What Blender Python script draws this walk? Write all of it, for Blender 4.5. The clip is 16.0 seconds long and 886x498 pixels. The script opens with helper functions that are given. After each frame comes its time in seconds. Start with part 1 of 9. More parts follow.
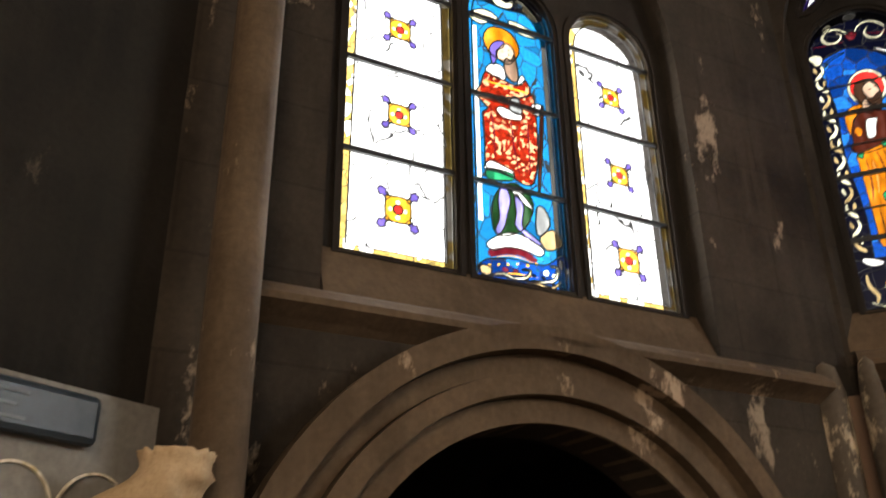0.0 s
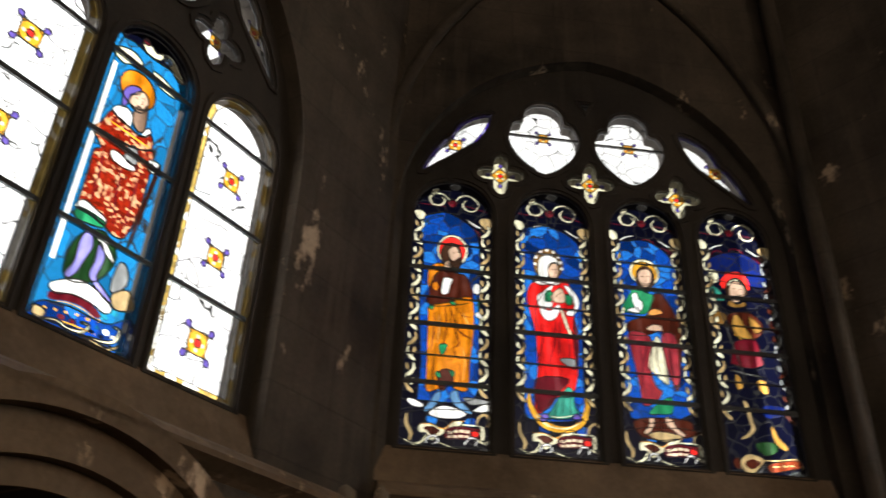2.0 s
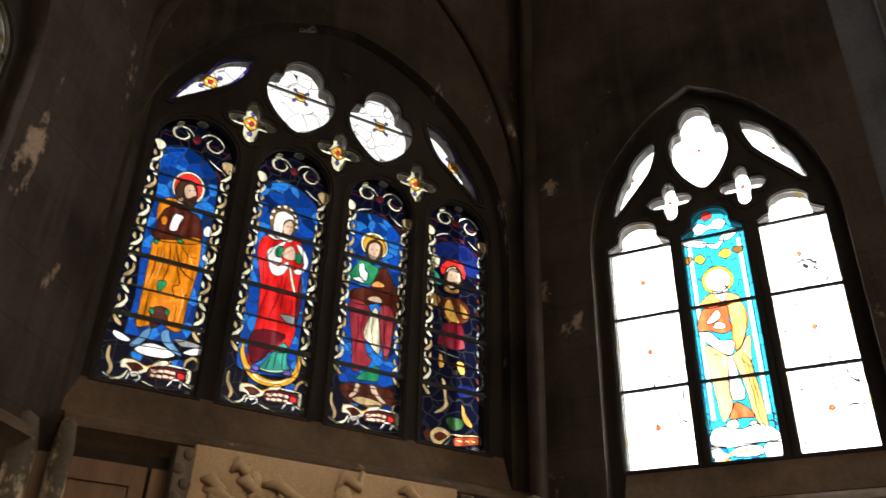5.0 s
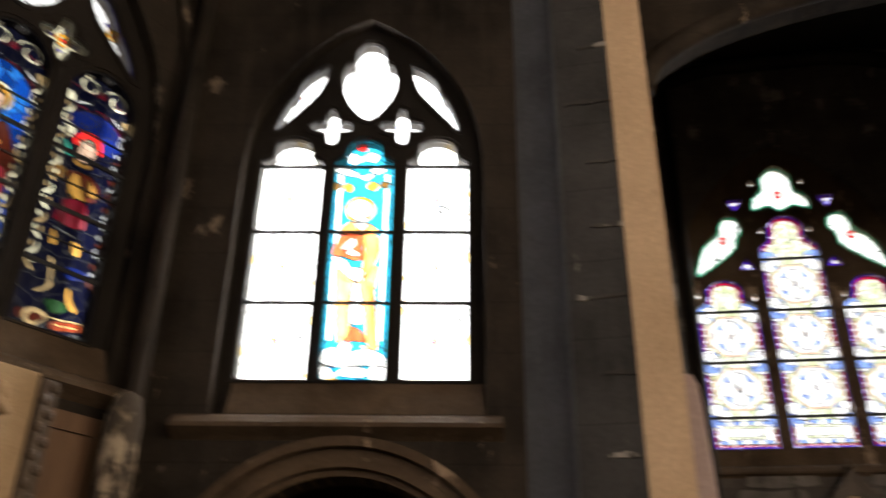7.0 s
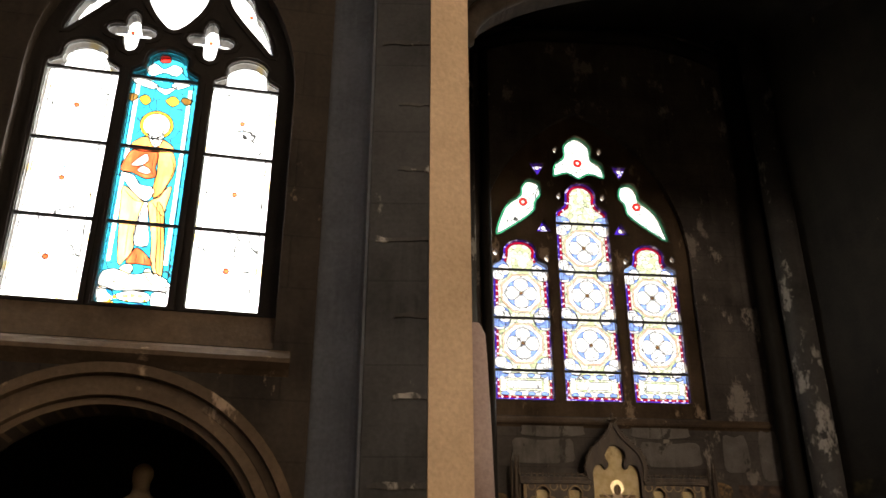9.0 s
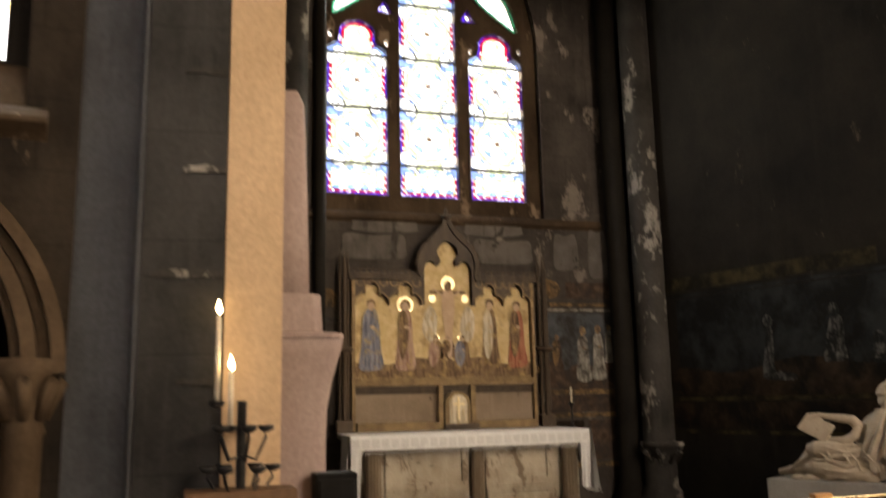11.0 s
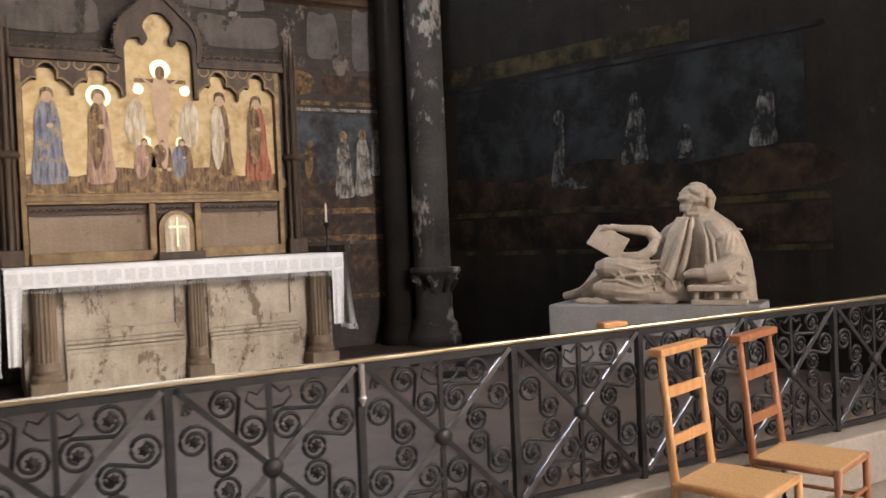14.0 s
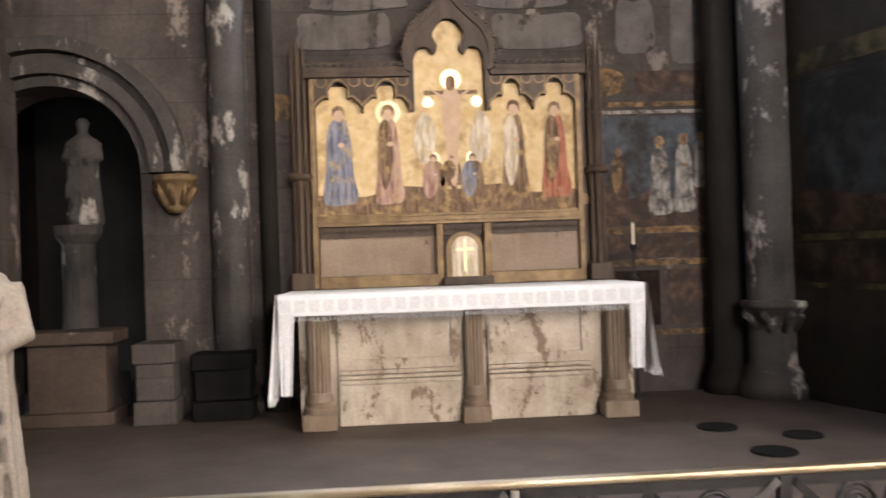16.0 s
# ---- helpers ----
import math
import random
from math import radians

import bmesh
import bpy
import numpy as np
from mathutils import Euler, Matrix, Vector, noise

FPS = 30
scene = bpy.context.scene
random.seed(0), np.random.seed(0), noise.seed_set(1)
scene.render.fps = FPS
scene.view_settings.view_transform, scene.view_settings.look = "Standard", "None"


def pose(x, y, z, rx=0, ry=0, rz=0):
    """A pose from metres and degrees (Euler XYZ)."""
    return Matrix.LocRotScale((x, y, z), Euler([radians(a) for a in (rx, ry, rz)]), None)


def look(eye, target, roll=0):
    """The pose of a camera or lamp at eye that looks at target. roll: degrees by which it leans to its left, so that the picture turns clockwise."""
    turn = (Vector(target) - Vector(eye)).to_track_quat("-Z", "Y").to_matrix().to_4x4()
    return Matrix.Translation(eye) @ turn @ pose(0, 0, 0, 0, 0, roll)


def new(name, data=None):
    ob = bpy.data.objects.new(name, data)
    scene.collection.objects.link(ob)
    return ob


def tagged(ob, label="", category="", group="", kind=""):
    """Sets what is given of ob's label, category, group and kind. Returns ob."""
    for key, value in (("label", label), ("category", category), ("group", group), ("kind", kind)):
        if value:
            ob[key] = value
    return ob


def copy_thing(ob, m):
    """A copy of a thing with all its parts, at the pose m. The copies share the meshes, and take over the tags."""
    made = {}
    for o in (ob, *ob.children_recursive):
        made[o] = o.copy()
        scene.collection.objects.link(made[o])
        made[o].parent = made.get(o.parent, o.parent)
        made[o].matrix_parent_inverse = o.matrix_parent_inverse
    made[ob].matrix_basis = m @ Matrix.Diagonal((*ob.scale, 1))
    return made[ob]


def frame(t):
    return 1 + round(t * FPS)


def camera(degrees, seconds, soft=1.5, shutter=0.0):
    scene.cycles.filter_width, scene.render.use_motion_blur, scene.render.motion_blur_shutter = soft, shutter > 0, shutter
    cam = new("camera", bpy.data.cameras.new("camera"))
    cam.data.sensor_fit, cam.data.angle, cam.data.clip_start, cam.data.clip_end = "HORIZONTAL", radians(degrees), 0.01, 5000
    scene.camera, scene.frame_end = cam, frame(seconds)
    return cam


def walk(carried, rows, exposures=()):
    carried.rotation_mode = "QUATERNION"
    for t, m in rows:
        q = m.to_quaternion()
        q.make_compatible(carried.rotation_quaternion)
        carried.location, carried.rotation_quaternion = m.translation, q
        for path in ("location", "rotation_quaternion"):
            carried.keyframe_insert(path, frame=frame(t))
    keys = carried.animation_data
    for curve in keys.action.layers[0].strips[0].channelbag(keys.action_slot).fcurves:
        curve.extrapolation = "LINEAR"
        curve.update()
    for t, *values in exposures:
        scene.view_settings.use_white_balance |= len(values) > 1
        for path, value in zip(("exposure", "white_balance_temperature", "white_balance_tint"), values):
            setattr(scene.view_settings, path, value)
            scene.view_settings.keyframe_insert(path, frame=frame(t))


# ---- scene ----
from mathutils.geometry import delaunay_2d_cdt

# ---------------------------------------------------------------- camera
cam = camera(55.7, 16.0, soft=1.5, shutter=0.5)
PATH = [
    (0, (-1.701, -7.664, 1.526), (-3.517, -7.533, 2.353), -0.77),
    (0.5, (-1.776, -7.705, 1.533), (-3.526, -7.441, 2.465), -0.32),
    (1, (-1.671, -7.652, 1.525), (-3.350, -7.210, 2.518), 1.46),
    (1.5, (-1.641, -7.599, 1.513), (-3.203, -6.889, 2.541), 2.57),
    (2, (-1.658, -7.583, 1.509), (-3.084, -6.636, 2.544), 2.73),
    (2.5, (-1.654, -7.579, 1.508), (-3.014, -6.532, 2.534), 4.57),
    (3, (-1.651, -7.583, 1.504), (-2.984, -6.494, 2.522), 3.97),
    (5.5, (-1.765, -7.662, 1.365), (-2.656, -6.180, 2.369), 1.80),
    (6, (-1.774, -7.644, 1.347), (-2.621, -6.130, 2.342), 1.92),
    (6.5, (-1.745, -7.560, 1.306), (-2.440, -5.960, 2.291), 1.90),
    (7, (-1.682, -7.423, 1.240), (-1.941, -5.663, 2.155), 0.80),
    (7.5, (-1.671, -7.358, 1.199), (-1.615, -5.561, 2.076), -0.30),
    (8, (-1.662, -7.348, 1.184), (-1.537, -5.540, 2.027), -0.84),
    (10.5, (-1.532, -6.942, 1.309), (-1.076, -5.076, 1.867), -0.50),
    (11, (-1.405, -6.610, 1.278), (-0.824, -4.730, 1.636), -1.27),
    (11.5, (-1.183, -6.194, 1.235), (-0.481, -4.333, 1.445), 0.75),
    (12, (-1.015, -5.877, 1.186), (-0.179, -4.067, 1.347), 0.45),
    (12.5, (-0.830, -5.622, 1.139), (0.118, -3.865, 1.245), -0.25),
    (13, (-0.581, -5.382, 1.106), (0.377, -3.626, 1.098), -1.42),
    (13.5, (-0.322, -5.115, 1.094), (0.643, -3.363, 1.069), -1.83),
    (14, (-0.037, -4.950, 1.080), (0.951, -3.212, 1.045), -2.49),
    (14.5, (0.256, -4.774, 1.081), (1.224, -3.024, 1.045), -2.30),
    (15, (0.489, -4.508, 1.118), (1.205, -2.641, 1.107), -2.37),
    (15.5, (0.747, -4.327, 1.161), (1.138, -2.365, 1.159), -2.92),
    (16, (0.941, -4.126, 1.198), (1.079, -2.131, 1.215), -2.00),
]
walk(cam, [(t, look(eye, target, roll)) for t, eye, target, roll in PATH],
     exposures=[(0.0, 0.95, 6900, 10), (1.5, 0.55, 6900, 10), (3.0, 0.25, 6900, 10), (5.5, 0.4, 6900, 11), (8.0, 0.55, 6900, 12), (10.5, 0.75, 7900, 10),
                (11.5, 1.9, 6600, 10), (13.0, 2.05, 5900, 12), (16.0, 2.45, 5850, 12)])

# ---------------------------------------------------------------- world and large lights
world = bpy.data.worlds.new("sky")
scene.world = world
world.use_nodes = True
sky = world.node_tree.nodes.new("ShaderNodeTexSky")
sky.sky_type, sky.sun_disc = "NISHITA", False
sky.sun_elevation, sky.sun_rotation = radians(38), radians(-20)
bg = world.node_tree.nodes["Background"]
bg.inputs["Strength"].default_value = 0.05
world.node_tree.links.new(sky.outputs[0], bg.inputs[0])

FLOOR, PLAT = -0.38, 0.0


def wall_frame(px, py, az):
    """Local x runs along the wall, y points out of the building, z up."""
    return pose(px, py, 0, 0, 0, az)


WA, WB, WC, WD = wall_frame(-4.55, -7.84, 113.7), wall_frame(-5.5, -5.27, 62.4), wall_frame(-3.61, -2.78, 6.83), wall_frame(0, 2.92, 0)
RIGHT = wall_frame(4.05, 2.92, -72.6)


def sky_lamp(name, m, u0, z0, u1, z1, y, radiance, colour):
    """Daylight behind a window: an area lamp facing in through the opening."""
    d = bpy.data.lights.new(name, "AREA")
    d.shape, d.size, d.size_y = "RECTANGLE", u1 - u0, z1 - z0
    d.energy = radiance * (u1 - u0) * (z1 - z0) * math.pi
    d.color = colour
    ob = new(name, d)
    ob.matrix_world = m @ pose((u0 + u1) / 2, y, (z0 + z1) / 2, -90, 0, 0)
    return ob


sky_lamp("daylight_a", WA, -0.1, 2.7, 1.7, 5.5, 0.30, 9, (0.95, 0.98, 1.0))
sky_lamp("daylight_b", WB, 0.0, 2.9, 2.4, 5.6, 0.30, 7, (0.95, 0.98, 1.0))
sky_lamp("daylight_c", WC, 0.0, 2.7, 1.5, 5.5, 0.25, 24, (0.92, 0.97, 1.0))
sky_lamp("daylight_d", WD, 0.0, 3.6, 2.8, 7.7, 0.45, 14, (0.95, 0.98, 1.0))
# added fill daylight from assumed, unseen openings in the nave behind
sky_lamp("fill_nave", wall_frame(8.8, -15.6, 180), 0.5, 1.4, 8.5, 6.4, 0.5, 17, (1.0, 0.875, 0.78))
sky_lamp("fill_aisle", wall_frame(9.0, -5.0, -90), 0.6, 3.2, 6.4, 8.3, 0.5, 8, (1.0, 0.84, 0.66))

# bright hazy sky close outside each window
def backdrop(m, u0, z0, u1, z1, y, strength, colour):
    me = bpy.data.meshes.new("backdrop")
    me.from_pydata([(u0, y, z0), (u1, y, z0), (u1, y, z1), (u0, y, z1)], [], [(0, 1, 2, 3)])
    sk = bpy.data.materials.new("hazy_white_sky")
    sk.use_nodes = True
    nodes, links = sk.node_tree.nodes, sk.node_tree.links
    e = nodes.new("ShaderNodeEmission")
    e.inputs[0].default_value, e.inputs[1].default_value = (*colour, 1), strength
    links.new(e.outputs[0], nodes["Material Output"].inputs[0])
    me.materials.append(sk)
    ob = new("backdrop", me)
    ob.matrix_world = m
    tagged(ob, "bright hazy white sky outside the window", "sky", kind="structure")


backdrop(WA, -1.5, 2.65, 3.6, 9.0, 0.9, 2.0, (0.96, 0.98, 1.0))
backdrop(WB, -1.6, 2.6, 4.2, 9.0, 0.9, 1.3, (0.96, 0.98, 1.0))
backdrop(WC, -2.2, 2.6, 1.55, 8.5, 0.45, 4.2, (0.95, 0.98, 1.0))
backdrop(WD, -3.0, 3.25, 6.0, 12.0, 1.1, 1.7, (0.95, 0.98, 1.0))


# ---------------------------------------------------------------- materials
def mat(name, rough=0.8, metal=0.0):
    m = bpy.data.materials.new(name)
    m.use_nodes = True
    n = m.node_tree.nodes
    b = n["Principled BSDF"]
    b.inputs["Roughness"].default_value, b.inputs["Metallic"].default_value = rough, metal
    b.inputs["Specular IOR Level"].default_value = 0.08 if rough > 0.6 else 0.25
    return m, n, m.node_tree.links, b


def coords(n, l, scale, rotate=(0, 0, 0)):
    tc, mp = n.new("ShaderNodeTexCoord"), n.new("ShaderNodeMapping")
    mp.inputs["Scale"].default_value, mp.inputs["Rotation"].default_value = scale, rotate
    l.new(tc.outputs["Object"], mp.inputs[0])
    return mp.outputs[0]


def noise_tex(n, l, vec, scale, detail=6.0, rough=0.6):
    t = n.new("ShaderNodeTexNoise")
    t.inputs["Scale"].default_value, t.inputs["Detail"].default_value, t.inputs["Roughness"].default_value = scale, detail, rough
    l.new(vec, t.inputs["Vector"])
    return t.outputs["Fac"]


def ramp(n, l, fac, stops):
    r = n.new("ShaderNodeValToRGB")
    e = r.color_ramp.elements
    while len(e) < len(stops):
        e.new(0.5)
    for el, (p, c) in zip(e, stops):
        el.position, el.color = p, (*c, 1)
    l.new(fac, r.inputs[0])
    return r.outputs[0]


def mixed(n, l, fac, a, b, mode="MIX"):
    x = n.new("ShaderNodeMix")
    x.data_type, x.blend_type = "RGBA", mode
    for sock, v in ((x.inputs[0], fac), (x.inputs[6], a), (x.inputs[7], b)):
        if isinstance(v, (int, float)):
            sock.default_value = v
        elif isinstance(v, tuple):
            sock.default_value = (*v, 1)
        else:
            l.new(v, sock)
    return x.outputs[2]


def bump(n, l, b, height, strength=0.4, dist=0.01):
    k = n.new("ShaderNodeBump")
    k.inputs["Strength"].default_value, k.inputs["Distance"].default_value = strength, dist
    l.new(height, k.inputs["Height"])
    l.new(k.outputs[0], b.inputs["Normal"])


def stone(name, dark, mid, light, patch=0.62, scale=1.0, streak=True, joints=None, rough=0.85):
    """Old sooty stone: broad stains, vertical runs, flaked pale patches, fine grain."""
    m, n, l, b = mat(name, rough)
    v = coords(n, l, (1, 1, 1))
    big, fine = noise_tex(n, l, v, 1.3 * scale, 5), noise_tex(n, l, v, 38 * scale, 4)
    col = ramp(n, l, big, [(0.3, dark), (0.68, mid)])
    if streak:
        run = noise_tex(n, l, coords(n, l, (6, 6, 0.55)), 1.4 * scale, 5)
        col = mixed(n, l, ramp(n, l, run, [(0.5, (0, 0, 0)), (0.78, (0.75, 0.75, 0.75))]), col, mid)
    flake = noise_tex(n, l, coords(n, l, (1.6, 1.6, 0.8)), 1.9 * scale, 10, 0.7)
    col = mixed(n, l, ramp(n, l, flake, [(patch, (0, 0, 0)), (patch + 0.05, (1, 1, 1))]), col, light)
    col = mixed(n, l, 0.35, col, ramp(n, l, fine, [(0.3, (0.35, 0.35, 0.35)), (0.7, (1, 1, 1))]), "MULTIPLY")
    h = mixed(n, l, 0.35, flake, fine)
    if joints:
        br = n.new("ShaderNodeTexBrick")
        br.inputs["Scale"].default_value = 1.0
        br.inputs["Mortar Size"].default_value = 0.006
        br.inputs["Brick Width"].default_value, br.inputs["Row Height"].default_value = joints
        for k, c in (("Color1", 1.0), ("Color2", 0.75), ("Mortar", 0.35)):
            br.inputs[k].default_value = (c, c, c, 1)
        l.new(coords(n, l, (1, 1, 1), (radians(90), 0, 0)), br.inputs["Vector"])
        col = mixed(n, l, 0.35, col, br.outputs["Color"], "MULTIPLY")
        h = mixed(n, l, 0.5, h, br.outputs["Color"])
    l.new(col, b.inputs["Base Color"])
    bump(n, l, b, h, 0.5, 0.012)
    return m


SOOT = stone("sooty_stone", (0.009, 0.007, 0.0055), (0.045, 0.034, 0.025), (0.22, 0.165, 0.115), 0.625, joints=(0.62, 0.33))
TRACERY = stone("near_black_window_stone", (0.008, 0.0065, 0.0055), (0.024, 0.019, 0.015), (0.10, 0.078, 0.056), 0.70)
# Soot stone made darker still: shade of unlit surfaces is in it
SOOT_SHADE = stone("soot_and_shade_wall", (0.0085, 0.0072, 0.0062), (0.023, 0.019, 0.0148), (0.078, 0.061, 0.044), 0.65)
# Lighter, warmer soot stone: candle glow from below is in its colour
SOOT_PLAIN = stone("sooty_lit_moulding", (0.034, 0.0215, 0.0135), (0.112, 0.075, 0.046), (0.28, 0.20, 0.135), 0.60)
CHAPEL_WALL = stone("chapel_painted_stone", (0.035, 0.029, 0.025), (0.105, 0.088, 0.074), (0.24, 0.20, 0.165), 0.58, joints=(0.7, 0.36))
SHAFT = stone("flaked_shaft_stone", (0.026, 0.023, 0.020), (0.080, 0.071, 0.062), (0.32, 0.285, 0.245), 0.55)
SHAFT_WARM = stone("warm_flaked_plaster", (0.035, 0.027, 0.021), (0.10, 0.077, 0.055), (0.40, 0.31, 0.21), 0.535)
BEIGE = stone("lit_beige_stone", (0.42, 0.285, 0.175), (0.51, 0.355, 0.225), (0.30, 0.21, 0.135), 0.70)
PINK = stone("pinkish_plastered_stone", (0.30, 0.22, 0.20), (0.38, 0.29, 0.26), (0.22, 0.16, 0.14), 0.70)
ALTAR_STONE = stone("cream_marble", (0.30, 0.235, 0.16), (0.58, 0.50, 0.385), (0.20, 0.145, 0.095), 0.545, 1.7, rough=0.55)
MARBLE = stone("cream_statue_marble", (0.36, 0.285, 0.205), (0.50, 0.405, 0.30), (0.22, 0.165, 0.11), 0.66, 2.0, rough=0.6)
GREY_BASE = stone("grey_stone_base", (0.27, 0.245, 0.22), (0.36, 0.33, 0.30), (0.20, 0.175, 0.15), 0.7, 2.0)
# Near-black colour that holds the shade of vaults and arch recesses
SHADE_BLACK = stone("shade_black_plaster", (0.007, 0.006, 0.005), (0.018, 0.015, 0.012), (0.10, 0.08, 0.06), 0.72)
PALE_PLASTER = stone("pale_grey_plaster", (0.16, 0.145, 0.125), (0.24, 0.22, 0.19), (0.34, 0.31, 0.26), 0.64)


def plain(name, c1, c2, scale=8.0, rough=0.5, metal=0.0, bumps=0.2, stretch=(1, 1, 1)):
    m, n, l, b = mat(name, rough, metal)
    v = coords(n, l, stretch)
    a, f = noise_tex(n, l, v, scale, 6), noise_tex(n, l, v, scale * 9, 3)
    col = ramp(n, l, a, [(0.3, c1), (0.7, c2)])
    col = mixed(n, l, 0.25, col, ramp(n, l, f, [(0.3, (0.5, 0.5, 0.5)), (0.7, (1, 1, 1))]), "MULTIPLY")
    l.new(col, b.inputs["Base Color"])
    bump(n, l, b, a, bumps, 0.004)
    return m


IRON = plain("black_wrought_iron", (0.013, 0.012, 0.012), (0.038, 0.035, 0.033), 14, 0.46, 0.5)
BRASS = plain("worn_brass_rail", (0.24, 0.18, 0.10), (0.48, 0.40, 0.27), 10, 0.3, 0.9, stretch=(0.4, 1, 1))
BARE_STEEL = plain("bare_polished_steel", (0.5, 0.48, 0.45), (0.7, 0.68, 0.64), 10, 0.3, 0.9)
LEAD = plain("window_lead", (0.012, 0.012, 0.013), (0.03, 0.03, 0.03), 20, 0.6, 0.3)
GOLD_WOOD = plain("dull_gilded_wood", (0.12, 0.076, 0.038), (0.28, 0.19, 0.09), 9, 0.5, 0.3)
DARK_WOOD = plain("dark_carved_oak", (0.045, 0.030, 0.020), (0.10, 0.068, 0.042), 9, 0.55, stretch=(1, 1, 0.25))
BROWN_WOOD = plain("brown_oak_panel", (0.10, 0.052, 0.026), (0.17, 0.092, 0.046), 6, 0.6, stretch=(3, 3, 0.3))
CHAIR_WOOD = plain("honey_varnished_beech", (0.36, 0.17, 0.060), (0.52, 0.27, 0.105), 7, 0.4, stretch=(4, 4, 0.6))
CHAIR_DARK = plain("reddish_varnished_wood", (0.20, 0.075, 0.032), (0.30, 0.125, 0.055), 7, 0.4, stretch=(4, 4, 0.6))
RUSH = plain("woven_rush", (0.34, 0.19, 0.08), (0.52, 0.33, 0.16), 30, 0.8, stretch=(1, 6, 1))
LINEN = plain("white_altar_linen", (0.74, 0.73, 0.71), (0.84, 0.83, 0.81), 12, 0.9)
LACE = plain("white_lace", (0.60, 0.59, 0.57), (0.80, 0.79, 0.77), 60, 0.9, bumps=0.6)
CHAPEL_FLOOR = plain("brown_stone_floor", (0.060, 0.045, 0.036), (0.12, 0.09, 0.071), 2.2, 0.6)
NAVE_FLOOR = stone("worn_limestone_floor", (0.22, 0.18, 0.145), (0.32, 0.27, 0.22), (0.40, 0.35, 0.29), 0.66, streak=False, rough=0.55)
WAX = plain("ivory_wax", (0.70, 0.60, 0.44), (0.80, 0.70, 0.54), 10, 0.5)
BLACK_BOX = plain("black_painted_wood", (0.006, 0.0055, 0.005), (0.013, 0.012, 0.011), 6, 0.75)
RELIEF_STONE = stone("warm_carved_limestone", (0.33, 0.22, 0.12), (0.46, 0.32, 0.19), (0.22, 0.14, 0.08), 0.68, 2.0)
LABEL_GREY = plain("sign_lettering_grey", (0.10, 0.105, 0.11), (0.16, 0.165, 0.17), 10, 0.6)


def glass(name, colour, vary=0.25, crackle=9.0, lead=0.018, second=None, amount=0.0, cloth=False):
    """Coloured window glass: light passes tinted. Shards vary in tone between fine lead lines; cloth is one pane with painted folds."""
    m = bpy.data.materials.new(name)
    m.use_nodes = True
    n, l = m.node_tree.nodes, m.node_tree.links
    n.remove(n["Principled BSDF"])
    v = coords(n, l, (1, 0.01, 1))
    warp = n.new("ShaderNodeTexNoise")
    warp.inputs["Scale"].default_value = 7.0
    l.new(v, warp.inputs["Vector"])
    low = tuple(max(0.0, c * (1 - vary)) for c in colour)
    if cloth:
        tilt = noise_tex(n, l, coords(n, l, (1, 0.01, 0.16), (0, radians(8), 0)), 17.0, 3, 0.5)
        wash = noise_tex(n, l, v, 9.0, 3, 0.5)
        pale = tuple(min(1.0, c * 1.25 + 0.02) for c in colour)
        col = ramp(n, l, tilt, [(0.36, low), (0.50, colour), (0.66, pale)])
        col = mixed(n, l, ramp(n, l, wash, [(0.42, (0.5, 0.5, 0.5)), (0.58, (0, 0, 0))]), col, low)
    else:
        vv = mixed(n, l, 0.06, v, warp.outputs["Color"])
        cell, edge = n.new("ShaderNodeTexVoronoi"), n.new("ShaderNodeTexVoronoi")
        edge.feature = "DISTANCE_TO_EDGE"
        for t in (cell, edge):
            t.inputs["Scale"].default_value = crackle
            l.new(vv, t.inputs["Vector"])
        tone = n.new("ShaderNodeSeparateColor")
        l.new(cell.outputs["Color"], tone.inputs[0])
        col = mixed(n, l, tone.outputs[0], low, colour)
        if second:
            col = mixed(n, l, ramp(n, l, tone.outputs[1], [(1 - amount - 0.01, (0, 0, 0)), (1 - amount + 0.01, (1, 1, 1))]), col, second)
        # uneven thickness of blown glass
        col = mixed(n, l, ramp(n, l, noise_tex(n, l, v, 42.0, 4, 0.6), [(0.35, (0.45, 0.45, 0.45)), (0.60, (0, 0, 0))]), col, low)
        if lead:
            col = mixed(n, l, ramp(n, l, edge.outputs["Distance"], [(lead * 0.4, (1, 1, 1)), (lead, (0, 0, 0))]), col, (0.02, 0.02, 0.02))
    tr, gl, mx = n.new("ShaderNodeBsdfTransparent"), n.new("ShaderNodeBsdfGlossy"), n.new("ShaderNodeMixShader")
    gl.inputs["Roughness"].default_value, mx.inputs[0].default_value = 0.3, 0.006
    l.new(col, tr.inputs[0])
    l.new(tr.outputs[0], mx.inputs[1])
    l.new(gl.outputs[0], mx.inputs[2])
    l.new(mx.outputs[0], n["Material Output"].inputs[0])
    return m


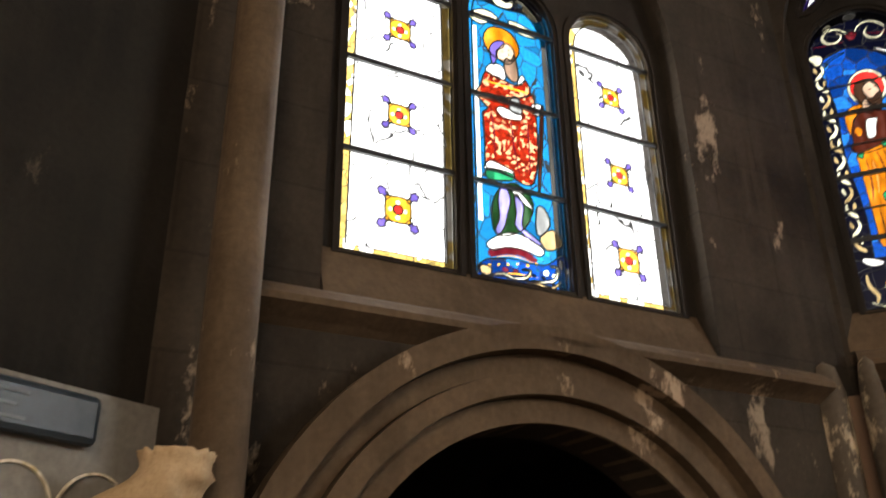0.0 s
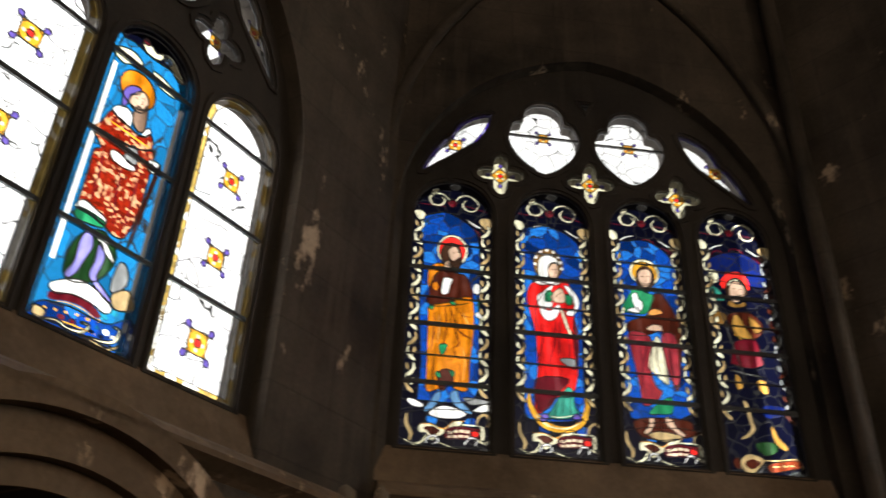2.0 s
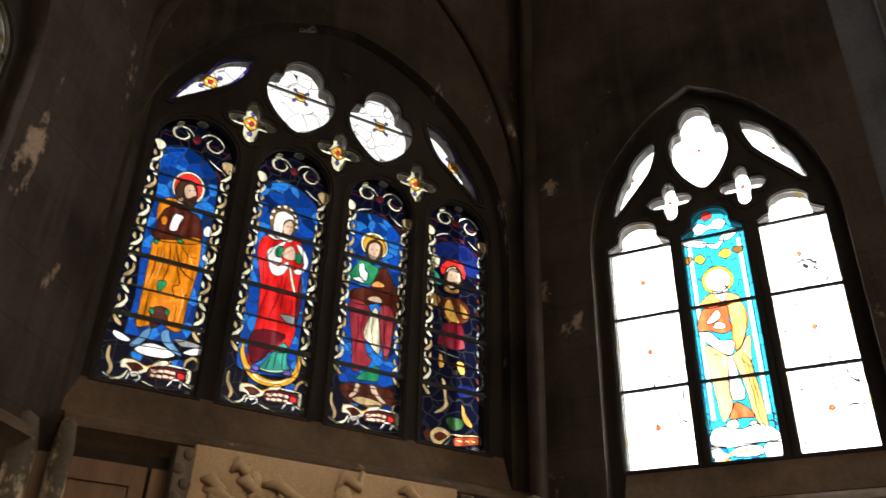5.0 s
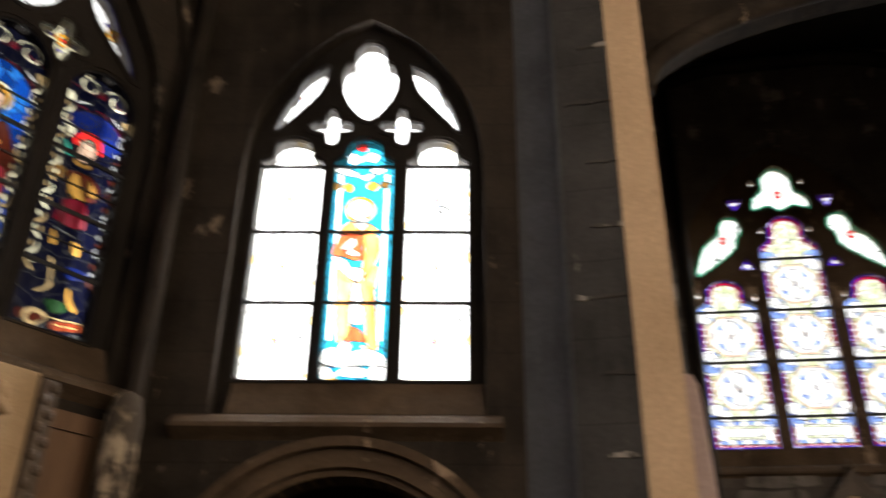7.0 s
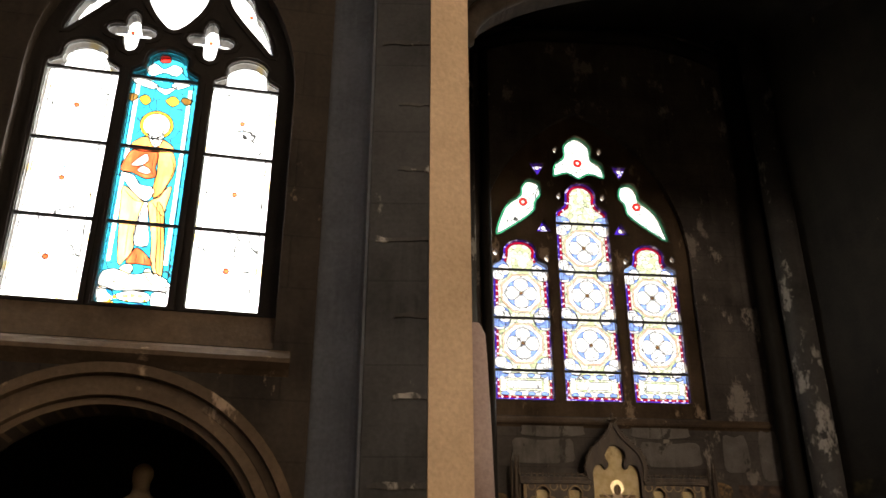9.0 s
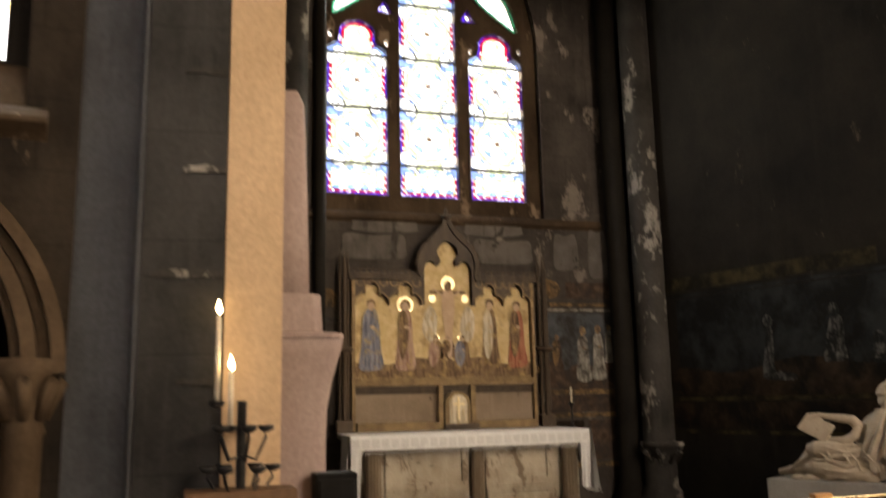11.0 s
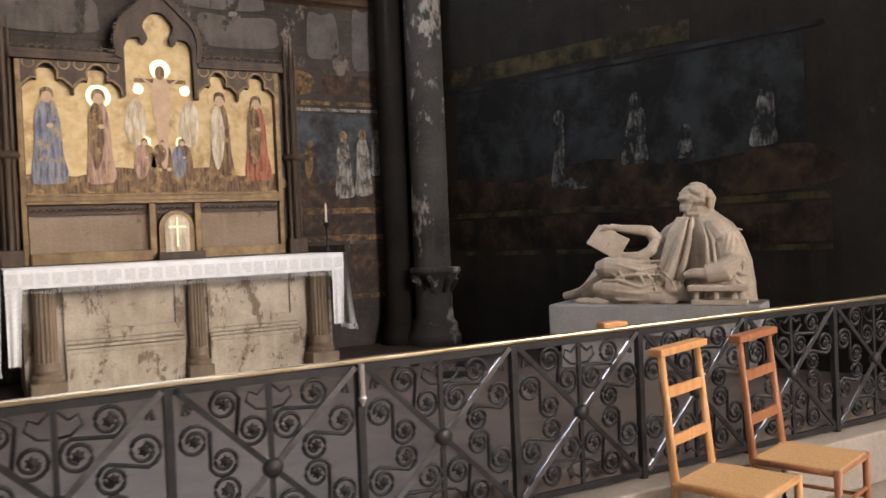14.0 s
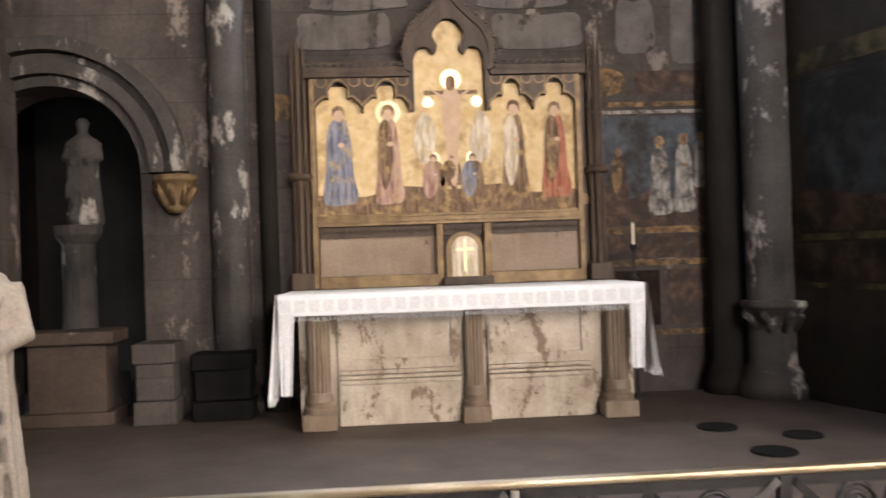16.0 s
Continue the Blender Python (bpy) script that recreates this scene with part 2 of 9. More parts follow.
G = {
    "clear": glass("clear_leaded_glass", (0.95, 0.96, 0.97), 0.35, 9.0, 0.02),
    "clear_fine": glass("patterned_clear_glass", (0.74, 0.77, 0.62), 0.35, 18.0, 0.04, (0.46, 0.52, 0.30), 0.25),
    "ruby_band": glass("ruby_band_glass", (0.36, 0.003, 0.03), 0.4, 10.0, 0.0),
    "mint": glass("mint_edge_glass", (0.05, 0.55, 0.30), 0.3, 10.0, 0.0),
    "clear_lobed": glass("lobed_clear_glass", (0.93, 0.96, 0.94), 0.1, 7.0, 0.03),
    "border_gold": glass("gold_border_glass", (0.72, 0.50, 0.14), 0.5, 24.0, 0.03, (0.95, 0.95, 0.92), 0.35),
    "border_violet": glass("violet_border_glass", (0.06, 0.015, 0.42), 0.4, 30.0, 0.03, (0.6, 0.6, 0.95), 0.2),
    "blue": glass("deep_blue_glass", (0.002, 0.070, 0.42), 0.85, 12.0, 0.03, (0.012, 0.17, 0.58), 0.35),
    "azure": glass("azure_glass", (0.006, 0.20, 0.48), 0.55, 11.0, 0.03),
    "aqua": glass("turquoise_glass", (0.015, 0.34, 0.50), 0.35, 14.0, 0.03),
    "dimgold": glass("dim_amber_glass", (0.20, 0.10, 0.022), 0.6, cloth=True),
    "night": glass("night_glass", (0.002, 0.0025, 0.010), 0.5, 12.0, 0.03),
    "red": glass("ruby_glass", (0.66, 0.012, 0.012), 0.55, cloth=True),
    "crimson": glass("crimson_brocade_glass", (0.30, 0.018, 0.006), 0.7, 58.0, 0.0, (0.62, 0.34, 0.18), 0.2),
    "wine": glass("wine_glass", (0.11, 0.005, 0.012), 0.5, cloth=True),
    "orange": glass("amber_glass", (0.66, 0.20, 0.008), 0.62, cloth=True),
    "peach": glass("peach_glass", (0.80, 0.34, 0.09), 0.45, cloth=True),
    "brown": glass("brown_glass", (0.065, 0.012, 0.006), 0.6, cloth=True),
    "green": glass("green_glass", (0.012, 0.25, 0.10), 0.6, cloth=True),
    "gold": glass("yellow_glass", (0.72, 0.36, 0.03), 0.35, cloth=True),
    "halo_red": glass("red_halo_glass", (0.80, 0.025, 0.02), 0.2, cloth=True),
    "pearl": glass("pearly_glass", (0.80, 0.76, 0.54), 0.5, cloth=True),
    "white": glass("white_glass", (0.80, 0.80, 0.77), 0.3, cloth=True),
    "flesh": glass("flesh_glass", (0.56, 0.38, 0.27), 0.25, cloth=True),
    "hair": glass("brown_hair_glass", (0.05, 0.022, 0.012), 0.4, cloth=True),
    "border_pale": glass("pale_border_glass", (0.93, 0.94, 0.93), 0.2, 22.0, 0.015, (0.80, 0.62, 0.25), 0.12),
    "peach_light": glass("light_peach_glass", (0.82, 0.46, 0.16), 0.4, cloth=True),
    "gold_pale": glass("pale_yellow_glass", (0.85, 0.72, 0.40), 0.3, cloth=True),
    "lilac": glass("lilac_blue_glass", (0.26, 0.40, 0.86), 0.4, 18.0, 0.0),
    "peach_tint": glass("faint_pink_glass", (0.86, 0.62, 0.46), 0.3, 20.0, 0.0),
    "rose": glass("rose_glass", (0.30, 0.028, 0.040), 0.55, cloth=True),
    "rust": glass("rust_glass", (0.20, 0.035, 0.012), 0.5, cloth=True),
    "vermilion": glass("vermilion_glass", (0.80, 0.12, 0.04), 0.45, cloth=True),
    "amber": glass("ochre_glass", (0.42, 0.22, 0.045), 0.5, cloth=True),
    "jade": glass("jade_glass", (0.03, 0.30, 0.22), 0.6, cloth=True),
    "moss": glass("moss_glass", (0.012, 0.05, 0.014), 0.6, cloth=True),
    "navy": glass("navy_glass", (0.004, 0.012, 0.10), 0.6, 14.0, 0.03),
    "paleblue": glass("pale_blue_glass", (0.12, 0.28, 0.50), 0.5, cloth=True),
    "palevio": glass("pale_violet_glass", (0.24, 0.22, 0.58), 0.5, cloth=True),
    "dimwhite": glass("grey_glass", (0.26, 0.27, 0.27), 0.5, cloth=True),
    "dimpeach": glass("tan_glass", (0.46, 0.33, 0.16), 0.5, cloth=True),
    "hairgrey": glass("grey_brown_hair_glass", (0.20, 0.125, 0.085), 0.5, cloth=True),
    "violet": glass("violet_glass", (0.13, 0.09, 0.38), 0.35, cloth=True),
}


# ---------------------------------------------------------------- mesh tools
def part(name, bm, material, parent=None, label="", smooth=False):
    me = bpy.data.meshes.new(name)
    bmesh.ops.recalc_face_normals(bm, faces=bm.faces)
    bm.to_mesh(me)
    bm.free()
    if smooth:
        me.polygons.foreach_set("use_smooth", [True] * len(me.polygons))
    me.materials.append(material)
    ob = new(name, me)
    ob.parent = parent
    if label:
        ob["label"] = label
    return ob


def thing(name, m, label, category, group="", kind=""):
    ob = new(name)
    ob.empty_display_size = 0.1
    ob.matrix_world = m
    return tagged(ob, label, category, group, kind)


def solid(name, bm, material, m, label="", category="", kind="structure", smooth=False, group=""):
    ob = part(name, bm, material, None, "", smooth)
    ob.matrix_world = m
    return tagged(ob, label, category, group, kind)


def box(bm, x0, y0, z0, x1, y1, z1, bevel=0.0):
    vs = [bm.verts.new(p) for p in ((x0, y0, z0), (x1, y0, z0), (x1, y1, z0), (x0, y1, z0), (x0, y0, z1), (x1, y0, z1), (x1, y1, z1), (x0, y1, z1))]
    fs = [bm.faces.new([vs[i] for i in f]) for f in ((0, 3, 2, 1), (4, 5, 6, 7), (0, 1, 5, 4), (1, 2, 6, 5), (2, 3, 7, 6), (3, 0, 4, 7))]
    if bevel:
        bmesh.ops.bevel(bm, geom=list({e for f in fs for e in f.edges}), offset=bevel, segments=2, affect="EDGES", profile=0.5)


def boxed(x0, y0, z0, x1, y1, z1, bevel=0.0):
    bm = bmesh.new()
    box(bm, x0, y0, z0, x1, y1, z1, bevel)
    return bm


def prism(bm, poly, y0, y1):
    a, b = [bm.verts.new((u, y0, z)) for u, z in poly], [bm.verts.new((u, y1, z)) for u, z in poly]
    bm.faces.new(a)
    bm.faces.new(b[::-1])
    for i in range(len(poly)):
        j = (i + 1) % len(poly)
        bm.faces.new((a[i], b[i], b[j], a[j]))


def inside(poly, x, y):
    hit, j = False, len(poly) - 1
    for i in range(len(poly)):
        (xi, yi), (xj, yj) = poly[i], poly[j]
        if (yi > y) != (yj > y) and x < (xj - xi) * (y - yi) / (yj - yi) + xi:
            hit = not hit
        j = i
    return hit


def cdt(polys):
    pts, edges = [], []
    for p in polys:
        k = len(pts)
        pts += [Vector(q) for q in p]
        edges += [(k + i, k + (i + 1) % len(p)) for i in range(len(p))]
    v, _, f, *_ = delaunay_2d_cdt(pts, edges, [], 0, 1e-5)
    return v, f


def plate(bm, outer, holes, y0, y1):
    """A slab in the x-z plane with holes through it."""
    v, f = cdt([outer, *holes])
    keep = []
    for t in f:
        cx, cy = sum(v[i].x for i in t) / len(t), sum(v[i].y for i in t) / len(t)
        if inside(outer, cx, cy) and not any(inside(h, cx, cy) for h in holes):
            keep.append(t)
    a, b = [bm.verts.new((p.x, y0, p.y)) for p in v], [bm.verts.new((p.x, y1, p.y)) for p in v]
    count = {}
    for t in keep:
        bm.faces.new([a[i] for i in t])
        bm.faces.new([b[i] for i in reversed(t)])
        for i in range(len(t)):
            e = (t[i], t[(i + 1) % len(t)])
            count.setdefault(frozenset(e), []).append(e)
    for es in count.values():
        if len(es) == 1:
            i, j = es[0]
            bm.faces.new((a[j], a[i], b[i], b[j]))
    for w in [w for w in bm.verts if not w.link_faces]:
        bm.verts.remove(w)


def lathe(bm, profile, n=24, cx=0.0, cy=0.0, turn=math.tau, start=0.0):
    full = turn > math.tau - 0.01
    steps = n if full else n + 1
    rings = [[bm.verts.new((cx + r * math.cos(start + turn * k / n), cy + r * math.sin(start + turn * k / n), z)) for k in range(steps)] for r, z in profile]
    for a, b in zip(rings, rings[1:]):
        for k in range(n):
            j = (k + 1) % steps
            bm.faces.new((a[k], a[j], b[j], b[k]))
    if full:
        for ring, (r, z) in ((rings[0], profile[0]), (rings[-1], profile[-1])):
            if r > 1e-4:
                bm.faces.new(ring)


def tube(bm, pts, r, n=6, closed=False):
    pts = [Vector(p) for p in pts]
    rings, k = [], len(pts)
    for i, p in enumerate(pts):
        a = pts[(i - 1) % k] if closed or i else p
        b = pts[(i + 1) % k] if closed or i < k - 1 else p
        d = (b - a).normalized()
        s = d.cross(Vector((0, 0, 1)))
        s = s.normalized() if s.length > 0.05 else d.cross(Vector((0, 1, 0))).normalized()
        t = s.cross(d)
        rr = r[i] if isinstance(r, (list, tuple)) else r
        rings.append([bm.verts.new(p + rr * (math.cos(math.tau * q / n) * s + math.sin(math.tau * q / n) * t)) for q in range(n)])
    for i in range(k if closed else k - 1):
        a, b = rings[i], rings[(i + 1) % k]
        for q in range(n):
            bm.faces.new((a[q], a[(q + 1) % n], b[(q + 1) % n], b[q]))
    if not closed:
        bm.faces.new(rings[0])
        bm.faces.new(rings[-1])


def strip(bm, pts, half, y0, y1, closed=False):
    """A flat bar of that half width along a line in the x-z plane, from depth y0 to y1."""
    k = len(pts)
    left, right = [], []
    for i in range(k):
        a = pts[(i - 1) % k] if closed or i else pts[i]
        b = pts[(i + 1) % k] if closed or i < k - 1 else pts[i]
        dx, dz = b[0] - a[0], b[1] - a[1]
        d = math.hypot(dx, dz) or 1
        nx, nz = -dz / d * half, dx / d * half
        left.append((pts[i][0] + nx, pts[i][1] + nz))
        right.append((pts[i][0] - nx, pts[i][1] - nz))
    rows = [[bm.verts.new((u, y, z)) for u, z in side] for side, y in ((left, y0), (right, y0), (right, y1), (left, y1))]
    for i in range(k if closed else k - 1):
        j = (i + 1) % k
        for q in range(4):
            a, b = rows[q], rows[(q + 1) % 4]
            bm.faces.new((a[i], a[j], b[j], b[i]))
    if not closed:
        for i in (0, -1):
            bm.faces.new([r[i] for r in rows])


def arc(cx, cz, r, a0, a1, n=16):
    return [(cx + r * math.cos(radians(a0 + (a1 - a0) * k / n)), cz + r * math.sin(radians(a0 + (a1 - a0) * k / n))) for k in range(n + 1)]


def smooth_line(pts, n=5, closed=True):
    k, out = len(pts), []
    for i in range(k if closed else k - 1):
        p0, p1, p2, p3 = (pts[(i + d) % k] if closed else pts[min(max(i + d, 0), k - 1)] for d in (-1, 0, 1, 2))
        for s in range(n):
            t = s / n
            out.append(tuple(0.5 * (2 * p1[c] + (p2[c] - p0[c]) * t + (2 * p0[c] - 5 * p1[c] + 4 * p2[c] - p3[c]) * t * t + (3 * p1[c] - p0[c] - 3 * p2[c] + p3[c]) * t ** 3) for c in (0, 1)))
    if not closed:
        out.append(tuple(pts[-1]))
    return out


def ring_moulding(bm, cx, cz, r0, r1, y0, y1, a0=0, a1=180, n=36):
    """One order of an arch: a curved bar between two radii."""
    o, i = arc(cx, cz, r1, a0, a1, n), arc(cx, cz, r0, a0, a1, n)
    rows = [[bm.verts.new((u, y, z)) for u, z in line] for line, y in ((o, y0), (i, y0), (i, y1), (o, y1))]
    for k in range(n):
        for q in range(4):
            a, b = rows[q], rows[(q + 1) % 4]
            bm.faces.new((a[k], a[k + 1], b[k + 1], b[k]))
    for k in (0, -1):
        bm.faces.new([r[k] for r in rows])


# ---------------------------------------------------------------- outlines of openings
def lancet(u0, u1, z0, zs, top, shape="round"):
    """A light's outline: upright sides to zs, then its head up to top."""
    c, w, h = (u0 + u1) / 2, (u1 - u0) / 2, top - zs
    if shape == "round":
        head = [(c + w * math.cos(radians(a)), zs + h * abs(math.sin(radians(a))) ** 0.85) for a in range(0, 181, 10)]
    else:
        # trefoil head: two small shoulders and a round lobe
        lobe = w * 0.62
        head = [(u1, zs), (u1 - 0.02 * w, zs + 0.16 * h), (c + lobe * 1.05, zs + 0.34 * h)]
        head += [(c + lobe * math.cos(radians(a)), zs + 0.60 * h + 0.40 * h * math.sin(radians(a))) for a in range(-20, 201, 15)]
        head += [(c - lobe * 1.05, zs + 0.34 * h), (u0 + 0.02 * w, zs + 0.16 * h), (u0, zs)]
    return [(u0, z0), (u1, z0), *head] if shape == "round" else [(u0, z0), (u1, z0), *head]


def heart(c, z0, z1, w):
    h = z1 - z0
    pts = [(0, 0), (0.30, 0.16), (0.47, 0.36), (0.50, 0.55), (0.42, 0.70), (0.30, 0.73), (0.28, 0.86), (0.16, 0.97), (0, 1.0)]
    pts += [(-u, v) for u, v in pts[-2:0:-1]]
    return smooth_line([(c + u * w, z0 + v * h) for u, v in pts], 4)


def star(c, z, r):
    out = []
    for k in range(32):
        a = math.tau * k / 32
        d = r * (0.42 + 0.58 * abs(math.cos(2 * a)) ** 1.6)
        out.append((c + d * math.cos(a), z + d * math.sin(a)))
    return out


def mouchette(ua, za, ub, zb, bulge):
    """A leaf-shaped spandrel light from its low outer tip to its high inner tip."""
    dx, dz = ub - ua, zb - za
    d = math.hypot(dx, dz)
    nx, nz = -dz / d, dx / d
    prof = [(0, 0), (0.2, 0.50), (0.42, 0.78), (0.50, 0.66), (0.68, 1.0), (0.88, 0.72), (1, 0), (0.7, -0.75), (0.45, -0.62), (0.2, -0.30)]
    return smooth_line([(ua + dx * t + nx * bulge * s, za + dz * t + nz * bulge * s) for t, s in prof], 4)


def triangle(c, z, r, up=True):
    return [(c + r * math.cos(radians(a)), z + r * math.sin(radians(a))) for a in ((90, 210, 330) if up else (270, 30, 150))]


def grown(poly, d):
    """The outline moved outward (or inward, d < 0) by d."""
    k, area, out = len(poly), 0, []
    for i in range(k):
        area += poly[i][0] * poly[(i + 1) % k][1] - poly[(i + 1) % k][0] * poly[i][1]
    s = 1 if area > 0 else -1
    for i in range(k):
        (ax, az), (bx, bz), (cx, cz) = poly[i - 1], poly[i], poly[(i + 1) % k]
        n1, n2 = Vector((bz - az, ax - bx)), Vector((cz - bz, bx - cx))
        n = (n1.normalized() if n1.length else n1) + (n2.normalized() if n2.length else n2)
        n = n.normalized() * s if n.length > 1e-6 else n
        out.append((bx + n.x * d, bz + n.y * d))
    return out


def ellipse(c, z, rx, rz, n=20, a0=0, a1=360):
    return [(c + rx * math.cos(radians(a0 + (a1 - a0) * k / n)), z + rz * math.sin(radians(a0 + (a1 - a0) * k / n))) for k in range(n + (a1 - a0 < 360))]


# ---------------------------------------------------------------- glazing
PAINTED = {"cross_pane", "petal_pane", "fold_pane", "detail_pane", "lettering_pane", "bead_pane", "edge_pane", "cusp_pane", "band_pane", "trim_pane", "patch_pane"}


def glaze(win, outline, layers, y=0.0, lead=0.006):
    """Cuts the light's area into panes: each layer lies over those before it. One pane object a layer, and the leads between them."""
    v, f = cdt([outline, *[p for _, p, _ in layers]])
    bins = [[] for _ in layers]
    for t in f:
        cx, cz = sum(v[i].x for i in t) / len(t), sum(v[i].y for i in t) / len(t)
        if not inside(outline, cx, cz):
            continue
        for k in range(len(layers) - 1, -1, -1):
            if k == 0 or inside(layers[k][1], cx, cz):
                bins[k].append(t)
                break
    for (name, _, m), tris in zip(layers, bins):
        if tris:
            used = {}
            bm = bmesh.new()
            for t in tris:
                bm.faces.new([used.get(i) or used.setdefault(i, bm.verts.new((v[i].x, y, v[i].y))) for i in t])
            part(name, bm, G[m], win)
    bm = bmesh.new()
    for k, (name, p, _) in enumerate(layers):
        if k and name not in PAINTED:
            strip(bm, p, lead / 2, y - 0.006, y - 0.001, True)
    strip(bm, outline, lead, y - 0.008, y - 0.001, True)
    part("lead_came", bm, LEAD, win)


def bars(win, u0, u1, zs, y=0.0, r=0.011):
    for z in zs:
        part("saddle_bar", boxed(u0 - 0.02, y - 0.02, z - r, u1 + 0.02, y - 0.005, z + r), LEAD, win)


def faint_cross(c, z, r):
    """Thin upright cross of pale violet with a small red eye."""
    out = []
    for k in range(4):
        dx, dz = round(math.cos(math.tau * k / 4)), round(math.sin(math.tau * k / 4))
        out.append(("cross_pane", [(c + dx * r * d - dz * r * t, z + dz * r * d + dx * r * t) for d, t in ((0.2, -0.05), (0.85, -0.04), (0.92, -0.16), (1.12, 0), (0.92, 0.16), (0.85, 0.04), (0.2, 0.05))], "lilac"))
        out.append(("petal_pane", ellipse(c + 0.28 * r * (dx - dz), z + 0.28 * r * (dx + dz), 0.16 * r, 0.16 * r, 10), "gold_pale"))
    out.append(("eye_pane", ellipse(c, z, r * 0.2, r * 0.2, 10), "vermilion"))
    return out


def rosette(c, z, r, tilt=0.0):
    """Gold lozenge with a red eye and four violet finials."""
    out = []
    for k in range(4):
        q = radians(45 + 90 * k + tilt)
        dx, dz = math.cos(q), math.sin(q)
        tip = [(c + dx * r * d - dz * r * t, z + dz * r * d + dx * r * t) for d, t in ((0.55, -0.10), (0.80, -0.08), (0.86, -0.19), (1.08, -0.10), (1.08, 0.10), (0.86, 0.19), (0.80, 0.08), (0.55, 0.10))]
        out.append(("finial_pane", tip, "violet"))
    out.append(("lozenge_pane", [(c + r * d * math.cos(radians(q + tilt)), z + r * d * math.sin(radians(q + tilt))) for q in range(0, 360, 45) for d in ((0.52 if q % 90 == 0 else 0.70),)], "gold"))
    for k in range(4):
        q = radians(90 * k + tilt)
        out.append(("petal_pane", ellipse(c + 0.30 * r * math.cos(q), z + 0.30 * r * math.sin(q), 0.10 * r, 0.10 * r, 8), "pearl"))
    out.append(("eye_pane", ellipse(c, z, r * 0.19, r * 0.19, 10), "halo_red"))
    return out


def grisaille(win, out_line, u0, u1, z0, zs, panels, r=0.085, border="border_gold", strong=True, motif=None):
    """A clear light with a coloured edging and one rosette a panel."""
    c, layers = (u0 + u1) / 2, [("border_pane", out_line, border), ("clear_pane", grown(out_line, -0.046), "clear")]
    for k in range(panels):
        z = z0 + (zs - z0) * (k + 0.5) / panels
        layers += (motif or rosette)(c, z, r * (1.15 if k == 0 and strong else 1.0))
    glaze(win, out_line, layers)
    bars(win, u0, u1, [z0 + (zs - z0) * k / panels for k in range(1, panels + 1)])


def ribbon(pts, half):
    """The outline of a bent band that thins towards its ends."""
    k, left, right = len(pts), [], []
    for i in range(k):
        (ax, az), (bx, bz) = pts[max(i - 1, 0)], pts[min(i + 1, k - 1)]
        d = math.hypot(bx - ax, bz - az) or 1
        h = half * (0.35 + 0.65 * math.sin(math.pi * (i + 0.5) / k))
        left.append((pts[i][0] - (bz - az) / d * h, pts[i][1] + (bx - ax) / d * h))
        right.append((pts[i][0] + (bz - az) / d * h, pts[i][1] - (bx - ax) / d * h))
    return left + right[::-1]


class Panes:
    """Collects the pieces of one light, drawn in metres from the middle of its foot."""

    def __init__(self, c, z):
        self.c, self.z, self.layers = c, z, []

    def pane(self, name, m, *pts):
        self.layers.append((name, smooth_line([(self.c + x, self.z + y) for x, y in pts], 3), m))

    def line(self, name, m, half, *pts):
        way = smooth_line([(self.c + x, self.z + y) for x, y in pts], 3, False)
        self.layers.append((name if name != "fold" else "fold_pane", ribbon(way, half), m))

    def disc(self, name, m, at, rx, rz):
        self.layers.append((name, ellipse(self.c + at[0], self.z + at[1], rx, rz, 20 if rx > 0.04 else 10), m))

    def bar(self, m, a, b):
        x0, x1, y0, y1 = self.c + a[0], self.c + b[0], self.z + b[1], self.z + a[1]
        self.layers.append(("lettering_pane", [(x0, y0), (x1, y0), (x1, y1), (x0, y1)], m))


def leaf_chain(u, z0, z1, w, m="pearl", m2="dimpeach"):
    """A winding stem with curled leaves along the side of a light."""
    out, z, k = [], z0, 0
    while z < z1 - 0.08:
        s = 1 if k % 2 else -1
        out.append(("leaf_pane", smooth_line([(u + s * x * w, z + y * 0.10) for x, y in ((-0.42, 0.0), (0.05, 0.12), (0.40, 0.42), (0.46, 0.78), (0.16, 1.02), (0.22, 0.66), (-0.05, 0.42), (-0.36, 0.22))], 3), m if k % 3 else m2))
        out.append(("leaf_pane", smooth_line([(u - s * x * w, z + 0.045 + y * 0.06) for x, y in ((0.10, 0.0), (0.44, 0.30), (0.36, 0.85), (0.14, 0.55))], 3), m2 if k % 3 else m))
        z += 0.092 + 0.012 * (k % 2)
        k += 1
    return out


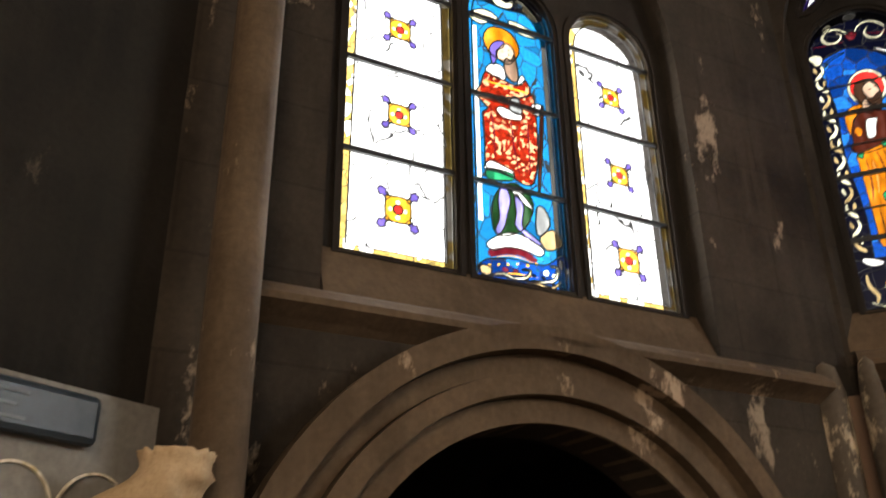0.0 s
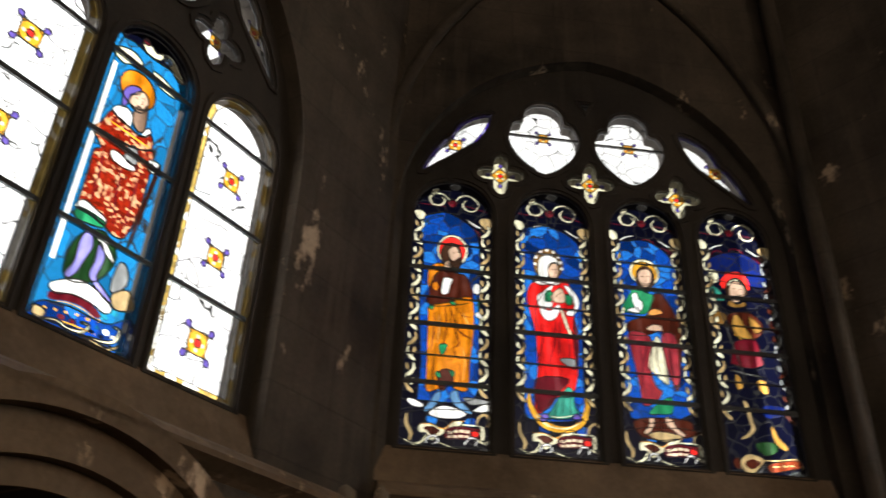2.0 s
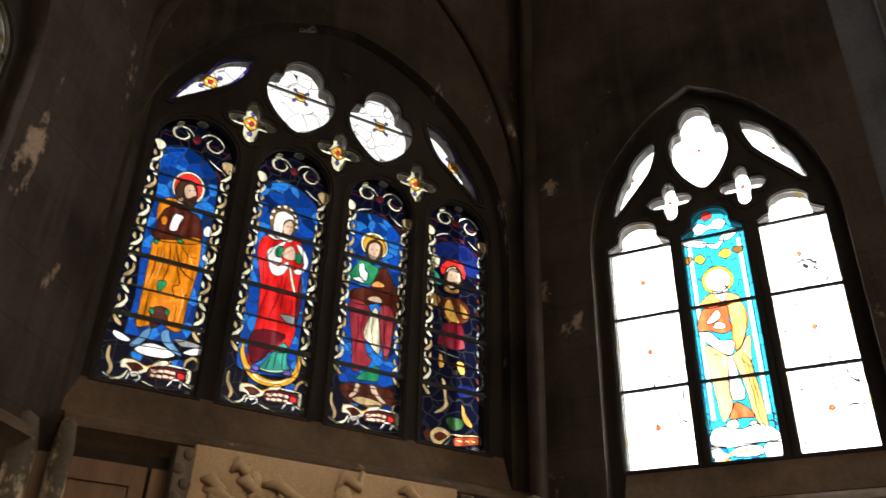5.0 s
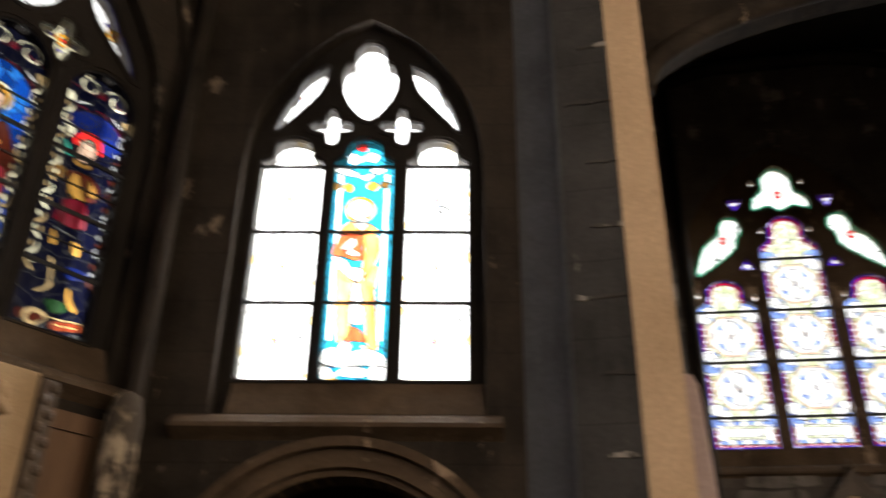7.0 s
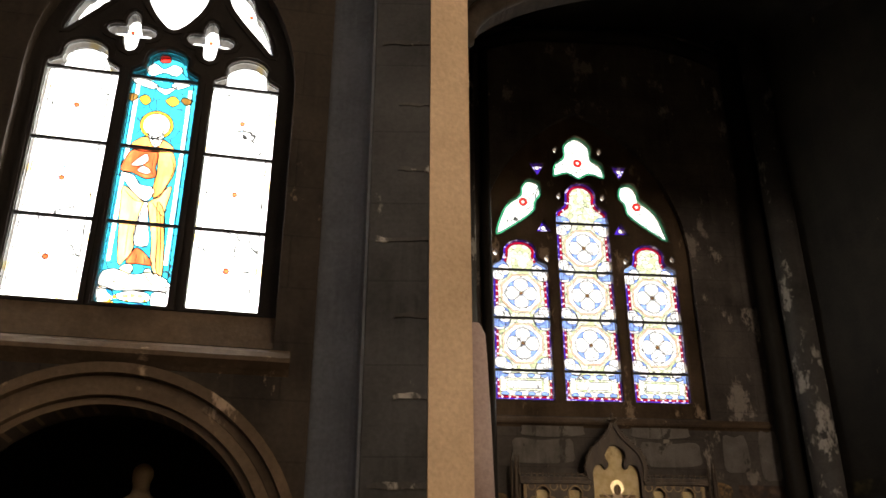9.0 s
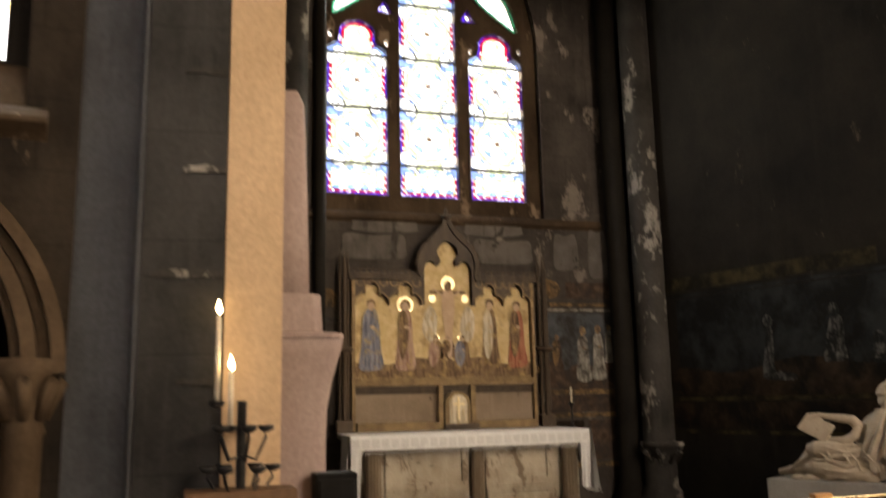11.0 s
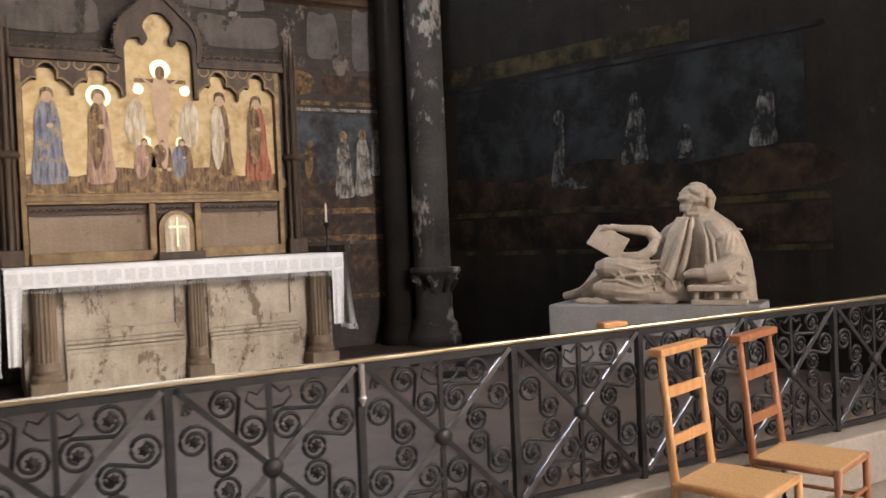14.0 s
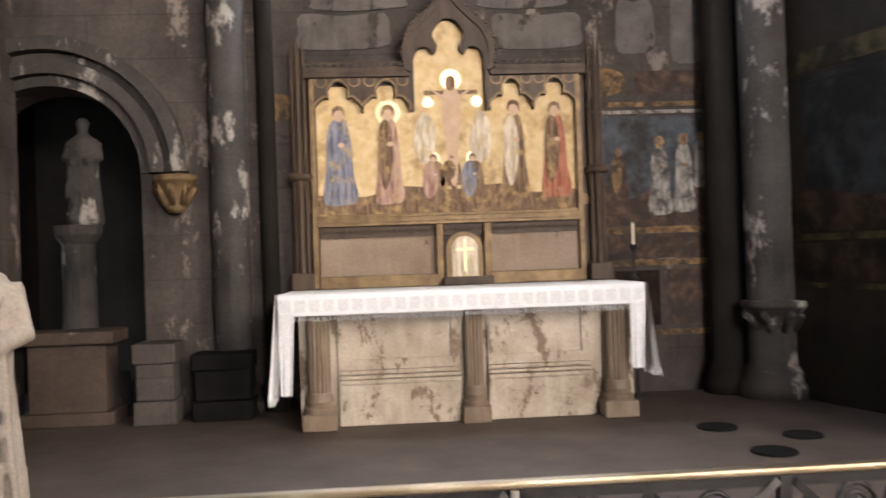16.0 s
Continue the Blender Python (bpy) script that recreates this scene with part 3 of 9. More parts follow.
def amber_figure(c, z):
    p = Panes(c, z)
    p.pane("background_pane", "blue", (-0.201, 1.474), (-0.106, 1.537), (-0.018, 1.547), (0.139, 1.441), (0.176, 1.262), (0.18, 0.941), (0.183, 0.566), (0.159, 0.302), (-0.13, 0.272), (-0.16, 0.301), (-0.152, 0.511), (-0.182, 0.875), (-0.17, 1.194))
    p.disc("halo_pane", "pearl", (0.004, 1.274), 0.098, 0.116)
    p.disc("halo_pane", "halo_red", (0.004, 1.274), 0.083, 0.099)
    p.pane("hair_pane", "hair", (-0.065, 1.215), (-0.064, 1.277), (-0.033, 1.321), (0.025, 1.324), (0.058, 1.28), (0.065, 1.199), (0.048, 1.147), (-0.003, 1.166), (-0.039, 1.171))
    p.pane("neck_pane", "flesh", (-0.052, 1.156), (-0.021, 1.199), (-0.003, 1.162), (-0.005, 1.112), (-0.042, 1.122))
    p.pane("face_pane", "flesh", (-0.015, 1.283), (0.019, 1.306), (0.044, 1.278), (0.058, 1.239), (0.037, 1.194), (0, 1.203), (-0.018, 1.245))
    p.pane("beard_pane", "hair", (-0.015, 1.208), (0.015, 1.198), (0.055, 1.23), (0.057, 1.173), (0.037, 1.113), (0.006, 1.139))
    p.disc("detail_pane", "hair", (0.016, 1.26), 0.009, 0.004)
    p.disc("detail_pane", "hair", (0.041, 1.269), 0.007, 0.004)
    p.pane("mantle_pane", "brown", (-0.128, 0.943), (-0.123, 1.022), (-0.088, 1.097), (-0.035, 1.131), (0.037, 1.113), (0.096, 1.099), (0.132, 1.01), (0.132, 0.924), (0.003, 0.886), (-0.106, 0.874), (-0.145, 0.913))
    p.pane("sleeve_pane", "orange", (-0.134, 1.001), (-0.14, 1.119), (-0.096, 1.168), (-0.039, 1.171), (-0.063, 1.126), (-0.101, 1.086), (-0.117, 1.035))
    p.pane("detail_pane", "orange", (-0.098, 0.992), (-0.108, 1.021), (-0.09, 1.041), (-0.072, 1.012), (-0.084, 0.986))
    p.pane("hand_pane", "white", (-0.055, 0.976), (-0.043, 1.065), (-0.016, 1.078), (0.013, 1.068), (-0.003, 1.017), (-0.012, 0.968), (-0.039, 0.955))
    p.pane("robe_pane", "orange", (-0.12, 0.871), (0.001, 0.908), (0.129, 0.955), (0.151, 0.782), (0.144, 0.632), (0.133, 0.522), (0.122, 0.351), (0.042, 0.36), (0.021, 0.37), (-0.048, 0.346), (-0.111, 0.329), (-0.118, 0.446), (-0.121, 0.588), (-0.125, 0.734), (-0.128, 0.828))
    p.pane("underrobe_pane", "brown", (-0.053, 0.449), (0.025, 0.469), (0.048, 0.367), (0.021, 0.377), (-0.034, 0.334))
    p.pane("lining_pane", "green", (-0.052, 0.621), (-0.005, 0.629), (-0.014, 0.584), (-0.038, 0.558))
    p.pane("lining_pane", "green", (-0.06, 0.455), (-0.039, 0.444), (-0.036, 0.417), (-0.064, 0.427))
    p.pane("lining_pane", "green", (0.018, 0.468), (0.046, 0.458), (0.042, 0.429), (0.028, 0.434))
    p.pane("lining_pane", "green", (-0.126, 0.87), (-0.093, 0.884), (-0.103, 0.844))
    p.pane("lining_pane", "green", (0, 0.916), (0.021, 0.92), (0.044, 0.893), (0.009, 0.894))
    p.line("fold", "brown", 0.004, (-0.03, 0.872), (-0.011, 0.754), (-0.025, 0.626))
    p.line("fold", "brown", 0.005, (0.005, 0.87), (0.06, 0.729), (0.147, 0.676))
    p.line("fold", "brown", 0.004, (0.005, 0.802), (0.067, 0.648), (0.03, 0.613))
    p.line("fold", "brown", 0.003, (0.023, 0.893), (0.085, 0.827), (0.141, 0.826))
    p.line("fold", "brown", 0.004, (-0.088, 0.835), (-0.087, 0.703), (-0.102, 0.591))
    p.line("fold", "brown", 0.004, (0.03, 0.613), (0.064, 0.546), (0.121, 0.584))
    p.line("fold", "brown", 0.003, (-0.084, 0.551), (-0.082, 0.417), (-0.094, 0.346))
    p.line("fold", "brown", 0.003, (0.074, 0.512), (0.079, 0.424), (0.075, 0.365))
    p.line("fold", "peach", 0.004, (-0.059, 0.821), (-0.056, 0.727), (-0.066, 0.633))
    p.line("fold", "peach", 0.004, (0.083, 0.846), (0.109, 0.79), (0.14, 0.757))
    p.line("fold", "peach", 0.004, (0.083, 0.622), (0.105, 0.535), (0.097, 0.41))
    p.pane("grey_pane", "dimwhite", (0.1, 0.307), (0.192, 0.307), (0.272, 0.291), (0.182, 0.271), (0.136, 0.271))
    p.pane("ground_pane", "white", (-0.09, 0.204), (-0.037, 0.245), (0.034, 0.249), (0.121, 0.215), (0.073, 0.181), (-0.016, 0.175), (-0.068, 0.181))
    p.pane("ground_pane", "white", (-0.219, 0.265), (-0.202, 0.281), (-0.128, 0.252), (-0.138, 0.23), (-0.19, 0.236))
    p.pane("ground_pane", "white", (0.159, 0.234), (0.221, 0.277), (0.274, 0.271), (0.275, 0.251), (0.199, 0.226))
    p.pane("foot_pane", "paleblue", (-0.124, 0.219), (-0.091, 0.264), (-0.064, 0.316), (-0.034, 0.334), (-0.035, 0.286), (-0.074, 0.226), (-0.11, 0.208))
    p.pane("foot_pane", "paleblue", (0.026, 0.329), (0.063, 0.349), (0.081, 0.297), (0.139, 0.238), (0.154, 0.213), (0.114, 0.221), (0.052, 0.259), (0.03, 0.289))
    p.line("stem_pane", "green", 0.004, (0.162, 0.984), (0.175, 0.92), (0.176, 0.862))
    p.pane("lily_pane", "white", (0.144, 1.036), (0.163, 1.056), (0.186, 1.036), (0.183, 0.988), (0.156, 0.975), (0.139, 1.004))
    p.pane("lily_pane", "white", (0.16, 0.84), (0.179, 0.863), (0.204, 0.821), (0.212, 0.8), (0.176, 0.817))
    return p.layers


def crimson_figure(c, z):
    p = Panes(c, z)
    p.pane("background_pane", "blue", (-0.206, 1.45), (-0.11, 1.512), (0.012, 1.52), (0.167, 1.42), (0.194, 1.222), (0.177, 0.898), (0.169, 0.594), (0.166, 0.378), (0.155, 0.239), (-0.146, 0.212), (-0.186, 0.326), (-0.186, 0.684), (-0.193, 1.069))
    p.pane("crescent_pane", "gold", (-0.168, 0.363), (-0.156, 0.386), (-0.145, 0.315), (-0.094, 0.237), (-0.019, 0.194), (0.075, 0.193), (0.142, 0.243), (0.167, 0.326), (0.159, 0.398), (0.194, 0.348), (0.182, 0.243), (0.123, 0.173), (0.023, 0.146), (-0.077, 0.165), (-0.14, 0.23), (-0.171, 0.307))
    p.line("fold", "pearl", 0.004, (-0.128, 0.245), (-0.045, 0.183), (0.056, 0.177), (0.135, 0.215))
    p.disc("halo_pane", "dimgold", (-0.028, 1.243), 0.094, 0.117)
    p.disc("bead_pane", "white", (-0.104, 1.291), 0.011, 0.013)
    p.disc("bead_pane", "white", (-0.073, 1.335), 0.011, 0.013)
    p.disc("bead_pane", "white", (-0.032, 1.351), 0.011, 0.013)
    p.disc("bead_pane", "white", (0.01, 1.342), 0.011, 0.013)
    p.disc("bead_pane", "white", (0.041, 1.31), 0.011, 0.013)
    p.disc("bead_pane", "white", (0.057, 1.267), 0.011, 0.012)
    p.disc("bead_pane", "white", (0.062, 1.223), 0.011, 0.012)
    p.disc("bead_pane", "white", (-0.113, 1.243), 0.011, 0.012)
    p.pane("robe_pane", "red", (-0.167, 0.994), (-0.149, 1.077), (-0.1, 1.118), (-0.012, 1.102), (0.061, 1.132), (0.107, 1.1), (0.132, 0.968), (0.121, 0.811), (0.132, 0.662), (0.135, 0.516), (0.11, 0.405), (0.084, 0.366), (-0.018, 0.351), (-0.082, 0.259), (-0.122, 0.267), (-0.128, 0.369), (-0.107, 0.514), (-0.108, 0.66), (-0.121, 0.789), (-0.148, 0.899))
    p.pane("shade_pane", "wine", (-0.119, 0.462), (0.08, 0.479), (0.021, 0.392), (-0.043, 0.292), (-0.109, 0.275))
    p.pane("shade_pane", "wine", (0.126, 0.889), (0.148, 0.739), (0.14, 0.589), (0.127, 0.551), (0.116, 0.734))
    p.pane("veil_pane", "white", (-0.078, 1.122), (-0.093, 1.21), (-0.078, 1.287), (-0.027, 1.31), (0.027, 1.291), (0.043, 1.244), (0.02, 1.264), (-0.017, 1.249), (-0.03, 1.213), (-0.028, 1.14), (-0.056, 1.106))
    p.pane("face_pane", "flesh", (-0.023, 1.223), (0.013, 1.259), (0.036, 1.234), (0.037, 1.185), (0.017, 1.14), (-0.013, 1.143), (-0.029, 1.181))
    p.disc("detail_pane", "hair", (0.003, 1.211), 0.009, 0.004)
    p.disc("detail_pane", "hair", (0.029, 1.216), 0.007, 0.004)
    p.line("fold", "hair", 0.002, (0.018, 1.214), (0.023, 1.186), (0.012, 1.18))
    p.line("fold", "brown", 0.002, (0.001, 1.162), (0.023, 1.166))
    p.pane("collar_pane", "white", (-0.122, 1.114), (-0.064, 1.133), (-0.027, 1.124), (0.024, 1.149), (0.054, 1.131), (0.025, 1.101), (-0.041, 1.097), (-0.077, 1.09))
    p.pane("sleeve_pane", "white", (-0.102, 1.006), (-0.054, 1.054), (0.003, 1.105), (-0.017, 1.053), (-0.038, 1.033), (-0.036, 0.986), (-0.007, 0.975), (-0.013, 0.943), (-0.056, 0.935), (-0.092, 0.944))
    p.pane("sleeve_pane", "white", (-0.085, 0.93), (-0.019, 0.918), (0.03, 0.966), (0.038, 0.928), (0.011, 0.869), (-0.031, 0.846), (-0.068, 0.871))
    p.pane("sleeve_pane", "white", (0.07, 1.101), (0.114, 1.085), (0.16, 1.013), (0.154, 0.948), (0.119, 0.895), (0.083, 0.897), (0.082, 0.92), (0.132, 0.952), (0.124, 1.006))
    p.pane("cuff_pane", "green", (-0.053, 1.03), (-0.025, 1.06), (-0.002, 1.032), (-0.014, 0.982), (-0.051, 0.983))
    p.pane("cuff_pane", "green", (0.079, 1.038), (0.116, 1.029), (0.117, 0.973), (0.08, 0.975))
    p.pane("hand_pane", "flesh", (-0.016, 1.013), (0.012, 1.058), (0.048, 1.081), (0.071, 1.045), (0.073, 0.989), (0.037, 0.975), (0, 0.984))
    p.line("fold", "brown", 0.002, (-0, 0.992), (0.035, 1.038), (0.063, 1.059))
    p.pane("sash_pane", "pearl", (0.042, 0.937), (0.06, 0.924), (0.092, 0.814), (0.115, 0.749), (0.101, 0.747), (0.062, 0.847))
    p.pane("lining_pane", "dimwhite", (0.028, 0.601), (0.119, 0.608), (0.121, 0.543), (0.078, 0.558))
    p.pane("skirt_pane", "jade", (-0.035, 0.272), (0.016, 0.356), (0.068, 0.427), (0.103, 0.404), (0.106, 0.321), (0.127, 0.269), (0.054, 0.231), (-0.027, 0.226), (-0.054, 0.249))
    p.line("fold", "night", 0.003, (0.049, 0.396), (0.038, 0.318), (0.033, 0.248))
    p.line("fold", "night", 0.003, (0.083, 0.38), (0.082, 0.31), (0.087, 0.246))
    p.line("fold", "night", 0.003, (0.01, 0.334), (-0.002, 0.284), (-0.014, 0.242))
    p.line("fold", "pearl", 0.003, (-0.041, 0.244), (0.02, 0.24), (0.114, 0.263))
    p.pane("foot_pane", "violet", (-0.1, 0.229), (-0.081, 0.252), (-0.048, 0.25), (-0.06, 0.215), (-0.092, 0.203))
    p.pane("foot_pane", "violet", (0.094, 0.257), (0.121, 0.268), (0.148, 0.244), (0.135, 0.222), (0.101, 0.231))
    p.line("fold", "wine", 0.004, (0.012, 0.861), (0.003, 0.715), (-0.04, 0.561))
    p.line("fold", "wine", 0.004, (0.04, 0.874), (0.031, 0.72), (0.028, 0.608))
    p.line("fold", "wine", 0.004, (-0.061, 1.045), (-0.113, 0.925), (-0.1, 0.792))
    p.line("fold", "wine", 0.004, (-0.062, 0.742), (-0.092, 0.625), (-0.095, 0.534))
    p.line("fold", "wine", 0.004, (0.086, 0.767), (0.096, 0.674), (0.09, 0.618))
    return p.layers


def rose_figure(c, z):
    p = Panes(c, z)
    p.pane("background_pane", "blue", (-0.198, 1.418), (-0.104, 1.48), (0.014, 1.495), (0.138, 1.414), (0.189, 1.295), (0.184, 1.006), (0.186, 0.695), (0.198, 0.333), (-0.177, 0.273), (-0.188, 0.636), (-0.193, 0.941))
    p.disc("halo_pane", "pearl", (-0.019, 1.257), 0.099, 0.098)
    p.disc("halo_pane", "gold", (-0.019, 1.253), 0.083, 0.081)
    p.pane("hair_pane", "hair", (-0.078, 1.183), (-0.069, 1.264), (-0.014, 1.304), (0.036, 1.275), (0.042, 1.201), (0.005, 1.12), (-0.056, 1.126))
    p.pane("face_pane", "flesh", (-0.062, 1.207), (-0.053, 1.259), (-0.014, 1.283), (0.024, 1.265), (0.014, 1.188), (-0.017, 1.141), (-0.048, 1.16))
    p.disc("detail_pane", "hair", (-0.035, 1.225), 0.009, 0.004)
    p.disc("detail_pane", "hair", (-0, 1.231), 0.009, 0.004)
    p.line("fold", "hair", 0.002, (-0.016, 1.224), (-0.012, 1.195), (-0.024, 1.189))
    p.pane("cloak_pane", "brown", (0.027, 1.1), (0.081, 1.109), (0.117, 1.051), (0.152, 0.977), (0.185, 0.848), (0.134, 0.502), (0.097, 0.497), (0.072, 0.83), (-0.04, 0.811), (-0.143, 0.809), (-0.157, 0.888), (-0.037, 0.944), (0.002, 1.007))
    p.pane("bust_pane", "green", (-0.186, 0.99), (-0.14, 1.07), (-0.094, 1.135), (-0.033, 1.113), (0.027, 1.092), (0.002, 1.015), (-0.037, 0.96), (-0.111, 0.955), (-0.171, 0.961))
    p.pane("hand_pane", "white", (-0.117, 1.074), (-0.087, 1.104), (-0.072, 1.058), (-0.05, 1.038), (-0.059, 0.98), (-0.096, 0.989))
    p.pane("cuff_pane", "white", (-0.148, 0.98), (-0.088, 0.999), (-0.074, 0.962), (-0.141, 0.966))
    p.pane("book_pane", "peach", (-0.022, 0.963), (0.017, 1.001), (0.062, 0.993), (0.069, 0.97), (0.001, 0.951))
    p.pane("skirt_pane", "rose", (-0.158, 0.815), (-0.04, 0.819), (-0.012, 0.739), (-0.037, 0.586), (-0.011, 0.48), (0.024, 0.45), (-0.02, 0.386), (-0.099, 0.354), (-0.111, 0.465), (-0.131, 0.608))
    p.pane("skirt_pane", "rose", (0.057, 0.827), (0.139, 0.825), (0.147, 0.652), (0.134, 0.517), (0.091, 0.51), (0.06, 0.675))
    p.pane("drape_pane", "pearl", (0.012, 0.804), (0.041, 0.778), (0.065, 0.602), (0.069, 0.5), (0.026, 0.522), (-0.009, 0.561), (-0.044, 0.592), (-0.035, 0.675))
    p.pane("hand_pane", "flesh", (-0.039, 0.858), (-0.001, 0.887), (0.051, 0.888), (0.058, 0.851), (-0.017, 0.846))
    p.pane("hem_pane", "green", (-0.071, 0.309), (-0.014, 0.373), (0.059, 0.419), (0.08, 0.401), (0.07, 0.322), (-0.015, 0.31))
    p.line("fold", "wine", 0.005, (-0.099, 0.763), (-0.08, 0.616), (-0.097, 0.467))
    p.line("fold", "wine", 0.005, (-0.04, 0.788), (-0.065, 0.655), (-0.052, 0.569))
    p.line("fold", "wine", 0.005, (0.115, 0.791), (0.095, 0.644), (0.121, 0.537))
    p.line("fold", "brown", 0.003, (0.018, 0.759), (0.007, 0.63), (0.034, 0.538))
    p.pane("ground_pane", "brown", (-0.17, 0.253), (-0.051, 0.284), (0.161, 0.286), (0.193, 0.229), (0.25, 0.237), (0.192, 0.194), (0.016, 0.157), (-0.122, 0.165))
    p.pane("ground_pane", "dimpeach", (-0.088, 0.176), (-0.018, 0.206), (0.121, 0.185), (0.015, 0.147))
    p.pane("foot_pane", "flesh", (-0.072, 0.281), (-0.044, 0.278), (-0.059, 0.214), (-0.102, 0.181), (-0.108, 0.201), (-0.08, 0.232))
    p.pane("foot_pane", "flesh", (0.027, 0.295), (0.062, 0.286), (0.088, 0.235), (0.136, 0.2), (0.114, 0.184), (0.066, 0.218), (0.032, 0.247))
    return p.layers


def armoured_figure(c, z):
    p = Panes(c, z)
    p.pane("background_pane", "navy", (-0.19, 1.389), (-0.072, 1.464), (0.067, 1.473), (0.182, 1.389), (0.191, 1.237), (-0.009, 1.243), (-0.205, 1.271))
    p.pane("wing_pane", "night", (-0.137, 1.117), (0.065, 1.173), (0.187, 1.194), (0.162, 1.107), (0.054, 1.048), (-0.103, 1.041))
    p.pane("halo_pane", "halo_red", (-0.119, 1.257), (-0.067, 1.313), (-0.001, 1.334), (0.053, 1.31), (0.075, 1.242), (0.063, 1.198), (0.032, 1.251), (-0.014, 1.276), (-0.064, 1.25), (-0.1, 1.194), (-0.122, 1.215))
    p.pane("hair_pane", "hair", (-0.092, 1.195), (-0.072, 1.249), (-0.013, 1.285), (0.04, 1.252), (0.05, 1.178), (0.006, 1.129), (-0.073, 1.124))
    p.pane("face_pane", "flesh", (-0.057, 1.235), (-0.015, 1.259), (0.03, 1.234), (0.033, 1.176), (-0.003, 1.12), (-0.051, 1.103), (-0.071, 1.149))
    p.disc("detail_pane", "hair", (-0.032, 1.206), 0.01, 0.004)
    p.disc("detail_pane", "hair", (0.008, 1.204), 0.009, 0.004)
    p.line("fold", "hair", 0.002, (-0.012, 1.197), (-0.011, 1.168), (-0.023, 1.161))
    p.line("fold", "brown", 0.002, (-0.033, 1.139), (-0.005, 1.144))
    p.line("fold", "pearl", 0.004, (-0.074, 1.223), (-0.039, 1.268), (0.017, 1.269), (0.043, 1.236))
    p.pane("flag_pane", "pearl", (-0.186, 1.33), (-0.131, 1.314), (-0.144, 1.236), (-0.191, 1.244))
    p.pane("wing_pane", "jade", (-0.201, 1.209), (-0.147, 1.193), (-0.119, 1.14), (-0.114, 1.108), (-0.168, 1.115))
    p.pane("collar_pane", "dimgold", (-0.074, 1.115), (-0.029, 1.09), (0.02, 1.115), (0.026, 1.084), (-0.039, 1.064), (-0.092, 1.079))
    p.pane("arm_pane", "dimgold", (-0.198, 1.013), (-0.143, 1.03), (-0.115, 0.987), (-0.149, 0.933), (-0.194, 0.957))
    p.pane("breast_pane", "brown", (-0.105, 1.012), (0.037, 1.037), (0.11, 0.976), (0.112, 0.913), (0.052, 0.856), (-0.063, 0.861), (-0.097, 0.918))
    p.pane("breast_pane", "dimgold", (0.035, 1.012), (0.086, 0.972), (0.105, 0.92), (0.064, 0.897), (0.037, 0.948))
    p.pane("breast_pane", "amber", (-0.058, 1.012), (-0.028, 1.001), (0.004, 0.919), (0.037, 0.861), (-0.025, 0.851), (-0.069, 0.883), (-0.087, 0.943))
    p.line("fold", "gold", 0.002, (-0.076, 0.882), (-0.026, 0.843), (0.036, 0.849))
    p.pane("skirt_pane", "wine", (-0.11, 0.745), (-0.081, 0.826), (0.052, 0.848), (0.072, 0.735), (0.075, 0.682), (-0.011, 0.654), (-0.108, 0.669), (-0.129, 0.681))
    p.line("fold", "brown", 0.004, (-0.043, 0.813), (-0.065, 0.733), (-0.063, 0.669))
    p.line("fold", "brown", 0.004, (0.011, 0.822), (0.012, 0.745), (-0.002, 0.67))
    p.line("belt_pane", "dimwhite", 0.005, (-0.14, 0.634), (-0.059, 0.617), (0.082, 0.601))
    p.pane("leg_pane", "amber", (-0.113, 0.601), (-0.091, 0.597), (-0.074, 0.526), (-0.112, 0.513))
    p.pane("leg_pane", "amber", (0.02, 0.576), (0.072, 0.577), (0.08, 0.497), (0.036, 0.505))
    p.pane("leg_pane", "dimpeach", (-0.089, 0.436), (-0.061, 0.419), (-0.047, 0.314), (-0.036, 0.274), (-0.077, 0.22), (-0.129, 0.199), (-0.128, 0.213), (-0.082, 0.247), (-0.064, 0.291))
    p.pane("leg_pane", "amber", (0.06, 0.294), (0.08, 0.276), (0.098, 0.229), (0.143, 0.174), (0.126, 0.151), (0.072, 0.192))
    p.line("spear_pane", "dimwhite", 0.004, (-0.204, 1.292), (-0.144, 1.014), (-0.07, 0.675), (-0.037, 0.524))
    p.pane("patch_pane", "navy", (0.043, 0.419), (0.154, 0.421), (0.156, 0.371), (0.065, 0.344), (0.031, 0.367))
    p.pane("grass_pane", "moss", (-0.052, 0.175), (0.015, 0.198), (0.079, 0.186), (0.067, 0.136), (-0.007, 0.113))
    return p.layers


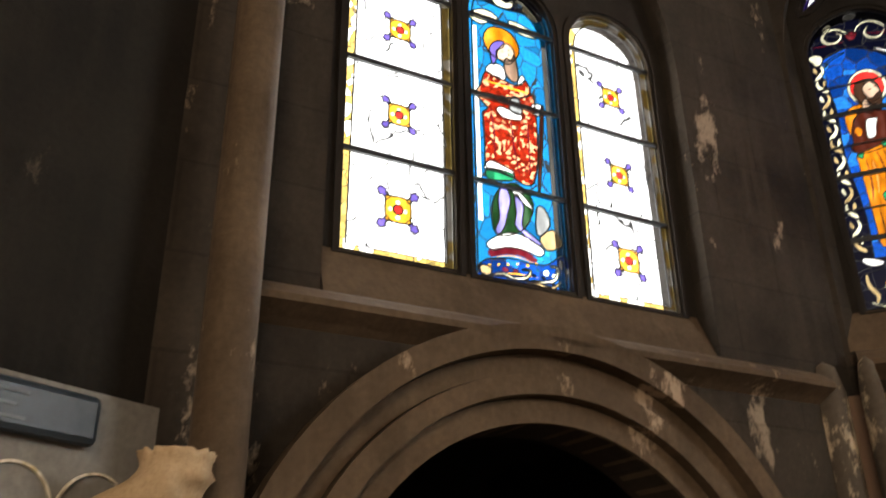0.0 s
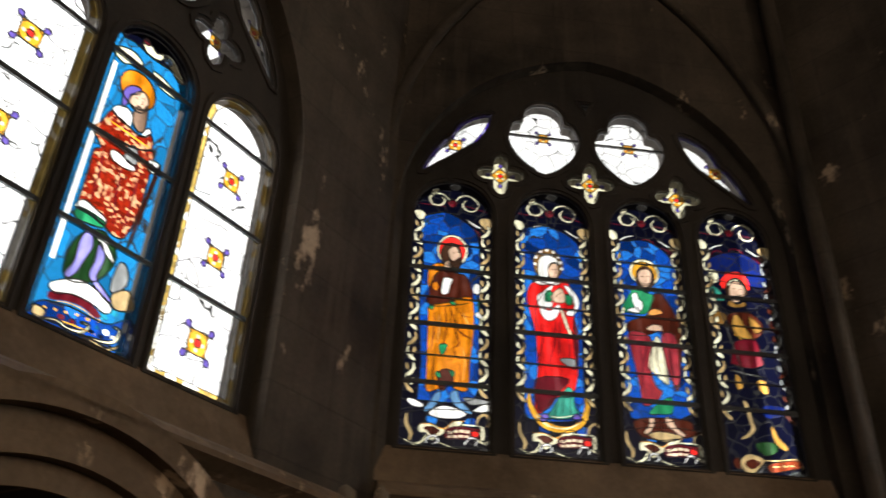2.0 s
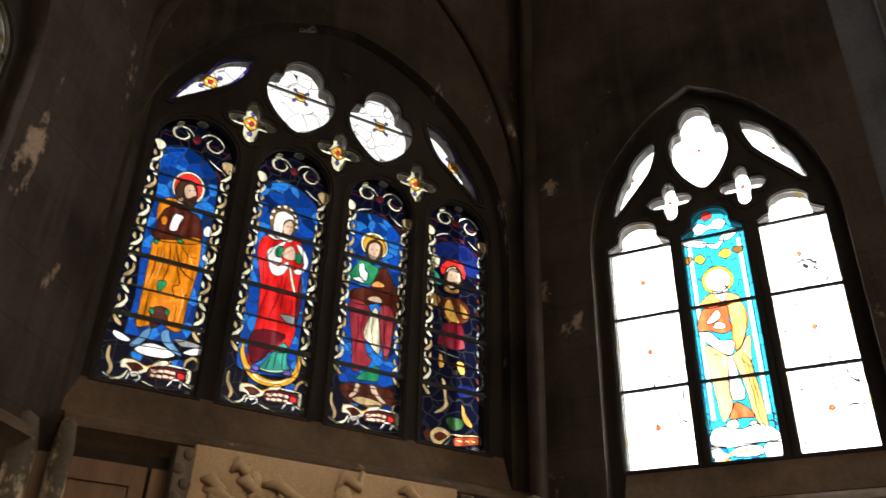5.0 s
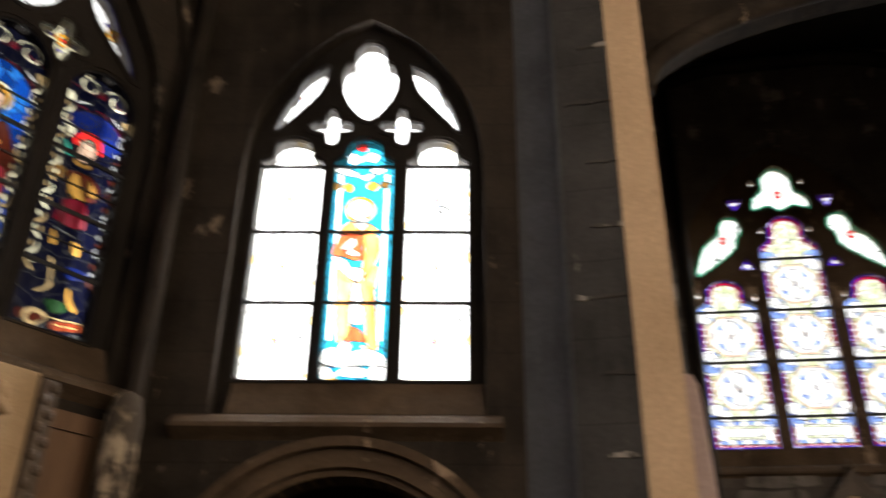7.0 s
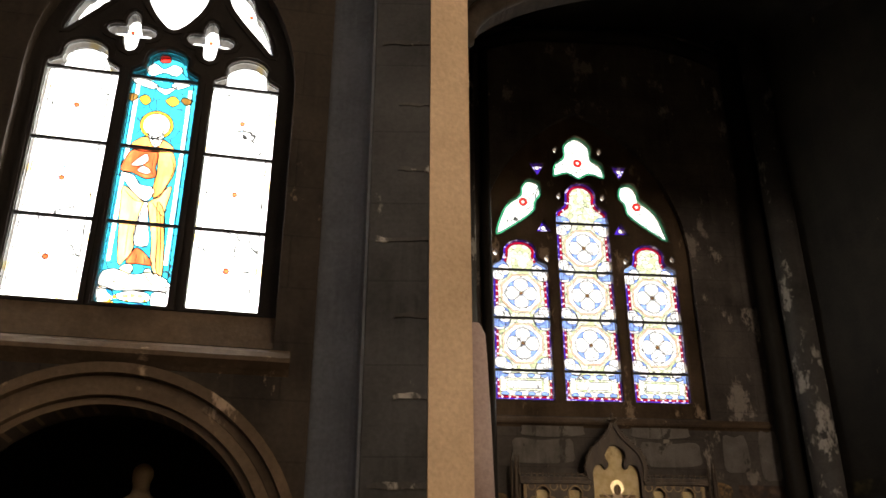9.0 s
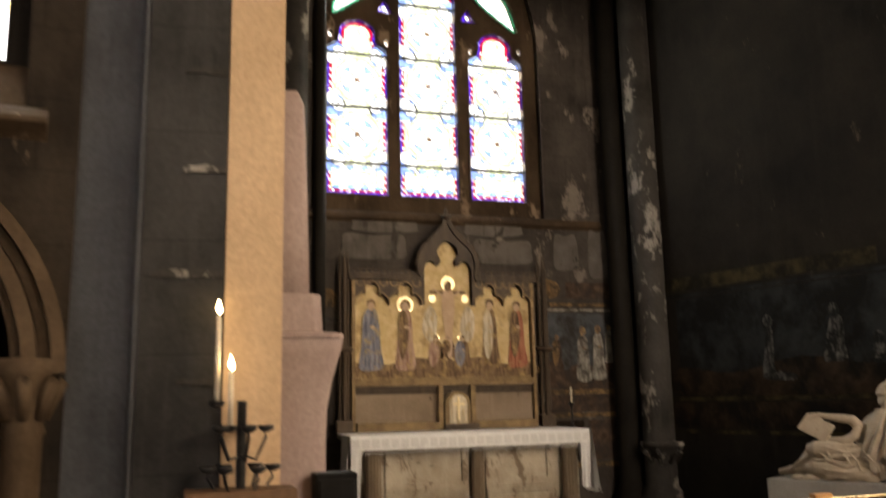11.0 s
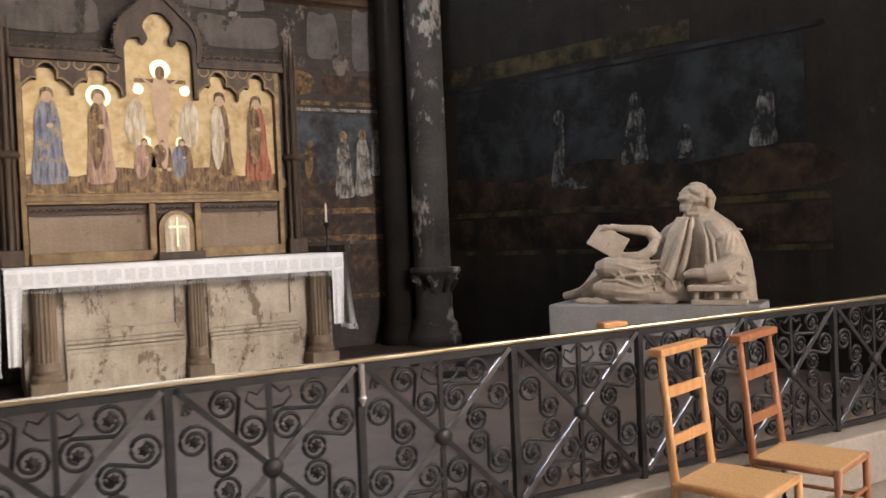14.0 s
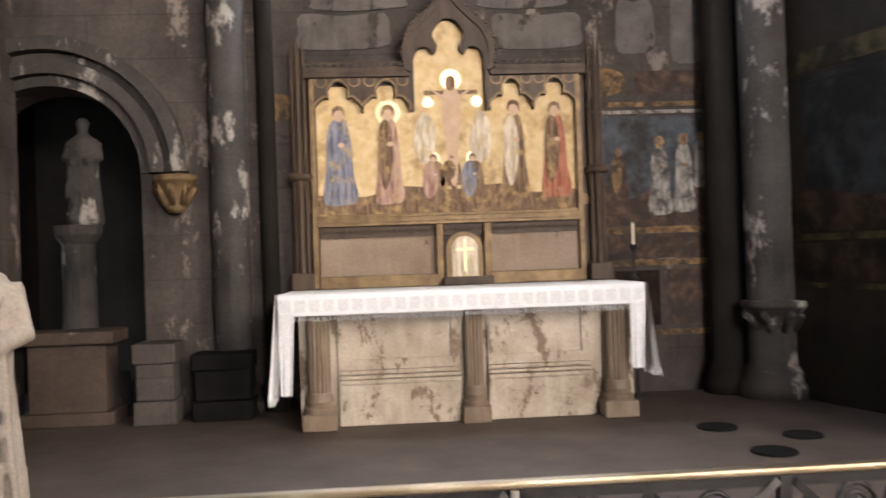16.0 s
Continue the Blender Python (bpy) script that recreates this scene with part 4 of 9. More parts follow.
def brocade_figure(c, z):
    p = Panes(c, z)
    p.pane("dark_pane", "night", (-0.204, 1.427), (-0.161, 1.595), (-0.027, 1.66), (0.117, 1.577), (0.191, 1.432), (0.093, 1.437), (-0.029, 1.422), (-0.134, 1.433))
    p.pane("scroll_pane", "pearl", (-0.223, 1.311), (-0.188, 1.359), (-0.122, 1.382), (-0.066, 1.358), (-0.07, 1.313), (-0.12, 1.307), (-0.163, 1.286))
    p.pane("scroll_pane", "pearl", (-0.006, 1.359), (0.048, 1.366), (0.11, 1.351), (0.171, 1.342), (0.147, 1.307), (0.093, 1.301), (0.033, 1.31))
    p.pane("scroll_pane", "pearl", (-0.099, 1.483), (-0.052, 1.486), (-0.011, 1.468), (0.03, 1.493), (0.018, 1.446), (-0.031, 1.428), (-0.075, 1.435))
    p.pane("scroll_pane", "pearl", (0.037, 1.493), (0.077, 1.502), (0.14, 1.45), (0.172, 1.422), (0.14, 1.407), (0.095, 1.431))
    p.disc("scroll_pane", "wine", (-0.076, 1.484), 0.021, 0.017)
    p.disc("scroll_pane", "paleblue", (0.06, 1.47), 0.022, 0.02)
    p.disc("halo_pane", "orange", (-0.05, 1.208), 0.098, 0.095)
    p.pane("robe_pane", "crimson", (-0.203, 0.891), (-0.093, 0.908), (0.024, 0.926), (0.106, 0.965), (0.119, 0.861), (0.119, 0.739), (0.116, 0.648), (0.086, 0.503), (0.031, 0.479), (-0.022, 0.5), (-0.084, 0.514), (-0.156, 0.519), (-0.161, 0.598), (-0.161, 0.711), (-0.166, 0.795), (-0.139, 0.828))
    p.pane("tunic_pane", "crimson", (-0.171, 0.942), (-0.143, 1.022), (-0.088, 1.006), (-0.037, 1.003), (0.023, 0.995), (0.072, 1.04), (0.097, 0.971), (0.024, 0.926), (-0.089, 0.898), (-0.189, 0.897))
    p.line("trim_pane", "gold", 0.005, (-0.148, 0.974), (-0.057, 0.974), (0.037, 0.974), (0.089, 0.977))
    p.pane("hair_pane", "violet", (-0.108, 1.091), (-0.116, 1.162), (-0.084, 1.211), (-0.037, 1.226), (-0.043, 1.188), (-0.078, 1.163), (-0.08, 1.116), (-0.096, 1.076))
    p.pane("face_pane", "flesh", (-0.072, 1.162), (-0.033, 1.216), (0.005, 1.21), (0.02, 1.162), (-0.001, 1.111), (-0.043, 1.102), (-0.075, 1.12))
    p.pane("beard_pane", "hairgrey", (-0.041, 1.097), (-0.029, 1.134), (-0.001, 1.131), (0.018, 1.167), (0.032, 1.093), (0.031, 1.027), (-0.003, 1.012), (-0.036, 1.049))
    p.disc("detail_pane", "hair", (-0.042, 1.169), 0.01, 0.003)
    p.disc("detail_pane", "hair", (-0.01, 1.19), 0.009, 0.003)
    p.line("fold", "hair", 0.002, (-0.023, 1.179), (-0.007, 1.163), (-0.018, 1.149))
    p.pane("collar_pane", "white", (-0.142, 1.036), (-0.114, 1.073), (-0.069, 1.086), (-0.041, 1.064), (-0.039, 1.008), (-0.078, 1.013), (-0.122, 1.015))
    p.pane("collar_pane", "white", (0.026, 1.004), (0.05, 1.062), (0.07, 1.045), (0.05, 1.01))
    p.pane("cuff_pane", "dimwhite", (-0.025, 0.888), (0.008, 0.933), (0.036, 0.91), (0.041, 0.846), (-0.013, 0.842))
    p.pane("sleeve_pane", "white", (-0.094, 0.834), (-0.067, 0.855), (-0.008, 0.845), (0.038, 0.838), (0.035, 0.812), (-0.021, 0.799), (-0.071, 0.804))
    p.pane("hand_pane", "white", (0.091, 0.884), (0.109, 0.922), (0.161, 0.924), (0.158, 0.878), (0.119, 0.861))
    p.pane("staff_pane", "brown", (0.144, 0.88), (0.162, 0.887), (0.12, 0.508), (0.106, 0.482))
    p.pane("leg_shade_pane", "moss", (-0.139, 0.32), (-0.101, 0.422), (-0.012, 0.474), (0.074, 0.397), (0.017, 0.259), (-0.118, 0.206))
    p.pane("lining_pane", "white", (-0.168, 0.51), (-0.139, 0.558), (-0.069, 0.546), (-0.024, 0.532), (-0.022, 0.5), (-0.098, 0.51))
    p.pane("lining_pane", "green", (-0.164, 0.486), (-0.14, 0.519), (-0.029, 0.517), (-0.028, 0.485), (-0.093, 0.469), (-0.144, 0.463))
    p.pane("hose_pane", "palevio", (-0.102, 0.291), (-0.106, 0.366), (-0.093, 0.427), (-0.058, 0.434), (-0.043, 0.384), (-0.06, 0.317), (-0.077, 0.255), (-0.106, 0.213), (-0.126, 0.226))
    p.pane("hose_pane", "palevio", (-0.023, 0.402), (-0.009, 0.422), (0.022, 0.371), (0.014, 0.308), (0.013, 0.267), (0.057, 0.24), (0.102, 0.209), (0.078, 0.201), (0.003, 0.24), (-0.027, 0.274), (-0.017, 0.332))
    p.pane("tassel_pane", "white", (-0.049, 0.439), (-0.019, 0.448), (0.025, 0.421), (0.075, 0.366), (0.037, 0.375), (-0.002, 0.405))
    p.pane("rock_pane", "dimwhite", (0.079, 0.268), (0.092, 0.381), (0.134, 0.379), (0.154, 0.31), (0.104, 0.246))
    p.pane("rock_pane", "dimpeach", (0.097, 0.237), (0.169, 0.287), (0.211, 0.221), (0.129, 0.182))
    p.pane("ground_pane", "white", (-0.172, 0.156), (-0.117, 0.202), (-0.051, 0.23), (0.007, 0.228), (0.076, 0.205), (0.115, 0.175), (0.088, 0.146), (0.013, 0.161), (-0.074, 0.158), (-0.138, 0.132))
    p.pane("band_pane", "wine", (-0.16, 0.129), (-0.097, 0.154), (-0.041, 0.166), (0.031, 0.155), (0.078, 0.131), (0.057, 0.115), (-0.012, 0.132), (-0.085, 0.123), (-0.149, 0.102))
    p.line("trim_pane", "gold", 0.002, (-0.146, 0.094), (-0.083, 0.119), (-0.009, 0.124), (0.059, 0.111))
    p.line("fold", "wine", 0.004, (-0.122, 0.83), (-0.109, 0.722), (-0.109, 0.579))
    p.line("fold", "wine", 0.004, (-0.018, 0.79), (-0.006, 0.651), (0.014, 0.524))
    p.line("fold", "wine", 0.004, (0.072, 0.796), (0.073, 0.648), (0.069, 0.532))
    return p.layers


def toga_figure(c, z):
    p = Panes(c, z)
    p.pane("cap_pane", "halo_red", (-0.051, 1.694), (-0.031, 1.71), (0.007, 1.702), (0.012, 1.657), (-0.046, 1.65))
    p.pane("scroll_pane", "white", (-0.125, 1.585), (-0.081, 1.636), (-0.018, 1.6), (0.036, 1.643), (0.098, 1.615), (0.06, 1.556), (-0.015, 1.573), (-0.083, 1.538))
    p.pane("scroll_pane", "white", (-0.201, 1.505), (-0.115, 1.507), (-0.039, 1.473), (-0.071, 1.442), (-0.176, 1.473))
    p.pane("scroll_pane", "white", (0.165, 1.534), (0.092, 1.534), (0.04, 1.483), (0.086, 1.462), (0.148, 1.497))
    p.pane("scroll_pane", "white", (-0.076, 1.477), (0.007, 1.452), (0.075, 1.487), (0.012, 1.409))
    p.pane("scroll_pane", "gold", (-0.14, 1.364), (-0.101, 1.395), (-0.068, 1.356), (-0.098, 1.318))
    p.pane("scroll_pane", "gold", (0.017, 1.367), (0.063, 1.407), (0.104, 1.369), (0.065, 1.329))
    p.pane("scroll_pane", "dimgold", (-0.226, 1.371), (-0.173, 1.395), (-0.148, 1.372), (-0.179, 1.334))
    p.pane("scroll_pane", "dimgold", (0.181, 1.387), (0.128, 1.406), (0.11, 1.378), (0.149, 1.348))
    p.line("fold", "pearl", 0.003, (-0.224, 1.51), (-0.025, 1.51), (0.175, 1.518))
    p.disc("halo_pane", "gold", (-0.011, 1.184), 0.099, 0.101)
    p.disc("halo_pane", "pearl", (-0.011, 1.184), 0.081, 0.084)
    p.pane("mantle_pane", "peach", (-0.139, 1.037), (-0.077, 1.093), (-0.026, 1.082), (-0.007, 1.043), (0.022, 1.088), (0.082, 1.061), (0.109, 1.014), (-0.015, 0.993), (-0.12, 0.998))
    p.disc("face_pane", "white", (-0.011, 1.159), 0.046, 0.071)
    p.pane("beard_pane", "white", (-0.049, 1.121), (0.035, 1.131), (0.032, 1.064), (0.002, 1.027), (-0.03, 1.057))
    p.line("fold", "dimpeach", 0.002, (-0.036, 1.164), (-0.016, 1.171))
    p.line("fold", "dimpeach", 0.002, (-0.002, 1.173), (0.019, 1.171))
    p.line("fold", "dimpeach", 0.002, (-0.008, 1.159), (-0, 1.127), (-0.01, 1.121))
    p.pane("tunic_pane", "vermilion", (-0.176, 0.851), (-0.16, 0.933), (-0.12, 0.998), (-0.016, 1.001), (0.028, 0.981), (0.019, 0.891), (0.033, 0.832), (-0.026, 0.806), (-0.106, 0.838))
    p.pane("skirt_pane", "peach_light", (-0.148, 0.747), (-0.081, 0.706), (-0.013, 0.65), (0.05, 0.688), (0.11, 0.764), (0.132, 0.751), (0.111, 0.585), (0.133, 0.396), (0.147, 0.169), (0.079, 0.244), (0.056, 0.427), (0.002, 0.636), (-0.033, 0.495), (-0.034, 0.345), (-0.069, 0.269), (-0.106, 0.251), (-0.132, 0.486), (-0.146, 0.638))
    p.pane("mantle_pane", "peach", (0.025, 1.005), (0.095, 1.013), (0.131, 0.943), (0.133, 0.862), (0.102, 0.771), (0.064, 0.689), (0.022, 0.7), (0.028, 0.812), (0.032, 0.892))
    p.pane("arm_pane", "white", (-0.12, 0.892), (-0.073, 0.954), (-0.04, 0.974), (-0.028, 0.926), (-0.071, 0.89))
    p.pane("hand_pane", "white", (-0.081, 0.856), (-0.051, 0.892), (-0.006, 0.864), (-0.023, 0.838))
    p.pane("drape_pane", "white", (-0.173, 0.831), (-0.097, 0.823), (-0.055, 0.764), (0.015, 0.755), (0.033, 0.717), (-0.001, 0.659), (-0.058, 0.685), (-0.121, 0.749))
    p.pane("tunic_pane", "white", (-0.018, 0.634), (0.007, 0.652), (0.022, 0.538), (0.047, 0.389), (0.004, 0.363), (-0.038, 0.382), (-0.04, 0.494))
    p.pane("hem_pane", "vermilion", (-0.042, 0.308), (-0.015, 0.354), (0.043, 0.315), (0.084, 0.252), (0.011, 0.253), (-0.061, 0.255))
    p.pane("shade_pane", "peach", (0.061, 0.657), (0.111, 0.585), (0.133, 0.396), (0.145, 0.184), (0.106, 0.239), (0.089, 0.43))
    p.pane("ground_pane", "white", (-0.187, 0.18), (-0.114, 0.214), (-0.012, 0.186), (0.083, 0.208), (0.173, 0.171), (0.201, 0.108), (0.097, 0.094), (-0.161, 0.089))
    p.pane("foot_pane", "pearl", (-0.084, 0.231), (-0.034, 0.25), (-0.016, 0.215), (-0.055, 0.161), (-0.109, 0.129), (-0.105, 0.15))
    p.pane("foot_pane", "pearl", (0.043, 0.212), (0.074, 0.229), (0.107, 0.173), (0.126, 0.124), (0.092, 0.136))
    p.line("fold", "brown", 0.003, (0.098, 0.981), (0.127, 0.882), (0.074, 0.717))
    p.line("fold", "brown", 0.003, (0.026, 0.662), (0.087, 0.582), (0.113, 0.562))
    p.line("fold", "brown", 0.003, (-0.13, 0.717), (-0.076, 0.664), (-0.013, 0.65))
    p.line("fold", "brown", 0.003, (0.079, 0.62), (0.109, 0.432), (0.129, 0.211))
    p.line("fold", "brown", 0.002, (-0.08, 0.491), (-0.074, 0.305))
    p.line("fold", "wine", 0.002, (-0.109, 0.918), (-0.061, 0.863), (-0.029, 0.886))
    p.line("fold", "wine", 0.002, (0.001, 0.978), (-0.002, 0.889), (0.012, 0.834))
    p.line("fold", "wine", 0.002, (-0.012, 0.329), (-0.009, 0.263))
    p.line("fold", "wine", 0.002, (0.03, 0.314), (0.044, 0.259))
    return p.layers


def scroll_canopy(c, z):
    p = Panes(c, z)
    p.line("scroll_pane", "pearl", 0.009, (-0.011, 1.628), (-0.062, 1.689), (-0.115, 1.695), (-0.155, 1.659), (-0.135, 1.61), (-0.083, 1.608), (-0.057, 1.645), (-0.083, 1.675))
    p.line("scroll_pane", "pearl", 0.007, (0.004, 1.627), (0.037, 1.683), (0.095, 1.7), (0.151, 1.663), (0.166, 1.621))
    p.line("scroll_pane", "pearl", 0.008, (0.083, 1.666), (0.06, 1.626), (0.086, 1.587), (0.135, 1.584), (0.165, 1.63))
    p.pane("leaf_pane", "pearl", (-0.143, 1.68), (-0.14, 1.721), (-0.103, 1.734), (-0.108, 1.701))
    p.pane("leaf_pane", "dimwhite", (-0.03, 1.75), (-0.003, 1.784), (0.044, 1.767), (0.017, 1.733))
    p.pane("knot_pane", "wine", (-0.038, 1.636), (-0.01, 1.655), (0.022, 1.64), (0.003, 1.6), (-0.023, 1.603))
    p.line("band_pane", "wine", 0.003, (-0.217, 1.61), (-0.142, 1.604), (-0.053, 1.601))
    p.line("band_pane", "wine", 0.003, (0.064, 1.626), (0.141, 1.607), (0.217, 1.588))
    p.line("arch_pane", "white", 0.007, (-0.186, 1.464), (-0.132, 1.506), (-0.064, 1.529))
    p.line("arch_pane", "white", 0.007, (0.085, 1.516), (0.144, 1.476), (0.198, 1.453))
    p.pane("blossom_pane", "pearl", (-0.235, 1.51), (-0.249, 1.542), (-0.218, 1.557), (-0.182, 1.534), (-0.181, 1.491), (-0.216, 1.479))
    p.pane("blossom_pane", "dimpeach", (0.17, 1.517), (0.198, 1.54), (0.244, 1.532), (0.255, 1.482), (0.227, 1.45), (0.189, 1.468))
    p.disc("knot_pane", "wine", (-0.176, 1.475), 0.013, 0.015)
    p.disc("knot_pane", "wine", (0.19, 1.451), 0.013, 0.015)
    p.line("cusp_pane", "wine", 0.003, (-0.161, 1.371), (-0.161, 1.439), (-0.115, 1.483), (-0.069, 1.467), (-0.036, 1.431))
    p.line("cusp_pane", "wine", 0.003, (-0.032, 1.466), (-0.014, 1.504), (0.038, 1.506), (0.078, 1.463), (0.088, 1.43))
    p.line("cusp_pane", "wine", 0.003, (0.088, 1.439), (0.123, 1.455), (0.17, 1.421), (0.189, 1.366))
    return p.layers


def lettered_banner(c, z):
    p = Panes(c, z)
    p.pane("ground_pane", "night", (-0.229, 0.197), (0.264, 0.222), (0.285, 0.041), (-0.213, 0.023))
    p.pane("patch_pane", "blue", (-0.1, 0.182), (-0.042, 0.178), (-0.051, 0.137), (-0.09, 0.144))
    p.pane("patch_pane", "blue", (0.112, 0.174), (0.162, 0.194), (0.185, 0.164), (0.142, 0.138))
    p.line("scroll_pane", "dimpeach", 0.012, (-0.216, 0.192), (-0.215, 0.133), (-0.185, 0.072), (-0.201, 0.025))
    p.line("scroll_pane", "pearl", 0.008, (-0.222, 0.041), (-0.169, 0.017), (-0.121, 0.036), (-0.101, 0.078))
    p.line("scroll_pane", "dimpeach", 0.01, (0.18, 0.144), (0.189, 0.191), (0.226, 0.217), (0.255, 0.181), (0.238, 0.145))
    p.line("scroll_pane", "pearl", 0.012, (0.286, 0.199), (0.285, 0.126), (0.268, 0.058), (0.22, 0.058))
    p.line("scroll_pane", "pearl", 0.008, (0.279, 0.04), (0.22, 0.051), (0.173, 0.071))
    p.pane("banner_pane", "pearl", (-0.14, 0.085), (-0.139, 0.131), (-0.077, 0.143), (-0.01, 0.12), (0.055, 0.165), (0.101, 0.162), (0.048, 0.108), (-0.019, 0.079), (-0.072, 0.043), (-0.102, 0.084))
    p.pane("fold_pane", "brown", (-0.118, 0.114), (-0.069, 0.128), (-0.021, 0.102), (-0.069, 0.076), (-0.097, 0.098))
    p.pane("banner_pane", "wine", (0.003, 0.112), (0.077, 0.136), (0.155, 0.133), (0.201, 0.127), (0.205, 0.081), (0.135, 0.065), (0.072, 0.063), (0.009, 0.061))
    p.pane("roll_pane", "pearl", (0.2, 0.13), (0.222, 0.143), (0.227, 0.078), (0.206, 0.062))
    p.line("edge_pane", "gold", 0.004, (-0.14, 0.137), (-0.064, 0.138), (-0.004, 0.117), (0.049, 0.164), (0.113, 0.17))
    p.line("edge_pane", "pearl", 0.004, (0.044, 0.147), (0.128, 0.149), (0.219, 0.146))
    p.bar("pearl", (0.016, 0.107), (0.044, 0.091))
    p.bar("pearl", (0.048, 0.115), (0.078, 0.1))
    p.bar("pearl", (0.085, 0.12), (0.113, 0.104))
    p.bar("pearl", (0.121, 0.119), (0.142, 0.102))
    p.bar("pearl", (0.019, 0.081), (0.04, 0.068))
    p.bar("pearl", (0.047, 0.085), (0.074, 0.07))
    p.bar("pearl", (0.082, 0.09), (0.109, 0.075))
    p.bar("pearl", (0.117, 0.089), (0.141, 0.076))
    p.pane("letter_pane", "halo_red", (0.157, 0.114), (0.189, 0.112), (0.191, 0.086), (0.16, 0.082))
    p.line("scroll_pane", "white", 0.007, (-0.101, 0.026), (-0.087, 0.063), (-0.05, 0.072), (-0.034, 0.042), (-0.063, 0.025))
    p.line("scroll_pane", "pearl", 0.006, (-0.027, 0.036), (0.026, 0.018), (0.081, 0.006))
    p.line("scroll_pane", "white", 0.008, (0.113, 0.03), (0.141, 0.073), (0.18, 0.065), (0.177, 0.032))
    return p.layers


def dim_banner(c, z):
    p = Panes(c, z)
    p.pane("scroll_pane", "dimpeach", (-0.161, 0.06), (-0.129, 0.104), (-0.078, 0.117), (-0.01, 0.086), (-0.049, 0.041), (-0.096, -0.005), (-0.137, 0.01))
    p.pane("fold_pane", "brown", (-0.133, 0.057), (-0.088, 0.089), (-0.033, 0.069), (-0.093, 0.028))
    p.pane("banner_pane", "rust", (0.009, 0.062), (0.09, 0.085), (0.193, 0.099), (0.203, 0.06), (0.121, 0.036), (0.019, 0.016))
    p.bar("dimpeach", (0.038, 0.058), (0.072, 0.05))
    p.bar("dimpeach", (0.096, 0.066), (0.123, 0.056))
    p.bar("dimpeach", (0.139, 0.071), (0.167, 0.062))
    p.line("edge_pane", "dimpeach", 0.005, (-0.01, 0.086), (0.076, 0.09), (0.2, 0.103), (0.208, 0.047))
    p.line("scroll_pane", "dimwhite", 0.005, (-0.123, -0.002), (-0.067, -0.001), (-0.004, 0.066))
    p.line("scroll_pane", "dimwhite", 0.005, (0.133, 0.011), (0.178, 0.03), (0.204, 0.006), (0.251, 0.046))
    p.pane("scroll_pane", "brown", (-0.203, 0.067), (-0.165, 0.092), (-0.163, 0.026), (-0.191, 0.029))
    return p.layers


def lettered_plinth(c, z):
    p = Panes(c, z)
    p.pane("back_pane", "aqua", (-0.18, 0.088), (0.203, 0.087), (0.195, -0.013), (-0.187, 0.003))
    p.pane("scroll_pane", "white", (-0.194, 0.097), (-0.123, 0.092), (-0.097, 0.044), (-0.123, 0), (-0.181, 0.01))
    p.line("edge_pane", "gold", 0.004, (-0.188, 0.101), (-0.135, 0.084), (-0.11, 0.043), (-0.131, 0.014), (-0.169, 0.011))
    p.pane("patch_pane", "azure", (-0.149, 0.097), (-0.108, 0.079), (-0.098, 0.051), (-0.124, 0.056))
    p.pane("cushion_pane", "white", (-0.086, 0.059), (-0.012, 0.086), (0.08, 0.078), (0.098, 0.037), (0.042, 0.019), (-0.056, 0.026))
    p.line("edge_pane", "dimpeach", 0.002, (-0.081, 0.067), (0, 0.09), (0.086, 0.079))
    p.bar("dimpeach", (-0.048, 0.065), (-0.019, 0.043))
    p.bar("dimpeach", (-0.01, 0.072), (0.019, 0.049))
    p.bar("dimpeach", (0.029, 0.071), (0.058, 0.048))
    p.pane("patch_pane", "blue", (-0.073, 0.011), (-0.022, 0.014), (-0.025, -0.014), (-0.064, -0.01))
    p.pane("patch_pane", "blue", (0.011, 0.01), (0.069, 0.014), (0.059, -0.015), (0.02, -0.011))
    p.pane("scroll_pane", "white", (0.101, 0.065), (0.142, 0.104), (0.199, 0.123), (0.202, 0.037), (0.175, -0.007), (0.116, -0.004))
    p.disc("patch_pane", "gold", (-0.111, 0.008), 0.016, 0.014)
    p.disc("patch_pane", "gold", (-0.09, 0.045), 0.013, 0.011)
    p.disc("patch_pane", "gold", (-0.024, 0.028), 0.01, 0.007)
    p.disc("patch_pane", "gold", (0.072, 0.035), 0.01, 0.007)
    return p.layers


